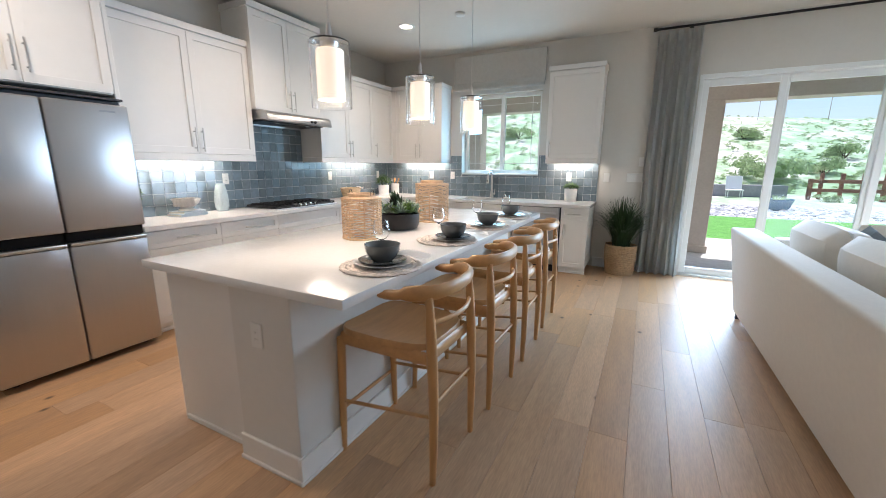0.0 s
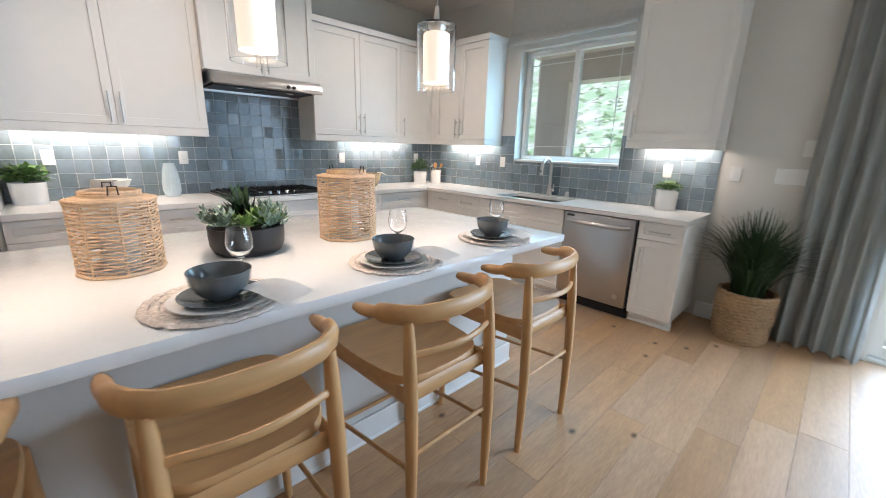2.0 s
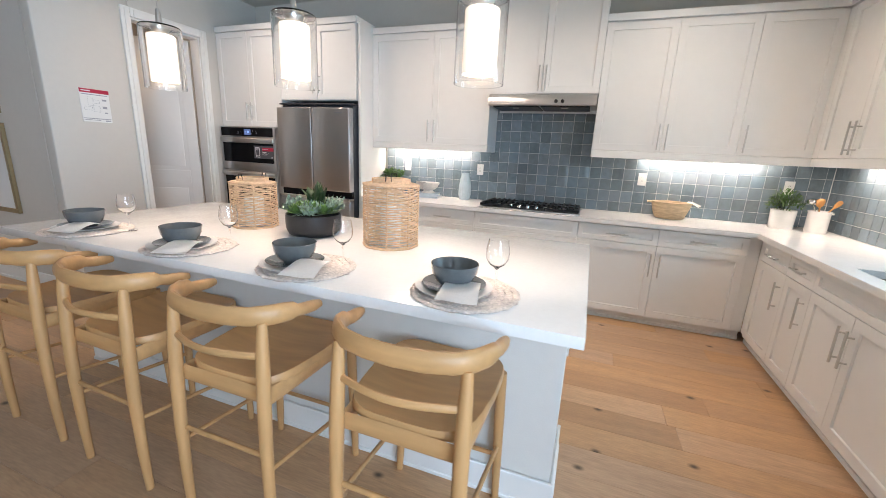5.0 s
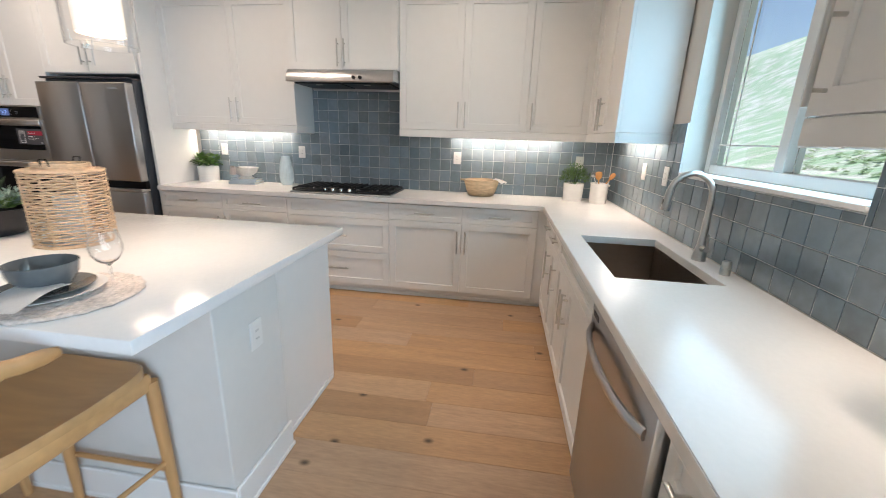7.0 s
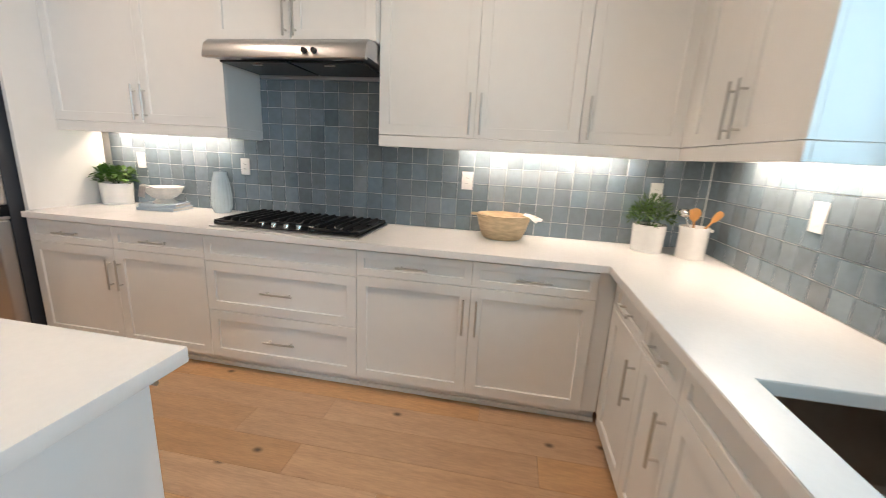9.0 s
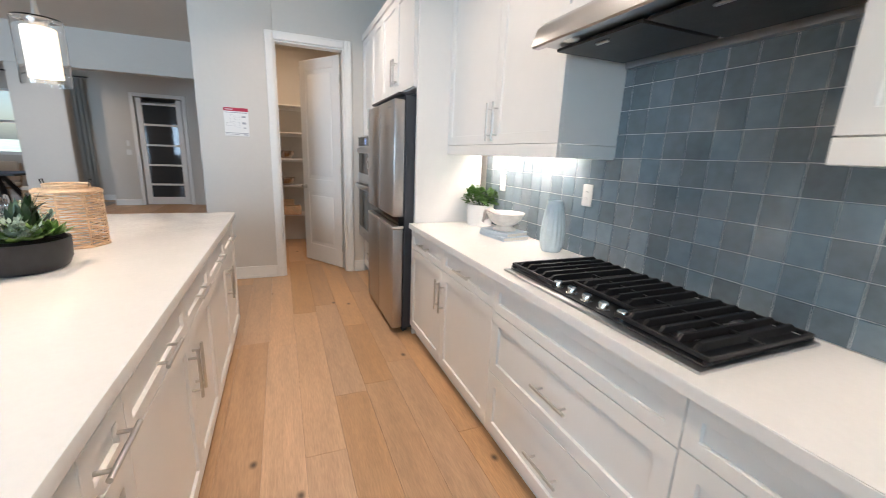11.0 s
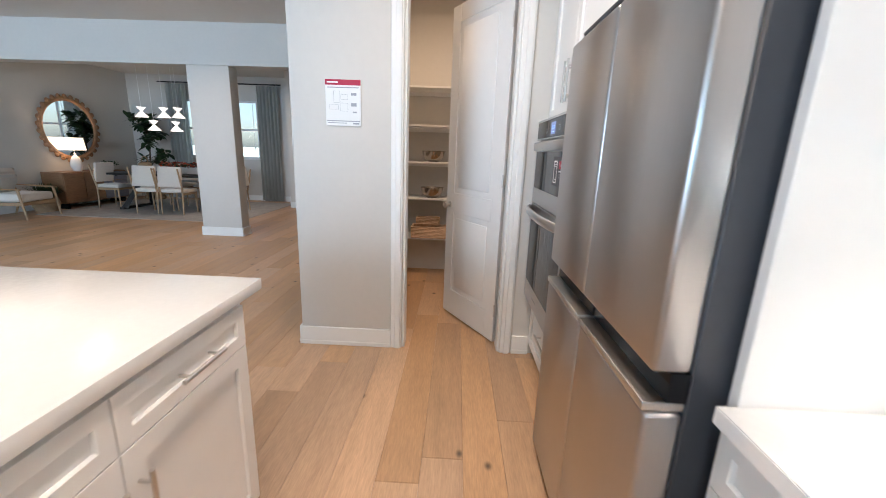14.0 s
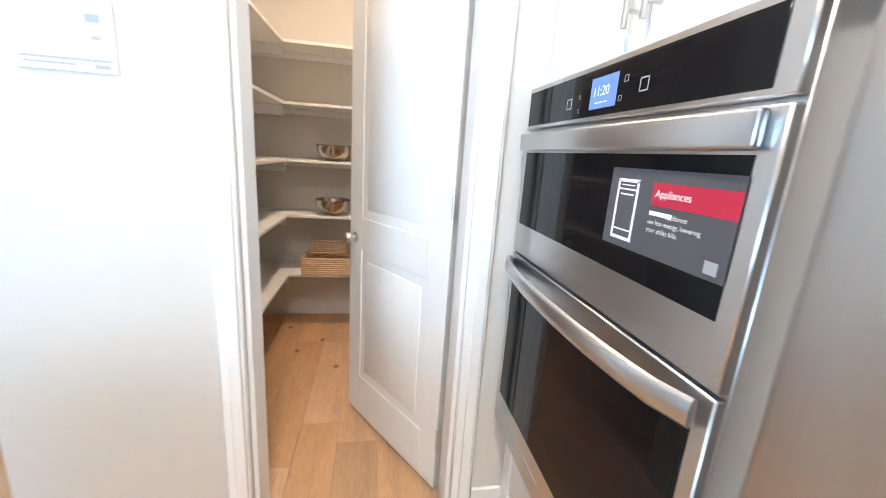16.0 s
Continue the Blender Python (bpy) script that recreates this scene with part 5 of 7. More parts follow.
for i in range(11):
    row = []
    for j in range(7):
        u, v = i / 10, j / 6 - 0.5
        row.append(b.verts.new((0.10 * u - 0.03, 0.09 * v * (1 + 0.5 * u), 0.004 - 0.055 * max(0, u - 0.4) ** 1.2 + 0.006 * sin(8 * v + 3 * u))))
    grid.append(row)
for i in range(10):
    for j in range(6):
        b.faces.new((grid[i][j], grid[i + 1][j], grid[i + 1][j + 1], grid[i][j + 1]))
bmesh.ops.solidify(b, geom=b.faces[:], thickness=0.003)
part("cloth", b, M_LINEN, t)

# utensil crock
M_SPOON = mat("orange_wood_spoon", (0.50, 0.24, 0.07), 0.5, grain=0.2, scale=40)
cx, cy = -3.785, 5.745
t = thing("utensil_crock", pose(cx, cy, 0.915), "white ceramic utensil crock", "crock")
b = B()
lathe(b, [(0.0001, 0.0), (0.070, 0.0), (0.072, 0.004), (0.072, 0.158), (0.076, 0.165), (0.076, 0.175), (0.068, 0.175), (0.066, 0.02), (0.0001, 0.015)], 36)
part("crock", b, M_CERWHITE, t)
part("lug", bx(B(), -0.012, 0.012, 0.076, 0.092, 0.15, 0.165, 0.004, 2), M_CERWHITE, t)
for name, tip, w, ml, lab in (("wooden_spatula", (0.01, -0.02, 0.275), 0.032, M_SPOON, "orange wooden spatula in the crock"), ("wooden_spoon", (0.01, 0.115, 0.265), 0.02, M_SPOON, "orange wooden spoon in the crock"), ("ladle", (-0.03, -0.075, 0.29), 0.04, M_CHROME, "steel ladle in the crock")):
    tip = Vector(tip)
    foot = Vector((-tip.x * 0.6, -tip.y * 0.35, 0.03))
    t = thing(name, pose(cx, cy, 0.915), lab, "utensil")
    d = (tip - foot).normalized()
    b = B()
    sweep(b, [foot, tip - d * 0.07], 0.0055, 8)
    part("shaft", b, ml, t)
    b = B()
    if name == "ladle":
        bmesh.ops.create_uvsphere(b, u_segments=16, v_segments=10, radius=0.036, matrix=Matrix.Translation(tip - d * 0.05) @ Matrix.Diagonal((1, 1, 0.7, 1)))
    else:
        sweep(b, [tip - d * 0.075, tip - d * 0.055, tip - d * 0.03, tip - d * 0.008, tip], [0.006, w * 0.75, w, w * 0.85, w * 0.3], 12, 0.2, up=(1, 0, 0.1))
    part("head", b, ml, t)

# -- floor plant in a basket --
t = thing("floor_plant", pose(-0.165, 5.665, 0), "tall dark grass plant in a woven seagrass basket", "plant")
b = B()
for j in range(15):
    z = 0.012 + 0.026 * j
    r = 0.165 + 0.035 * (j / 14) - 0.02 * (j / 14) ** 3
    pts = [((r + 0.004 * sin(i * 1.6 + j * 1.1)) * cos(2 * pi * i / 40), (r + 0.004 * sin(i * 1.6 + j * 1.1)) * sin(2 * pi * i / 40), z + 0.004 * sin(i * 2.3 + j)) for i in range(40)]
    sweep(b, pts, 0.0165, 7, 0.95, closed=True)
part("basket", b, M_RATTAN2, t, "brown woven seagrass basket")
part("soil", cyl(B(), (0, 0, 0.02), (0, 0, 0.33), 0.16, 0.175, 28), M_SOIL, t)
b = B()
q = random.Random(12)
for k in range(620):
    a = q.uniform(0, 2 * pi)
    lean = q.random() ** 0.8
    L = q.uniform(0.48, 0.74)
    p = Vector((0.10 * q.random() * cos(a), 0.10 * q.random() * sin(a), 0.33))
    side = Vector((-sin(a), cos(a), 0)) * 0.0085
    prev = None
    for s in range(5):
        f = s / 4
        out = 0.42 * lean * f ** 1.7
        pos = p + Vector((cos(a) * out, sin(a) * out, L * f - 0.25 * lean * f ** 3))
        if pos.y > 0.19:
            pos.y = 0.19 - 0.1 * (pos.y - 0.19)
        w = side * (1 - 0.85 * f)
        cur = (b.verts.new(pos - w), b.verts.new(pos + w))
        if prev:
            b.faces.new((prev[0], prev[1], cur[1], cur[0]))
        prev = cur
part("grass", b, M_GREEND, t, "dark green grass blades")


# -- sofa --
def cushion(parent, name, c, size, material, turn=(0, 0, 0), puff=0.35, label=""):
    b = B()
    n = 10
    verts = {}
    for side in (-1, 1):
        for i in range(n + 1):
            for j in range(n + 1):
                u, v = 2 * i / n - 1, 2 * j / n - 1
                edge = (1 - u ** 4) * (1 - v ** 4)
                if side == 1 and (i in (0, n) or j in (0, n)):
                    verts[(1, i, j)] = verts[(-1, i, j)]
                    continue
                verts[(side, i, j)] = b.verts.new((size[0] / 2 * u * (1 - 0.05 * v * v), size[1] / 2 * v * (1 - 0.05 * u * u), side * size[2] / 2 * edge ** puff))
        for i in range(n):
            for j in range(n):
                f = [verts[(side, i, j)], verts[(side, i + 1, j)], verts[(side, i + 1, j + 1)], verts[(side, i, j + 1)]]
                b.faces.new(f)
    ob = part(name, b, material, parent, label)
    ob.matrix_basis = pose(*c, *turn)
    return ob


sf = thing("sofa", pose(1.485, 2.90, 0, 0, 0, 0.9), "large cream upholstered sectional sofa with loose back cushions", "sofa")
b = bx(B(), -0.56, -0.36, -1.35, 1.56, 0.06, 0.86, 0.025, 3)
for v in b.verts:
    v.co.x -= 0.12 * max(0.0, v.co.z - 0.06) / 0.8
part("back", b, M_SOFA, sf)
part("seat_base", bx(B(), -0.359, 0.55, -1.35, 1.36, 0.06, 0.32, 0.02, 2), M_SOFA, sf)
part("arm", bx(B(), -0.359, 1.7, 1.365, 1.56, 0.06, 0.80, 0.025, 3), M_SOFA, sf)
part("seat_base", bx(B(), 0.551, 1.7, 0.45, 1.364, 0.06, 0.32, 0.02, 2), M_SOFA, sf)
for k in range(3):
    part("seat_cushion", bx(B(), -0.2, 0.56, -1.33 + 0.9 * k, -0.44 + 0.9 * k, 0.322, 0.48, 0.04, 3), M_SOFA, sf)
    cushion(sf, "back_cushion", (-0.20, -0.87 + 0.86 * k, 0.74), (0.84, 0.55, 0.30), M_SOFA, (78, 0, 90), 0.3)
for k in range(2):
    cushion(sf, "back_cushion", (0.45 + 0.8 * k, 1.28, 0.74), (0.8, 0.5, 0.26), M_SOFA, (78, 0, 180), 0.3)
for i, (x, y, ml, lab) in enumerate(((0.05, 1.02, M_GREYFAB, "grey throw pillow set on its corner"), (0.32, 1.05, M_GREYFAB, "grey throw pillow set on its corner"), (0.12, 0.72, M_SOFA, "cream throw pillow set on its corner"), (0.28, 0.5, M_SOFA, "cream throw pillow set on its corner"))):
    t = thing("throw_pillow", pose(1.485 + x, 2.90 + y, 0.52), lab, "pillow")
    cushion(t, "cover", (0, 0, 0.22), (0.38, 0.38, 0.16), ml, (70, 45, 0))
for x, y in ((-0.52, 1.53), (-0.52, -1.32), (0.5, -1.32), (1.6, 1.5)):
    part("foot", bx(B(), x - 0.02, x + 0.02, y - 0.02, y + 0.02, 0, 0.06), M_DARK, sf)

# -- pantry --
pd = thing("pantry_door", pose(PX0 + 0.025, -0.335, 0.012, 0, 0, -57.9), "white two-panel door standing half open into the pantry", "door")


def two_panel(parent, w, h, t):
    b = B()
    bx(b, 0, w, -t / 2 + 0.006, t / 2 - 0.006, 0, h)
    st = 0.11
    for z0, z1 in ((0, 0.22), (0.90, 1.06), (h - 0.12, h)):
        bx(b, st, w - st, -t / 2, t / 2, z0, z1, 0.002)
    for x0, x1 in ((0, st), (w - st, w)):
        bx(b, x0, x1, -t / 2, t / 2, 0, h, 0.002)
    part("leaf", b, M_TRIM, parent)
    for z0, z1 in ((0.22, 0.90), (1.06, h - 0.12)):
        part("panel", bx(B(), st + 0.045, w - st - 0.045, -t / 2 + 0.001, t / 2 - 0.001, z0 + 0.045, z1 - 0.045, 0.006, 2), M_TRIM, parent)


two_panel(pd, 0.735, 2.455, 0.036)
b = B()
for s in (-1, 1):
    lathe(b, [(0.0001, 0.0), (0.026, 0.0), (0.026, 0.006), (0.011, 0.009), (0.010, 0.028), (0.022, 0.034), (0.027, 0.046), (0.022, 0.058), (0.0001, 0.061)], 20)
    for v in list(b.verts):
        if v.tag:
            continue
        v.tag = True
        v.co = Vector((0.675 + v.co.x, s * (0.018 + v.co.z), 0.96 + v.co.y))
part("knob", b, M_NICKEL, pd, "satin nickel door knob")
for z in (0.25, 1.2, 2.2):
    part("hinge", cyl(B(), (-0.006, 0.022, z - 0.045), (-0.006, 0.022, z + 0.045), 0.006, seg=10), M_NICKEL, pd)
SHZ = (0.452, 0.90, 1.292, 1.672, 2.055)
for z in SHZ:
    t = thing("pantry_shelf", pose(-2.29, -2.0, z), "white painted pantry shelf round two walls on cleats", "shelf", "pantry shelves")
    part("back_board", bx(B(), WX + 2.30, 0.295, -0.215, 0.10, -0.02, 0, 0.002), M_TRIM, t)
    part("side_board", bx(B(), 0.0, 0.295, 0.1005, 1.65, -0.02, 0, 0.002), M_TRIM, t)
    part("cleat", bx(B(), 0.02, 0.285, 0.03, 0.045, -0.09, -0.021), M_TRIM, t)
    part("cleat", bx(B(), 0.277, 0.295, 0.05, 1.6, -0.06, -0.021), M_TRIM, t)
    part("cleat", bx(B(), -1.7, 0.28, -0.215, -0.20, -0.06, -0.021), M_TRIM, t)


M_BOWLSTEEL = mat("polished_bowl_steel", (0.46, 0.41, 0.36), 0.14, 1.0)


def steel_bowl(x, y, z):
    b = B()
    lathe(b, [(0.0001, 0.0), (0.055, 0.0), (0.085, 0.02), (0.115, 0.065), (0.123, 0.11), (0.132, 0.112), (0.132, 0.114), (0.120, 0.1125), (0.111, 0.065), (0.08, 0.023), (0.0001, 0.004)], 36)
    solid("mixing_bowl", b, M_BOWLSTEEL, pose(x, y, z), "polished steel mixing bowl on a pantry shelf", "bowl", "steel bowls")


steel_bowl(-2.605, -1.99, 1.2925)
steel_bowl(-2.60, -1.99, 0.9005)


def tray_basket(x, y, z, w, d, h, name_label):
    t = thing("storage_basket", pose(x, y, z), name_label, "basket")
    for j in range(int(h / 0.016)):
        b = B()
        zz = 0.009 + j * 0.016
        n = 14
        ring = [(-w / 2 + w * i / n, -d / 2, zz) for i in range(n)] + [(w / 2, -d / 2 + d * i / n, zz) for i in range(n)] + [(w / 2 - w * i / n, d / 2, zz) for i in range(n)] + [(-w / 2, d / 2 - d * i / n, zz) for i in range(n)]
        ring = [(px, py, pz + 0.002 * sin(i * 1.7 + j)) for i, (px, py, pz) in enumerate(ring)]
        sweep(b, ring, 0.0088, 6, closed=True)
        part("coil", b, M_RATTAN, t)
    part("base", bx(B(), -w / 2, w / 2, -d / 2, d / 2, 0.001, 0.01), M_RATTAN, t)


tray_basket(-2.585, -1.99, 0.4525, 0.40, 0.20, 0.13, "low rectangular woven basket on a pantry shelf")
tray_basket(-2.56, -2.07, 0.584, 0.26, 0.12, 0.08, "small woven basket stacked in another basket")

# information sign on the pantry wall
sg = thing("wall_sign", pose(-2.135, -0.2, 1.672), "clear acrylic wall sign with a red header and printed plan", "sign")
M_PAPER = mat("white_paper", (0.80, 0.80, 0.78), 0.6)
part("board", bx(B(), -0.112, 0.112, 0.0005, 0.008, -0.138, 0.138, 0.001), M_PAPER, sg)
part("header", bx(B(), -0.112, 0.112, 0.0082, 0.0092, 0.105, 0.1375), M_REDINK, sg, "red header band")
part("print_bar", bx(B(), 0.03, 0.10, 0.0093, 0.0098, 0.117, 0.125), M_WHITEINK, sg)
for i, (x0, x1, z0, z1) in enumerate(((-0.10, 0.10, 0.088, 0.094), (-0.105, 0.105, -0.112, -0.106), (-0.10, -0.06, -0.128, -0.118), (-0.02, 0.10, -0.124, -0.119), (-0.085, -0.05, 0.045, 0.06), (-0.085, -0.05, -0.02, 0.0), (-0.085, -0.06, -0.06, -0.05))):
    part("print_bar", bx(B(), x0, x1, 0.0082, 0.0088, z0, z1), M_GREYINK, sg)
for x0, x1, z0, z1 in ((0.02, 0.06, 0.0, 0.07), (-0.03, 0.015, 0.02, 0.05), (0.03, 0.09, -0.04, -0.01), (-0.03, 0.02, -0.05, 0.0)):
    b = B()
    e = 0.0012
    for q4 in ((x0, x1, z0, z0 + e), (x0, x1, z1 - e, z1), (x0, x0 + e, z0, z1), (x1 - e, x1, z0, z1)):
        bx(b, q4[0], q4[1], 0.0082, 0.0088, q4[2], q4[3])
    part("plan_lines", b, M_GREYINK, sg)

# framed prints on the side of the pantry wall
M_GOLD = mat("brushed_brass_frame", (0.35, 0.26, 0.14), 0.4, 0.4, grain=0.1)
M_WASH = mat("watercolour_wash", (0.34, 0.36, 0.50), 0.8, grain=0.4, scale=20)
for z, s in ((1.09, 1), (1.97, -1)):
    t = thing("framed_print", pose(-1.789, -1.25, z, 0, 0, 90), "abstract blue-grey print in a thin brass frame", "picture", "framed prints")
    for q4 in ((-0.38, 0.38, 0.36, 0.40), (-0.38, 0.38, -0.40, -0.36), (-0.38, -0.34, -0.36, 0.36), (0.34, 0.38, -0.36, 0.36)):
        part("frame", bx(B(), q4[0], q4[1], -0.03, -0.001, q4[2], q4[3], 0.003), M_GOLD, t)
    part("mount", bx(B(), -0.34, 0.34, -0.016, -0.002, -0.36, 0.36), M_PAPER, t)
    b = B()
    lathe(b, [(0.0001, 0), (0.17, 0), (0.168, 0.001), (0.0001, 0.0012)], 32, wobble=lambda a, z: 1 + 0.12 * sin(3 * a) + 0.08 * sin(5 * a + 1))
    ob = part("wash", b, M_WASH, t, "soft blue watercolour shape")
    ob.matrix_basis = pose(-0.02 * s, -0.0175, 0.03 * s, 90, 0, 0) @ Matrix.Diagonal((0.8, 1.2, 1, 1))


# -- dining room --
M_RUG = mat("pale_woven_rug", (0.40, 0.37, 0.34), 0.95, grain=0.25, scale=60, bump=0.003, bump_scale=140)
M_DKWOOD = mat("black_stained_wood", (0.018, 0.015, 0.013), 0.45, grain=0.3, scale=20, stretch=(1, 1, 6))
M_MIDWOOD = mat("warm_oak_veneer", (0.30, 0.16, 0.08), 0.45, grain=0.25, scale=14, stretch=(1, 1, 5))
M_GREYDR = mat("grey_drawer_lacquer", (0.24, 0.22, 0.24), 0.5, grain=0.1)
M_PALEWOOD = mat("pale_beech", (0.40, 0.26, 0.14), 0.5, grain=0.2, scale=20, stretch=(1, 1, 6))
M_MIRROR = mat("mirror_silver", (0.9, 0.9, 0.9), 0.01, 1.0)
M_LAMPSH = mat("lit_linen_lampshade", (0.85, 0.75, 0.6), 0.8, emit=((1.0, 0.80, 0.56), 0.9))
M_CONE = mat("lit_white_cone", (0.85, 0.82, 0.78), 0.5, emit=((1.0, 0.88, 0.74), 0.8))
solid("rug", bx(B(), -1.9, 1.9, -1.45, 1.35, 0.0005, 0.012, 0.004), M_RUG, pose(3.1, -5.95, 0), "large pale woven rug under the dining table", "rug")

tb = thing("dining_table", pose(3.2, -5.95, 0.012), "black wooden dining table with crossed trestle legs", "table")
part("tabletop", bx(B(), -1.08, 1.08, -0.5, 0.5, 0.715, 0.755, 0.006, 2), M_DKWOOD, tb)
for sx in (-1, 1):
    for sy in (-1, 1):
        b = B()
        sweep(b, [(sx * 0.9, sy * 0.40, 0.0), (sx * 0.62, sy * 0.06, 0.712)], [0.07, 0.05], 4, 1.0, up=(1, 0, 0))
        part("leg", b, M_DKWOOD, tb)
    part("foot_bar", bx(B(), sx * 0.9 - 0.05, sx * 0.9 + 0.05, -0.45, 0.45, 0.0, 0.05, 0.008), M_DKWOOD, tb)


def dining_chair(m):
    t = thing("dining_chair", m, "beech dining chair with cream upholstered seat and back", "chair", "chairs round the table")
    part("seat", bx(B(), -0.23, 0.23, -0.22, 0.22, 0.43, 0.50, 0.02, 3), M_SOFA, t)
    ob = part("backrest", bx(B(), -0.23, 0.23, -0.028, 0.028, 0.0, 0.40, 0.015, 3), M_SOFA, t)
    ob.matrix_basis = pose(0, -0.255, 0.54, -9, 0, 0)
    for sx in (-1, 1):
        b = B()
        sweep(b, [(sx * 0.215, -0.25, 0), (sx * 0.22, -0.22, 0.42), (sx * 0.235, -0.26, 0.62), (sx * 0.235, -0.315, 0.9)], [0.013, 0.018, 0.018, 0.014], 8, up=(0, 1, 0))
        part("back_leg", b, M_PALEWOOD, t)
        b = B()
        sweep(b, [(sx * 0.205, 0.2, 0), (sx * 0.21, 0.2, 0.43)], [0.013, 0.018], 8, up=(0, 1, 0))
        part("front_leg", b, M_PALEWOOD, t)
        part("side_rail", bx(B(), sx * 0.215 - 0.01, sx * 0.215 + 0.01, -0.22, 0.2, 0.385, 0.43), M_PALEWOOD, t)
    part("front_rail", bx(B(), -0.2, 0.2, 0.19, 0.21, 0.385, 0.43), M_PALEWOOD, t)
    return t


c0 = dining_chair(pose(3.25, -5.38, 0.012, 0, 0, 180))
for x, y, a in ((2.73, -5.37, 180), (4.45, -5.85, 92), (2.9, -6.6, 0), (3.5, -6.6, 0), (1.95, -5.9, -92)):
    copy_thing(c0, pose(x, y, 0.012, 0, 0, a))

pc = thing("pendant_cluster", pose(3.45, -6.0, H), "cluster of five lit white hourglass pendants over the table", "pendant lamp")
for i, (x, y, z) in enumerate(((3.81, -6.03, 1.93), (3.50, -5.93, 1.66), (3.33, -6.03, 1.93), (3.13, -6.08, 1.66), (2.98, -5.97, 1.93))):
    b = B()
    lathe(b, [(0.085, z - H + 0.18), (0.02, z - H + 0.105), (0.02, z - H + 0.095), (0.125, z - H - 0.02), (0.118, z - H - 0.02), (0.0001, z - H + 0.07)], 24, (x - 3.45, y + 6.0, 0))
    part("shade", b, M_CONE, pc)
    part("cord", cyl(B(), (x - 3.45, y + 6.0, z - H + 0.17), (x - 3.45, y + 6.0, -0.02), 0.004, seg=6), M_PLATE, pc)
part("canopy", bx(B(), -0.5, 0.4, -0.12, 0.12, -0.025, -0.001, 0.004), M_PLATE, pc)

t = thing("table_planter", pose(3.05, -5.95, 0.767), "white trough of red and orange flowers on the table", "planter")
part("trough", bx(B(), -0.42, 0.42, -0.09, 0.09, 0, 0.14, 0.008), M_CERWHITE, t)
M_RED = mat("red_petals", (0.42, 0.07, 0.03), 0.6, grain=0.4, scale=30, vary=0.5, island=True)
q = random.Random(8)
for nm, ml, n in (("flowers", M_RED, 150), ("leaves", M_GREEND, 170)):
    b = B()
    for k in range(n):
        a, e = q.uniform(0, 2 * pi), q.uniform(-0.1, 1.2)
        leaf(b, (q.uniform(-0.42, 0.42), q.uniform(-0.08, 0.08), 0.13 + q.uniform(0, 0.08)), (cos(a) * cos(e), sin(a) * cos(e), sin(e)), 0.08, 0.05, 0.2)
    part(nm, b, ml, t)
t = thing("table_lantern", pose(3.75, -5.85, 0.767), "small woven basket lantern with a loop handle", "lantern")
b = B()
lathe(b, [(0.0001, 0), (0.10, 0), (0.12, 0.03), (0.12, 0.19), (0.08, 0.22), (0.0001, 0.22)], 24, wobble=lambda a, z: 1 + 0.03 * sin(a * 12))
part("basket", b, M_RATTAN2, t)
b = B()
sweep(b, [(0.07 * cos(a), 0, 0.22 + 0.12 * sin(a)) for a in [pi * k / 10 for k in range(11)]], 0.008, 6, up=(0, 1, 0))
part("handle", b, M_RATTAN2, t)

EW = 5.55
b = bx(B(), EW, EW + 0.2, DY, -3.775, -0.1, H - 0.0005)
struct("wall_dining_east", b, M_WALL, "grey painted dining room wall with a mirror", "wall")
baseboard(EW - 0.017, EW - 0.001, DY + 0.02, -3.79)
sb = thing("sideboard", pose(5.30, -6.1, 0), "warm oak sideboard with three grey drawers on dark feet", "sideboard")
part("body", bx(B(), -0.22, 0.23, -0.78, 0.78, 0.11, 0.74, 0.006), M_MIDWOOD, sb)
for y0, y1 in ((-0.13, 0.32), (0.33, 0.77)):
    part("door", bx(B(), -0.24, -0.221, y0, y1, 0.13, 0.72, 0.004), M_MIDWOOD, sb)
for k in range(3):
    d = part("drawer", bx(B(), -0.24, -0.221, -0.77, -0.14, 0.13 + 0.2 * k, 0.32 + 0.2 * k, 0.004), M_GREYDR, sb, "grey drawer front")
    part("knob", cyl(B(), (-0.24, -0.45, 0.225 + 0.2 * k), (-0.262, -0.45, 0.225 + 0.2 * k), 0.012, seg=12), M_ROD, d)
for y in (-0.7, 0.7):
    part("foot", bx(B(), -0.18, 0.19, y - 0.02, y + 0.02, 0, 0.109), M_ROD, sb)

tl = thing("table_lamp", pose(5.30, -5.90, 0.74), "white ceramic table lamp with a lit linen drum shade", "table lamp")
b = B()
lathe(b, [(0.0001, 0), (0.07, 0), (0.075, 0.01), (0.105, 0.08), (0.11, 0.15), (0.085, 0.25), (0.05, 0.31), (0.02, 0.34), (0.02, 0.38), (0.0001, 0.38)], 28)
part("base", b, M_CERWHITE, tl)
part("stem", cyl(B(), (0, 0, 0.38), (0, 0, 0.60), 0.008, seg=10), M_NICKEL, tl)
b = B()
lathe(b, [(0.205, 0.44), (0.175, 0.70), (0.171, 0.70), (0.201, 0.44)], 36)
part("shade", b, M_LAMPSH, tl, "glowing linen drum shade")
data = bpy.data.lights.new("table_lamp_bulb", "POINT")
data.energy, data.color, data.shadow_soft_size = 7, WARM, 0.05
new("table_lamp_bulb", data).location = (5.30, -5.90, 1.34)

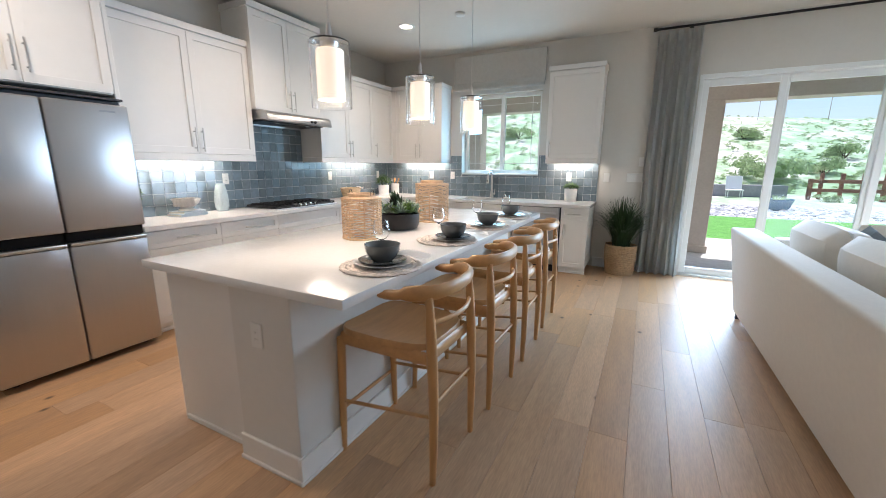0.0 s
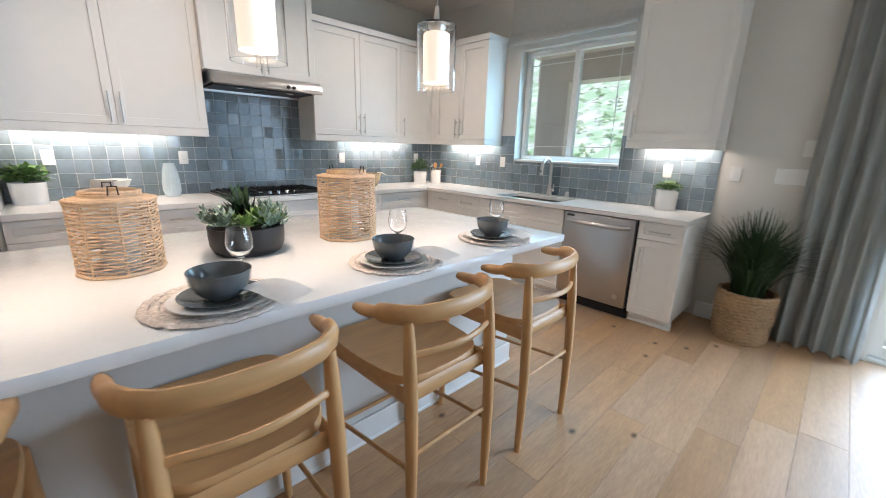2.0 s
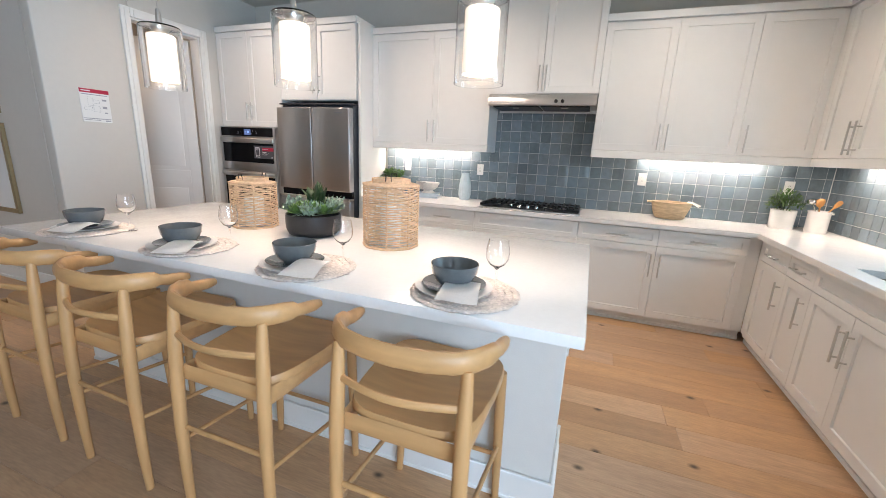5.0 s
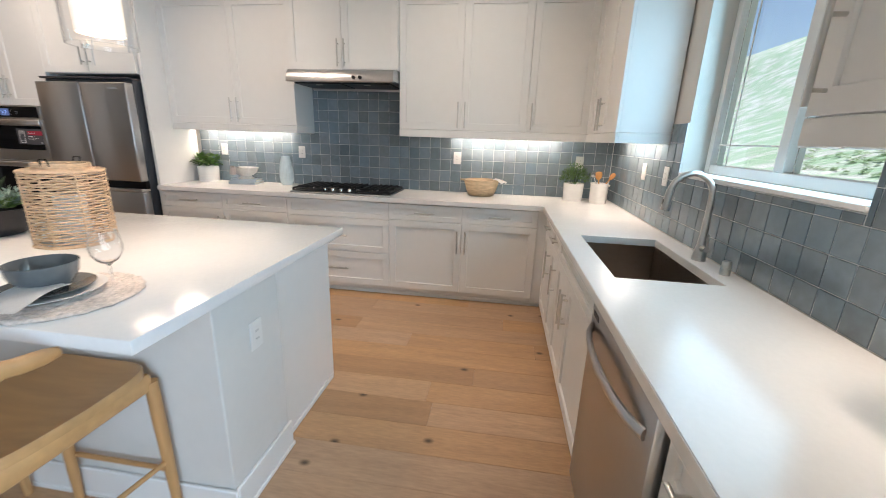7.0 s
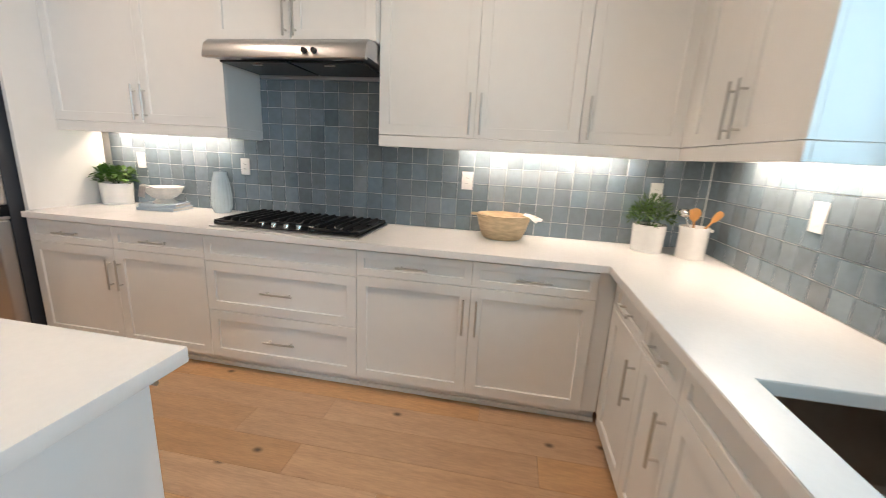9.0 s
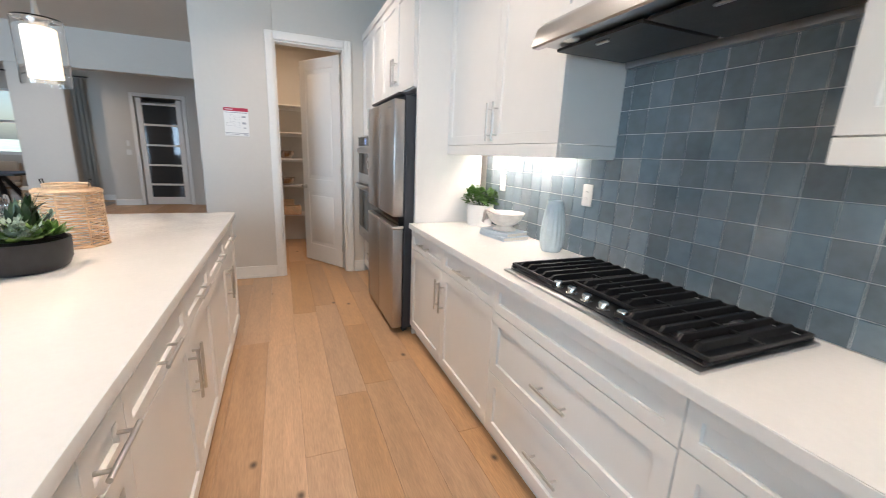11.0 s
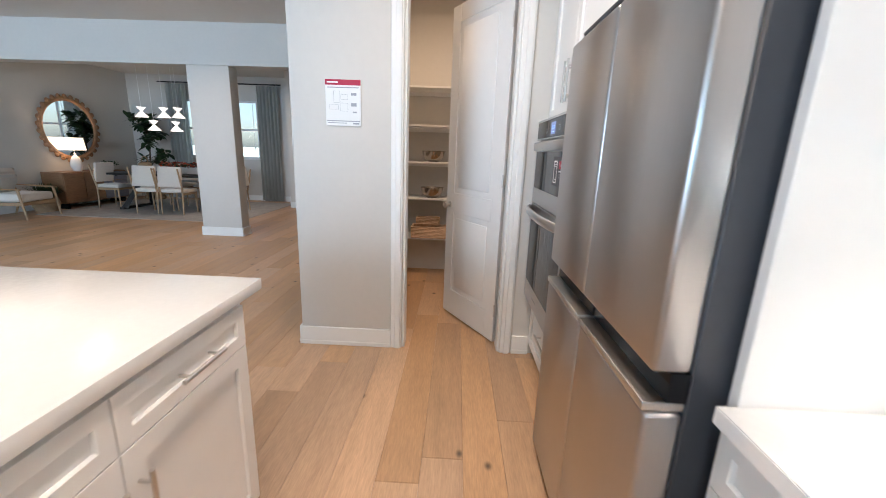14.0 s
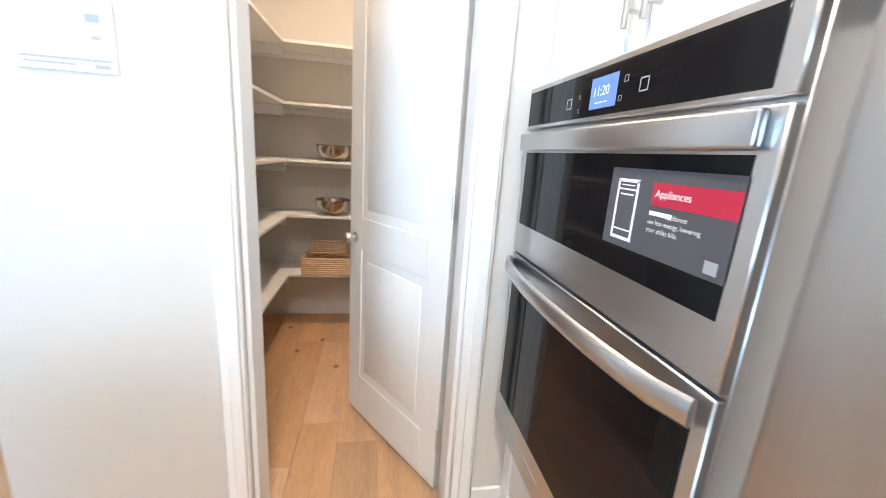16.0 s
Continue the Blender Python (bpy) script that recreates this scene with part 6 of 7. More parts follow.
mr = thing("round_mirror", pose(EW - 0.002, -6.13, 1.62, 0, -90, 0), "large round mirror in a scalloped carved wood frame", "mirror")
b = B()
lathe(b, [(0.57, 0.004), (0.575, 0.03), (0.62, 0.045), (0.655, 0.03), (0.66, 0.0)], 72)
part("frame", b, M_MIDWOOD, mr, "carved pale wood ring")
for k in range(30):
    a = 2 * pi * k / 30
    b = B()
    bmesh.ops.create_uvsphere(b, u_segments=10, v_segments=6, radius=0.052, matrix=Matrix.Translation((0.668 * cos(a), 0.668 * sin(a), 0.024)) @ Matrix.Diagonal((1, 1, 0.42, 1)))
    part("scallop", b, M_MIDWOOD, mr)
part("glass", cyl(B(), (0, 0, 0.002), (0, 0, 0.012), 0.572, seg=64), M_MIRROR, mr, "silvered mirror glass")

t = thing("cup_stack", pose(5.25, -6.45, 0.74), "white cup and saucer stacked on small books", "tableware")
part("saucers", bx(B(), -0.1, 0.1, -0.13, 0.13, 0, 0.03, 0.004), M_PAPER, t)
b = B()
lathe(b, [(0.0001, 0.031), (0.06, 0.031), (0.075, 0.05), (0.08, 0.12), (0.075, 0.12), (0.0001, 0.05)], 24)
part("cup", b, M_CERWHITE, t)
bushy(pose(5.3, -6.72, 0.74), 0.075, 0.10, 0.13, 0.10, 0.09, 0.03, 110, "dark leafy plant in a small white pot", 31, M_GREEND)

# armchair
ac = thing("armchair", pose(4.95, -4.35, 0, 0, 0, 98), "beech framed armchair with cream cushions", "armchair")
part("seat_cushion", bx(B(), -0.30, 0.30, -0.33, 0.33, 0.31, 0.45, 0.035, 3), M_SOFA, ac)
cushion(ac, "back_cushion", (0, -0.30, 0.63), (0.60, 0.5, 0.16), M_SOFA, (72, 0, 0))
cushion(ac, "lumbar_pillow", (0.05, -0.17, 0.60), (0.46, 0.34, 0.14), M_BLIND, (66, 0, 0), label="pale grey pillow")
for s in (-1, 1):
    b = B()
    sweep(b, [(s * 0.35, 0.36, 0), (s * 0.355, 0.30, 0.52)], [0.016, 0.022], 8, up=(0, 1, 0))
    part("front_leg", b, M_PALEWOOD, ac)
    b = B()
    sweep(b, [(s * 0.35, -0.42, 0), (s * 0.355, -0.30, 0.34), (s * 0.355, -0.40, 0.62)], [0.016, 0.022, 0.016], 8, up=(0, 1, 0))
    part("back_leg", b, M_PALEWOOD, ac)
    b = B()
    sweep(b, [(s * 0.36, 0.34, 0.525), (s * 0.37, 0.05, 0.535), (s * 0.36, -0.37, 0.555)], [0.028, 0.03, 0.02], 8, 0.5)
    part("armrest", b, M_PALEWOOD, ac)
    part("seat_rail", bx(B(), s * 0.335 - 0.015, s * 0.335 + 0.015, -0.36, 0.33, 0.25, 0.305, 0.004), M_PALEWOOD, ac)
part("front_rail", bx(B(), -0.32, 0.32, 0.30, 0.33, 0.25, 0.305, 0.004), M_PALEWOOD, ac)

t = thing("floor_plant", pose(5.2, -5.02, 0), "green grass plant in a round woven basket", "plant")
b = B()
for j in range(11):
    r = 0.15 + 0.05 * sin(pi * j / 11)
    sweep(b, [(r * cos(2 * pi * i / 28), r * sin(2 * pi * i / 28), 0.012 + 0.026 * j) for i in range(28)], 0.0155, 6, closed=True)
part("basket", b, M_RATTAN2, t)
part("soil", cyl(B(), (0, 0, 0.01), (0, 0, 0.25), 0.14, seg=20), M_SOIL, t)
b = B()
q = random.Random(41)
for k in range(260):
    a, e = q.uniform(0, 2 * pi), q.uniform(0.7, 1.5)
    leaf(b, (0.08 * cos(a), 0.08 * sin(a), 0.24), (cos(a) * cos(e), sin(a) * cos(e), sin(e)), q.uniform(0.3, 0.52), 0.016, 0.35)
part("grass", b, M_GREEND, t)

t = thing("indoor_tree", pose(4.75, -7.3, 0), "tall dark fiddle-leaf tree in a basket", "tree")
b = B()
for j in range(12):
    sweep(b, [((0.19 + 0.02 * sin(j)) * cos(2 * pi * i / 28), (0.19 + 0.02 * sin(j)) * sin(2 * pi * i / 28), 0.014 + 0.028 * j) for i in range(28)], 0.017, 6, closed=True)
part("basket", b, M_RATTAN2, t)
part("soil", cyl(B(), (0, 0, 0.01), (0, 0, 0.30), 0.175, seg=20), M_SOIL, t)
M_BARK = mat("grey_brown_bark", (0.10, 0.075, 0.05), 0.8, grain=0.3, scale=40)
b = B()
sweep(b, [(0, 0, 0.28), (0.02, 0.01, 0.8), (-0.02, 0, 1.3), (0, 0.02, 1.9)], [0.024, 0.02, 0.016, 0.008], 8, up=(0, 1, 0))
q = random.Random(17)
tips = []
for k in range(12):
    z = q.uniform(0.8, 1.8)
    a = q.uniform(0, 2 * pi)
    tip = (q.uniform(0.2, 0.42) * cos(a), q.uniform(0.2, 0.42) * sin(a), z + q.uniform(0.15, 0.4))
    sweep(b, [(0, 0, z), tip], [0.009, 0.004], 6, up=(0, 1, 0))
    tips.append(tip)
part("trunk", b, M_BARK, t)
b = B()
for tip in tips + [(0, 0.02, 1.9), (0.0, 0.0, 1.6)]:
    for k in range(20):
        a, e = q.uniform(0, 2 * pi), q.uniform(-0.5, 1.1)
        f = q.uniform(0.5, 1.05)
        leaf(b, (tip[0] * f, tip[1] * f, tip[2] * (0.85 + 0.15 * f) - 0.1 * q.random()), (cos(a) * cos(e), sin(a) * cos(e), sin(e)), q.uniform(0.16, 0.27), q.uniform(0.10, 0.15), 0.3)
part("crown", b, M_GREEND, t)

# dining window and its curtains
w2 = thing("window_2", pose(3.2, DY, 1.07), "wide white dining window with upper and lower sashes", "window")
w2["kind"] = "structure"
for x in (-0.95, -0.32, 0.31, 0.90):
    part("frame", bx(B(), x, x + 0.05, -0.12, -0.06, 0.0, 1.43, 0.003), M_VINYL, w2)
for z in (0.0, 0.70, 1.38):
    for x in (-0.899, -0.269, 0.361):
        part("rail", bx(B(), x, x + 0.578 if x < 0.3 else x + 0.538, -0.12, -0.06, z, z + 0.05, 0.003), M_VINYL, w2)
for x in (-0.899, -0.269, 0.361):
    for z in (0.051, 0.751):
        g = part("pane", bx(B(), x, x + (0.578 if x < 0.3 else 0.538), -0.09, -0.084, z, z + 0.628), M_PANE, w2)
        g.visible_shadow = False
        part("grille", bx(B(), x + 0.09, x + 0.10, -0.083, -0.078, z, z + 0.628), M_VINYL, w2)
part("sill", bx(B(), -0.97, 0.97, -0.058, 0.02, -0.02, -0.001, 0.004), M_TRIM, w2)
for x, lab in ((4.2, "floor-length grey curtain beside the dining window"), (1.9, "floor-length grey curtain by the hall side of the window")):
    t = thing("curtain", pose(x, DY + 0.13, 0), lab, "curtain")
    part("panel", drape(-0.26, 0.26, 0.02, 2.83, 6, 0.04, 0.05), M_CURT, t)
t = thing("curtain_rod", pose(3.05, DY + 0.13, 2.87), "black iron curtain rod over the dining window", "curtain rod")
part("rod", cyl(B(), (-1.5, 0, 0), (1.6, 0, 0), 0.015, seg=12), M_ROD, t)
for x in (-1.3, 1.4):
    part("bracket", cyl(B(), (x, 0, 0), (x, -0.129, 0), 0.01, seg=8), M_ROD, t)

# hall end with a glazed door
b = B()
bx(b, -1.98, -0.45, -7.84, -6.8, -0.1, H - 0.001)
bx(b, 0.47, 1.05, -7.84, -6.8, -0.1, H - 0.001)
bx(b, -0.45, 0.47, -7.84, -6.8, 2.45, H - 0.001)
struct("wall_hall", b, M_WALL, "beige painted hall wall with a glazed door", "wall")
baseboard(0.56, 1.066, -6.799, -6.783)
baseboard(1.051, 1.067, -7.83, -6.8)
gd = thing("glazed_door", pose(0.01, -6.80, 0), "white glazed hall door with five panes", "door")
for x0, x1, z0, z1 in ((-0.54, -0.46, 0, 2.53), (0.46, 0.54, 0, 2.53), (-0.459, 0.459, 2.45, 2.53)):
    part("casing", bx(B(), x0, x1, 0.001, 0.02, z0, z1, 0.004), M_TRIM, gd)
for x0, x1 in ((-0.44, -0.33), (0.33, 0.44)):
    part("stile", bx(B(), x0, x1, -0.06, -0.02, 0.01, 2.43, 0.003), M_TRIM, gd)
for k in range(6):
    z = 0.01 + k * 0.455
    part("rail", bx(B(), -0.329, 0.329, -0.06, -0.02, z, z + (0.18 if k == 0 else 0.045), 0.003), M_TRIM, gd)
M_DIMGLASS = mat("dark_door_glass", (0.04, 0.045, 0.05), 0.05)
part("pane", bx(B(), -0.329, 0.329, -0.045, -0.04, 0.18, 2.30), M_DIMGLASS, gd, "dark glass panes")
plate(pose(0.68, -6.7985, 1.22, 0, 0, 180), 0.1, "switch", "white plastic switch plate on the hall wall")
plate(pose(0.68, -6.7985, 1.42, 0, 0, 180), 0.06, "switch", "small white plastic thermostat on the hall wall")

# pantry ceiling lamp
t = thing("downlight", pose(-2.75, -1.1, H), "lit recessed round ceiling downlight with white trim", "downlight")
b = B()
lathe(b, [(0.073, -0.004), (0.076, -0.008), (0.098, -0.006), (0.103, -0.0005)], 32)
part("trim_ring", b, M_DLRIM, t)
part("lens", cyl(B(), (0, 0, -0.005), (0, 0, -0.002), 0.074, seg=32), M_BULB, t, "glowing lens")
lamp("downlight_beam", "AREA", 11, (1.0, 0.72, 0.46), look((-2.75, -1.1, H - 0.012), (-2.75, -1.1, 0)), (0.11, 0.11), 160)

# -- outside --
M_CONC = mat("patio_concrete", (0.66, 0.64, 0.61), 0.85, grain=0.12, scale=12, bump=0.002, bump_scale=60)
M_STUCCO = mat("beige_stucco", (0.58, 0.49, 0.43), 0.9, grain=0.08, scale=30, bump=0.004, bump_scale=120)
M_LAWN = mat("bright_turf", (0.13, 0.38, 0.07), 0.9, grain=0.35, scale=60, bump=0.02, bump_scale=90)
M_EARTH = mat("sandy_hill_earth", (0.66, 0.63, 0.57), 0.95, grain=0.25, scale=2.2, bump=0.1, bump_scale=3)
# patches of new grass over the sand
nt = M_EARTH.node_tree
pn_co = nt.nodes.new("ShaderNodeTexCoord")
pn_map = nt.nodes.new("ShaderNodeMapping")
pn_map.inputs["Scale"].default_value = (1.0, 0.35, 1.0)
pn_noise = nt.nodes.new("ShaderNodeTexNoise")
pn_noise.inputs["Scale"].default_value, pn_noise.inputs["Detail"].default_value = 0.55, 7
pn_noise.inputs["Roughness"].default_value = 0.62
pn_rg = nt.nodes.new("ShaderNodeMapRange")
pn_rg.inputs["From Min"].default_value, pn_rg.inputs["From Max"].default_value = 0.42, 0.56
pn_mix = nt.nodes.new("ShaderNodeMix")
pn_mix.data_type = "RGBA"
nt.links.new(pn_co.outputs["Object"], pn_map.inputs["Vector"])
nt.links.new(pn_map.outputs["Vector"], pn_noise.inputs["Vector"])
nt.links.new(pn_noise.outputs["Fac"], pn_rg.inputs["Value"])
nt.links.new(pn_rg.outputs[0], pn_mix.inputs[0])
base_in = nt.nodes["Principled BSDF"].inputs["Base Color"]
nt.links.new(base_in.links[0].from_socket, pn_mix.inputs[6])
pn_mix.inputs[7].default_value = (0.36, 0.50, 0.31, 1)
nt.links.new(pn_mix.outputs[2], base_in)
M_STONE = mat("pale_river_stone", (0.45, 0.46, 0.48), 0.7, grain=0.2, scale=10, vary=0.45, island=True)
M_SHRUB = mat("dry_green_shrub", (0.34, 0.43, 0.25), 0.8, grain=0.3, scale=6, vary=0.4, island=True)

# thin leaves let light through
nt = M_SHRUB.node_tree
tr_node = nt.nodes.new("ShaderNodeBsdfTranslucent")
tr_node.inputs["Color"].default_value = (0.46, 0.58, 0.32, 1)
mx = nt.nodes.new("ShaderNodeMixShader")
mx.inputs[0].default_value = 0.55
nt.links.new(nt.nodes["Principled BSDF"].outputs[0], mx.inputs[1])
nt.links.new(tr_node.outputs[0], mx.inputs[2])
nt.links.new(mx.outputs[0], nt.nodes["Material Output"].inputs["Surface"])
M_BLUEPOT = mat("blue_glazed_pot", (0.05, 0.14, 0.24), 0.2, grain=0.15)
M_LOWWALL = mat("grey_block_wall", (0.34, 0.33, 0.36), 0.85, grain=0.15, scale=10)
M_FENCE = mat("rust_brown_timber", (0.30, 0.15, 0.10), 0.7, grain=0.25, scale=12)

# one ground sheet, rising to the hill
b = B()
ys = [6.1, 8.0, 12, 16, 22, 27, 28, 29.5, 32, 37, 44, 52, 61, 70, 80, 100, 160, 400, 900]
xs2 = [-900, -300, -120, -80, -60, -45, -32, -24, -16, -10, -5, 0, 5, 10, 16, 24, 32, 42, 54, 68, 85, 110, 160, 320, 900]


def ground_z(x, y):
    if y < 27:
        return -0.14
    f = y - 27
    west = min(0, max(-110, x))
    rise = 0.187 + 0.11 * max(0.0, min(1.0, (-x - 4) / 14)) + (1.24e-5 * west * west - 0.0011 * max(-110, min(60, x))) * min(1, f / 40)
    z = -0.14 + (rise * f if y < 80 else rise * 53 + 0.002 * (y - 80))
    return z + 0.5 * noise.noise((x * 0.09, y * 0.09, 0)) * min(1, f / 10)


rows = [[b.verts.new((x, y, ground_z(x, y))) for x in xs2] for y in ys]
for r0, r1 in zip(rows, rows[1:]):
    for i in range(len(xs2) - 1):
        b.faces.new((r0[i], r0[i + 1], r1[i + 1], r1[i]))
struct("ground", b, M_EARTH, "dry sandy ground rising to a hillside", "ground")
b = B()
bx(b, -900, 900, -900, DY - 0.21, -0.3, -0.15)
struct("ground_front", b, M_EARTH, "dry sandy ground before the house", "ground")
struct("patio", bx(B(), -5, 9, 6.102, 9.6, -0.2, -0.03, 0.01), M_CONC, "pale concrete patio slab", "patio")
struct("lawn", bx(B(), -6, 12, 9.601, 14.1, -0.2, -0.035, 0.02), M_LAWN, "strip of bright green turf", "lawn")
b = B()
bx(b, -3.62, 10, 6.1005, 8.2, 2.78, 3.1)
bx(b, -3.62, 10, 7.85, 8.2, 2.42, 2.7795)
struct("patio_roof", b, M_STUCCO, "beige stucco patio roof with a deep beam", "roof")
for x, r in ((0.87, 0.17), (-3.33, 0.27), (5.79, 0.17)):
    t = thing("patio_column", pose(x, 8.0, -0.03), "square beige stucco patio column with a plinth", "column")
    part("shaft", bx(B(), -r, r, -0.17, 0.17, 0.0, 2.449, 0.01), M_STUCCO, t)
    part("plinth", bx(B(), -r - 0.03, r + 0.03, -0.20, 0.20, 0.0, 0.12, 0.01), M_STUCCO, t)
struct("house_roof", bx(B(), WX - 0.5, EAST + 0.5, DY - 0.6, 6.0995, 3.27, 3.6), M_STUCCO, "flat mass of the house roof", "roof")
# river stones
verts, faces = [], []
q = random.Random(77)
ico = bmesh.new()
bmesh.ops.create_icosphere(ico, subdivisions=1, radius=1)
iv = [v.co.copy() for v in ico.verts]
fi = [[v.index for v in f.verts] for f in ico.faces]
ico.free()
for k in range(4600):
    x, y = q.uniform(-4, 13), q.uniform(14.2, 19.0)
    s = q.uniform(0.04, 0.13)
    sx, sy, sz = s * q.uniform(0.8, 1.3), s * q.uniform(0.8, 1.3), s * 0.6
    n = len(verts)
    verts += [(x + v.x * sx, y + v.y * sy, -0.13 + 0.3 * sz + v.z * sz) for v in iv]
    faces += [[n + i for i in f] for f in fi]
me = bpy.data.meshes.new("river_stones")
me.from_pydata(verts, [], faces)
me.materials.append(M_STONE)
tagged(new("river_stones", me), "bed of pale grey river stones beyond the turf", "stones", kind="stuff")
# low wall, pots, seat, fence
solid("garden_wall", bx(B(), -7, 6.4, -0.15, 0.15, 0, 0.62, 0.02), M_LOWWALL, pose(0, 25.6, -0.14), "low grey block garden wall", "garden wall")
for x, y, r in ((4.25, 17.9, 0.5), (8.0, 17.4, 0.45)):
    t = thing("garden_pot", pose(x, y, -0.13), "wide blue glazed garden bowl with a plant", "planter")
    b = B()
    lathe(b, [(0.0001, 0), (r * 0.55, 0), (r * 0.8, 0.12), (r, 0.42), (r * 0.93, 0.42), (r * 0.7, 0.3), (0.0001, 0.3)], 28)
    part("bowl", b, M_BLUEPOT, t)
    b = B()
    for k in range(40):
        a, e = q.uniform(0, 2 * pi), q.uniform(0.3, 1.4)
        leaf(b, (0.2 * cos(a), 0.2 * sin(a), 0.3), (cos(a) * cos(e), sin(a) * cos(e), sin(e)), 0.4, 0.06, 0.3)
    part("foliage", b, M_SHRUB, t)
t = thing("garden_chair", pose(4.1, 24.7, -0.13), "white sling garden chair by the low wall", "chair")
b = B()
bx(b, -0.35, 0.35, -0.35, 0.35, 0.35, 0.40, 0.02)
part("seat", b, M_VINYL, t)
ob = part("back", bx(B(), -0.35, 0.35, -0.025, 0.025, 0, 0.7, 0.02), M_VINYL, t)
ob.matrix_basis = pose(0, 0.33, 0.4, -18, 0, 0)
for sx in (-0.3, 0.3):
    for sy in (-0.3, 0.3):
        part("leg", cyl(B(), (sx, sy, 0), (sx, sy, 0.35), 0.02, seg=8), M_VINYL, t)
fn = thing("garden_fence", pose(7.6, 25.0, -0.14), "rust-brown timber post and rail fence", "fence")
for k in range(8):
    part("post", bx(B(), k * 0.75 - 0.07, k * 0.75 + 0.07, 0.4, 0.54, 0, 1.25, 0.01), M_FENCE, fn)
for z in (0.38, 0.80):
    part("rail", bx(B(), -0.6, 5.6, -0.05, 0.05, z, z + 0.16, 0.01), M_FENCE, fn)
for k in range(3):
    part("post", bx(B(), k * 2.6 - 0.6, k * 2.6 - 0.44, -0.09, 0.09, 0, 1.0, 0.01), M_FENCE, fn)


# hillside shrubs
def clump(b, c, r, n, q2):
    for k in range(n):
        a, e = q2.uniform(0, 2 * pi), q2.uniform(0.0, 1.45)
        rr = r * q2.uniform(0.45, 1.0)
        w = Vector((cos(a) * cos(e), sin(a) * cos(e), sin(e) * 0.8))
        p = Vector(c) + w * rr
        s = r * q2.uniform(0.045, 0.11)
        u = w.cross(Vector((0, 0, 1))).normalized() if abs(w.z) < 0.95 else Vector((1, 0, 0))
        v = w.cross(u)
        o1, o2 = q2.uniform(-0.6, 0.6), q2.uniform(-0.6, 0.6)
        b.faces.new([b.verts.new(p + s * d) for d in (u + w * o1, v + w * o2, -u - w * o1 * 0.4, -v - w * o2 * 0.5)])


q = random.Random(99)
for x, y, r in ((6.8, 31, 1.9), (8.4, 50, 1.5), (9.9, 33, 1.1), (12.6, 39, 1.2), (12.8, 31, 1.1), (-8, 36, 1.4), (-13, 44, 1.6), (16.5, 36, 1.1), (7.4, 23.6, 0.45), (8.5, 23.4, 0.5), (9.7, 23.7, 0.45), (10.9, 23.5, 0.5)):
    b = B()
    for k in range(7):
        clump(b, (q.uniform(-r, r) * 0.7, q.uniform(-r, r) * 0.7, q.uniform(0, 0.5) * r), r * q.uniform(0.4, 0.7), 330, q)
    t = thing("desert_shrub", pose(x, y, ground_z(x, y) - 0.05), "rounded dusty green desert shrub on the hillside", "shrub", "hillside shrubs")
    part("foliage", b, M_SHRUB, t)
    b = B()
    for k in range(6):
        a = q.uniform(0, 2 * pi)
        sweep(b, [(0, 0, -0.05), (0.5 * r * cos(a), 0.5 * r * sin(a), 0.6 * r)], [0.05, 0.015], 5, up=(0, 1, 0))
    part("stems", b, M_BARK, t)
verts, faces = [], []
for k in range(3600):
    y = 27.5 + 53 * q.random() ** 1.2
    x = q.uniform(-1.3, 0.95) * y
    r = q.uniform(0.12, 0.42)
    g = ground_z(x, y)
    for j in range(26):
        a, e = q.uniform(0, 2 * pi), q.uniform(0, 1.45)
        w = Vector((cos(a) * cos(e), sin(a) * cos(e), sin(e) * 0.75)) * r * q.uniform(0.5, 1)
        s = r * q.uniform(0.12, 0.30)
        p = Vector((x, y, g)) + w
        n = len(verts)
        tl = q.uniform(-0.7, 0.2)
        for dx, dy in ((-1, -0.5), (0.3, -1), (1, 0.5), (-0.3, 1)):
            verts.append((p.x + s * dx, p.y + s * dy, p.z - tl * s * dy + s * q.uniform(-0.3, 0.3)))
        faces.append((n, n + 1, n + 2, n + 3))
me = bpy.data.meshes.new("hillside_scrub")
me.from_pydata(verts, [], faces)
me.materials.append(M_SHRUB)
tagged(new("hillside_scrub", me), "scattered low dusty green scrub over the hillside", "scrub", kind="stuff")
wf = thing("ridge_fence", pose(8, 76, ground_z(8, 76)), "thin dark wire fence along the ridge", "fence")
for k in range(14):
    x = -50 + k * 8
    part("post", cyl(B(), (x - 8, 0, -1.2 + 0.02 * (x - 8)), (x - 8, 0, 2.4 + 0.02 * (x - 8)), 0.035, seg=6), M_LOWWALL, wf)
part("wire", cyl(B(), (-60, 0, 2.3 - 1.2), (52, 0, 2.3 + 1.1), 0.015, seg=5), M_LOWWALL, wf)


# -- floor planks, laid along y --
def plank_mesh(length, material):
    return finish(bx(B(), -0.0947, 0.0947, -length / 2, length / 2, -0.012, 0, 0.0008), "plank", material)


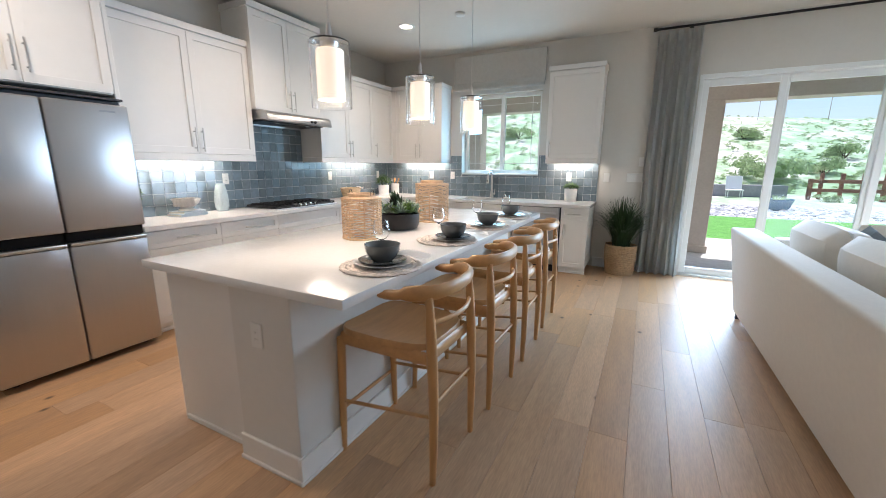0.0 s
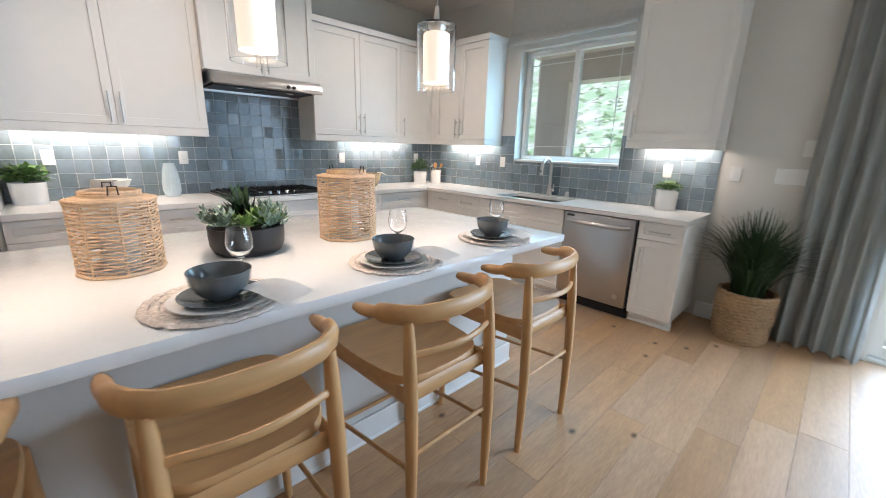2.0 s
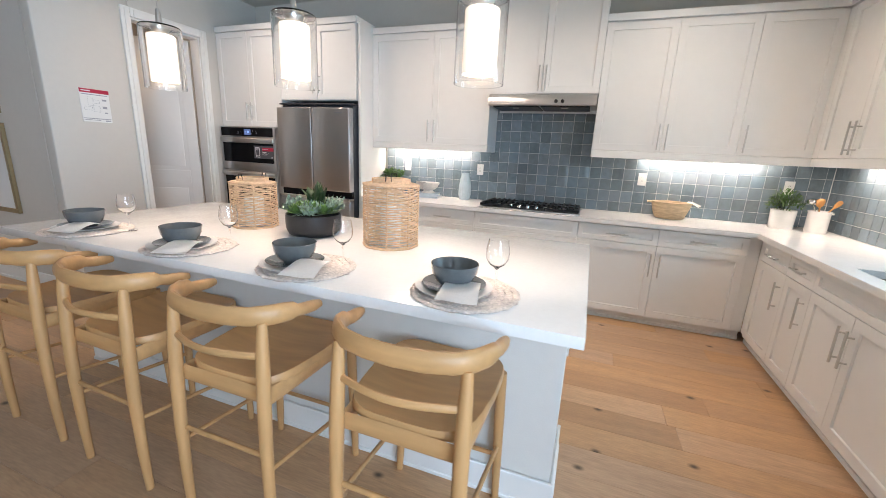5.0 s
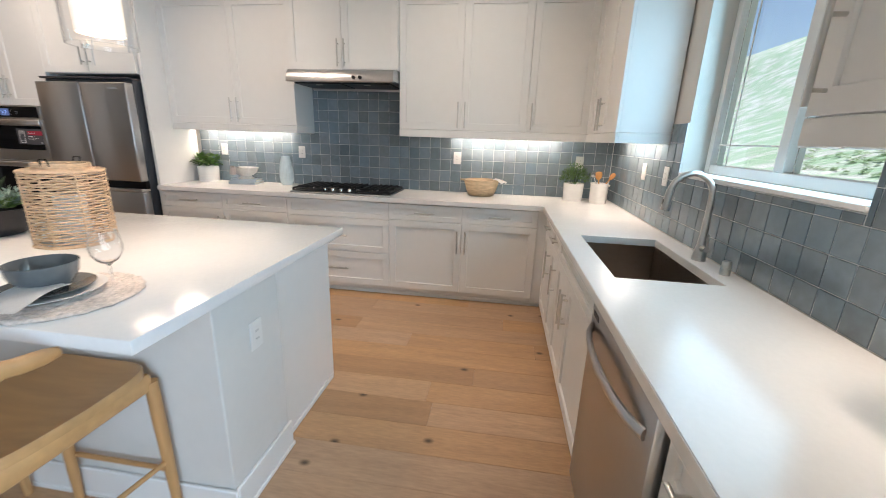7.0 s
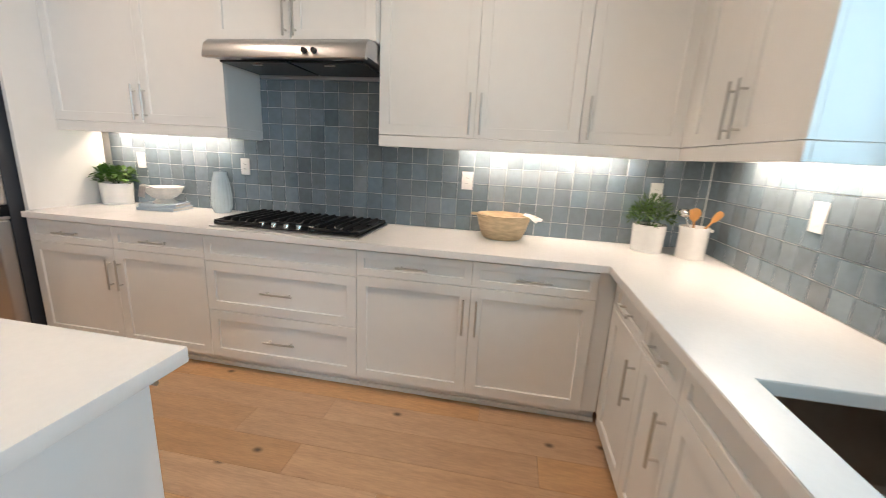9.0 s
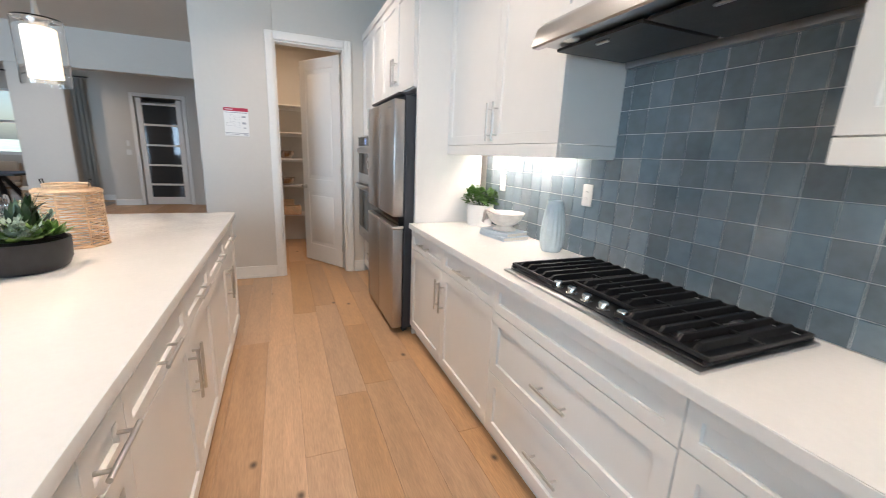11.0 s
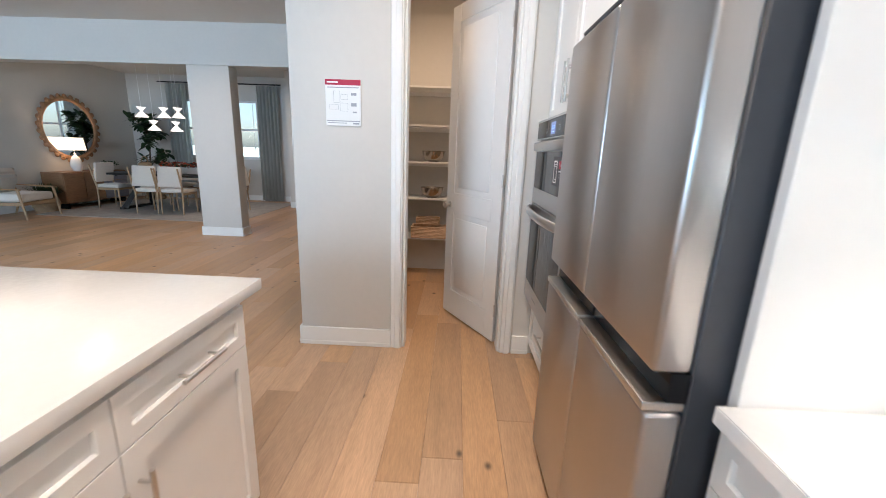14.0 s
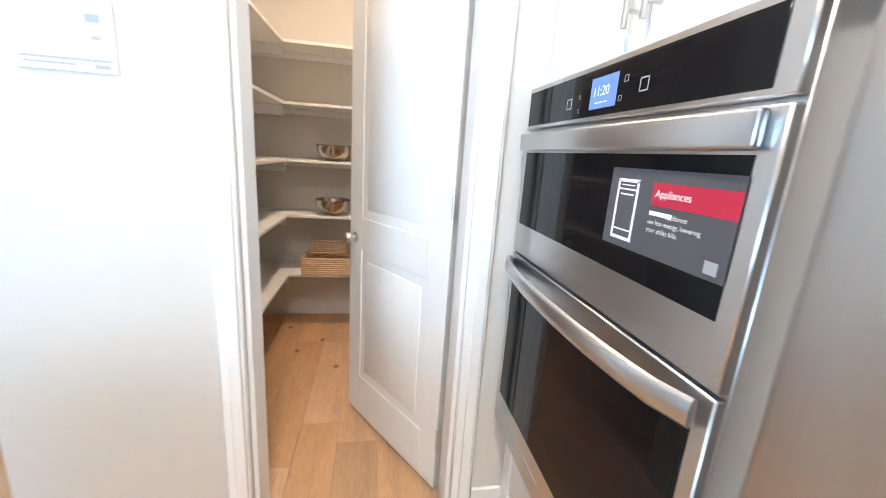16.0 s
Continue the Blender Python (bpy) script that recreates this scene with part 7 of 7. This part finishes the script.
lengths = [0.6, 0.9, 1.2, 1.5, 1.8, 2.1]
plank_meshes = {}
rest = []
pr = random.Random(21)
x = WX + 0.05
count = 0
while x < EAST:
    y = DY + pr.uniform(-1.5, 0)
    while y < WY + 0.1:
        ln = pr.choice(lengths[1:] + lengths[3:])
        cy = y + ln / 2
        if -3.55 < x < 1.35 and -0.6 < cy < 6.2 and count < 298 and cy + ln / 2 < WY + 0.2:
            if ln not in plank_meshes:
                plank_meshes[ln] = plank_mesh(ln - 0.0010, M_FLOOR)
            ob = new("plank", plank_meshes[ln])
            ob.parent, ob.location = floor_ob, (x, cy, 0)
            count += 1
        elif cy - ln / 2 < WY + 0.1:
            low, high = max(y, DY - 0.15), min(y + ln, WY + 0.15)
            rest.append((x, (low + high) / 2, high - low))
        y += ln
    x += 0.1904
verts, faces = [], []
for x, cy, ln in rest:
    n = len(verts)
    h = ln / 2 - 0.0005
    for dz, e in ((-0.012, 0), (-0.001, 0), (0, 0.0008)):
        verts += [(x + sx * (0.0947 - e), cy + sy * (h - e), dz) for sx, sy in ((-1, -1), (1, -1), (1, 1), (-1, 1))]
    for r in (0, 4):
        for k in range(4):
            faces.append((n + r + k, n + r + (k + 1) % 4, n + r + 4 + (k + 1) % 4, n + r + 4 + k))
    faces.append((n + 8, n + 9, n + 10, n + 11))
me = bpy.data.meshes.new("planks")
me.from_pydata(verts, [], faces)
me.materials.append(M_FLOOR2)
ob = tagged(new("planks", me), kind="stuff")
ob.parent = floor_ob

# -- backsplash tiles --
tr = random.Random(5)
tile_cache = {}


def tile_mesh(w, h, variant):
    key = (round(w, 3), round(h, 3), variant)
    if key not in tile_cache:
        q = random.Random(variant * 17 + 3)
        b = bx(B(), -w / 2, w / 2, -0.008, 0, -h / 2, h / 2)
        front = [v for v in b.verts if v.co.y < -0.004]
        bmesh.ops.bevel(b, geom=[e for e in b.edges if all(v in front for v in e.verts)], offset=0.0013, segments=2, affect="EDGES")
        for v in b.verts:
            v.co.x += q.uniform(-0.0007, 0.0007)
            v.co.z += q.uniform(-0.0004, 0.0004)
            if v.co.y < -0.004:
                v.co.y += 0.010 * (v.co.x * q.uniform(-1, 1) + v.co.z * q.uniform(-1, 1)) * 1.6
        tile_cache[key] = finish(b, "tile", M_TILE)
    return tile_cache[key]


PC, PR = 0.1036, 0.1072


def tile_wall(parent, along, rows, place, turn):
    """Lay tiles over cells; along: (start, end); rows: list of (z0, z1, [(a, b)] free stretches)."""
    for z0, z1, stretches in rows:
        for s0, s1 in stretches:
            k = int((s0 - along[0]) / PC + 1e-6)
            while True:
                a, c = max(s0, along[0] + k * PC), min(s1, along[0] + (k + 1) * PC)
                k += 1
                if a >= s1 - 0.004:
                    break
                if c - a < 0.012:
                    continue
                ob = new("tile", tile_mesh(c - a - 0.0028, z1 - z0 - 0.0026, tr.randrange(7) if c - a > PC - 0.002 and z1 - z0 > PR - 0.002 else 9))
                ob.parent = parent
                ob.matrix_basis = place((a + c) / 2, (z0 + z1) / 2) @ pose(0, 0, 0, tr.uniform(-0.35, 0.35), 0, turn + tr.uniform(-0.35, 0.35))


zs = [0.916, 1.013, 1.120, 1.227, 1.334, 1.4415, 1.549, 1.656, 1.763, 1.870, 1.975]
rr = []
for z0, z1 in zip(zs, zs[1:]):
    rr.append((z0, min(z1, 1.495), [(1.692, 5.885)]) if z0 < 1.44 else (z0, z1, [(2.986, 3.957)]))
tile_wall(wall_range, (1.692, 5.885), rr, lambda s, z: pose(WX + 0.003, s, z), 90)
part("grout", bx(B(), WX + 0.0004, WX + 0.0088, 1.692, 5.893, 0.9155, 1.497), M_GROUT, wall_range, "pale grout")
part("grout", bx(B(), WX + 0.0004, WX + 0.0088, 2.986, 3.958, 1.4975, 1.98), M_GROUT, wall_range, "pale grout")
rr = []
for z0, z1 in zip(zs[:6], zs[1:7]):
    z1 = min(z1, 1.495)
    rr.append((z0, z1, [(-4.04, -0.545)]) if z1 <= 1.24 else (z0, z1, [(-4.04, WIN[0] - 0.002), (WIN[1] + 0.002, -0.545)] if z1 < 1.45 else [(-4.04, -2.797), (-1.203, -0.545)]))
rr.append((1.227, WIN[2] - 0.003, [(WIN[0], WIN[1])]))
rr.append((1.4415, 1.549, [(-2.793, WIN[0] - 0.002), (WIN[1] + 0.002, -1.207)]))
tile_wall(wall_window, (-4.04, -0.545), rr, lambda s, z: pose(s, WY - 0.003, z), 0)
for x0, x1, z0, z1 in ((-4.04, -0.545, 0.9155, WIN[2] - 0.001), (-4.04, WIN[0] - 0.001, WIN[2], 1.497), (WIN[1] + 0.001, -0.545, WIN[2], 1.497), (-2.793, WIN[0] - 0.001, 1.4975, 1.55), (WIN[1] + 0.001, -1.207, 1.4975, 1.55)):
    part("grout", bx(B(), x0, x1, WY - 0.0088, WY - 0.0004, z0, z1), M_GROUT, wall_window, "pale grout")
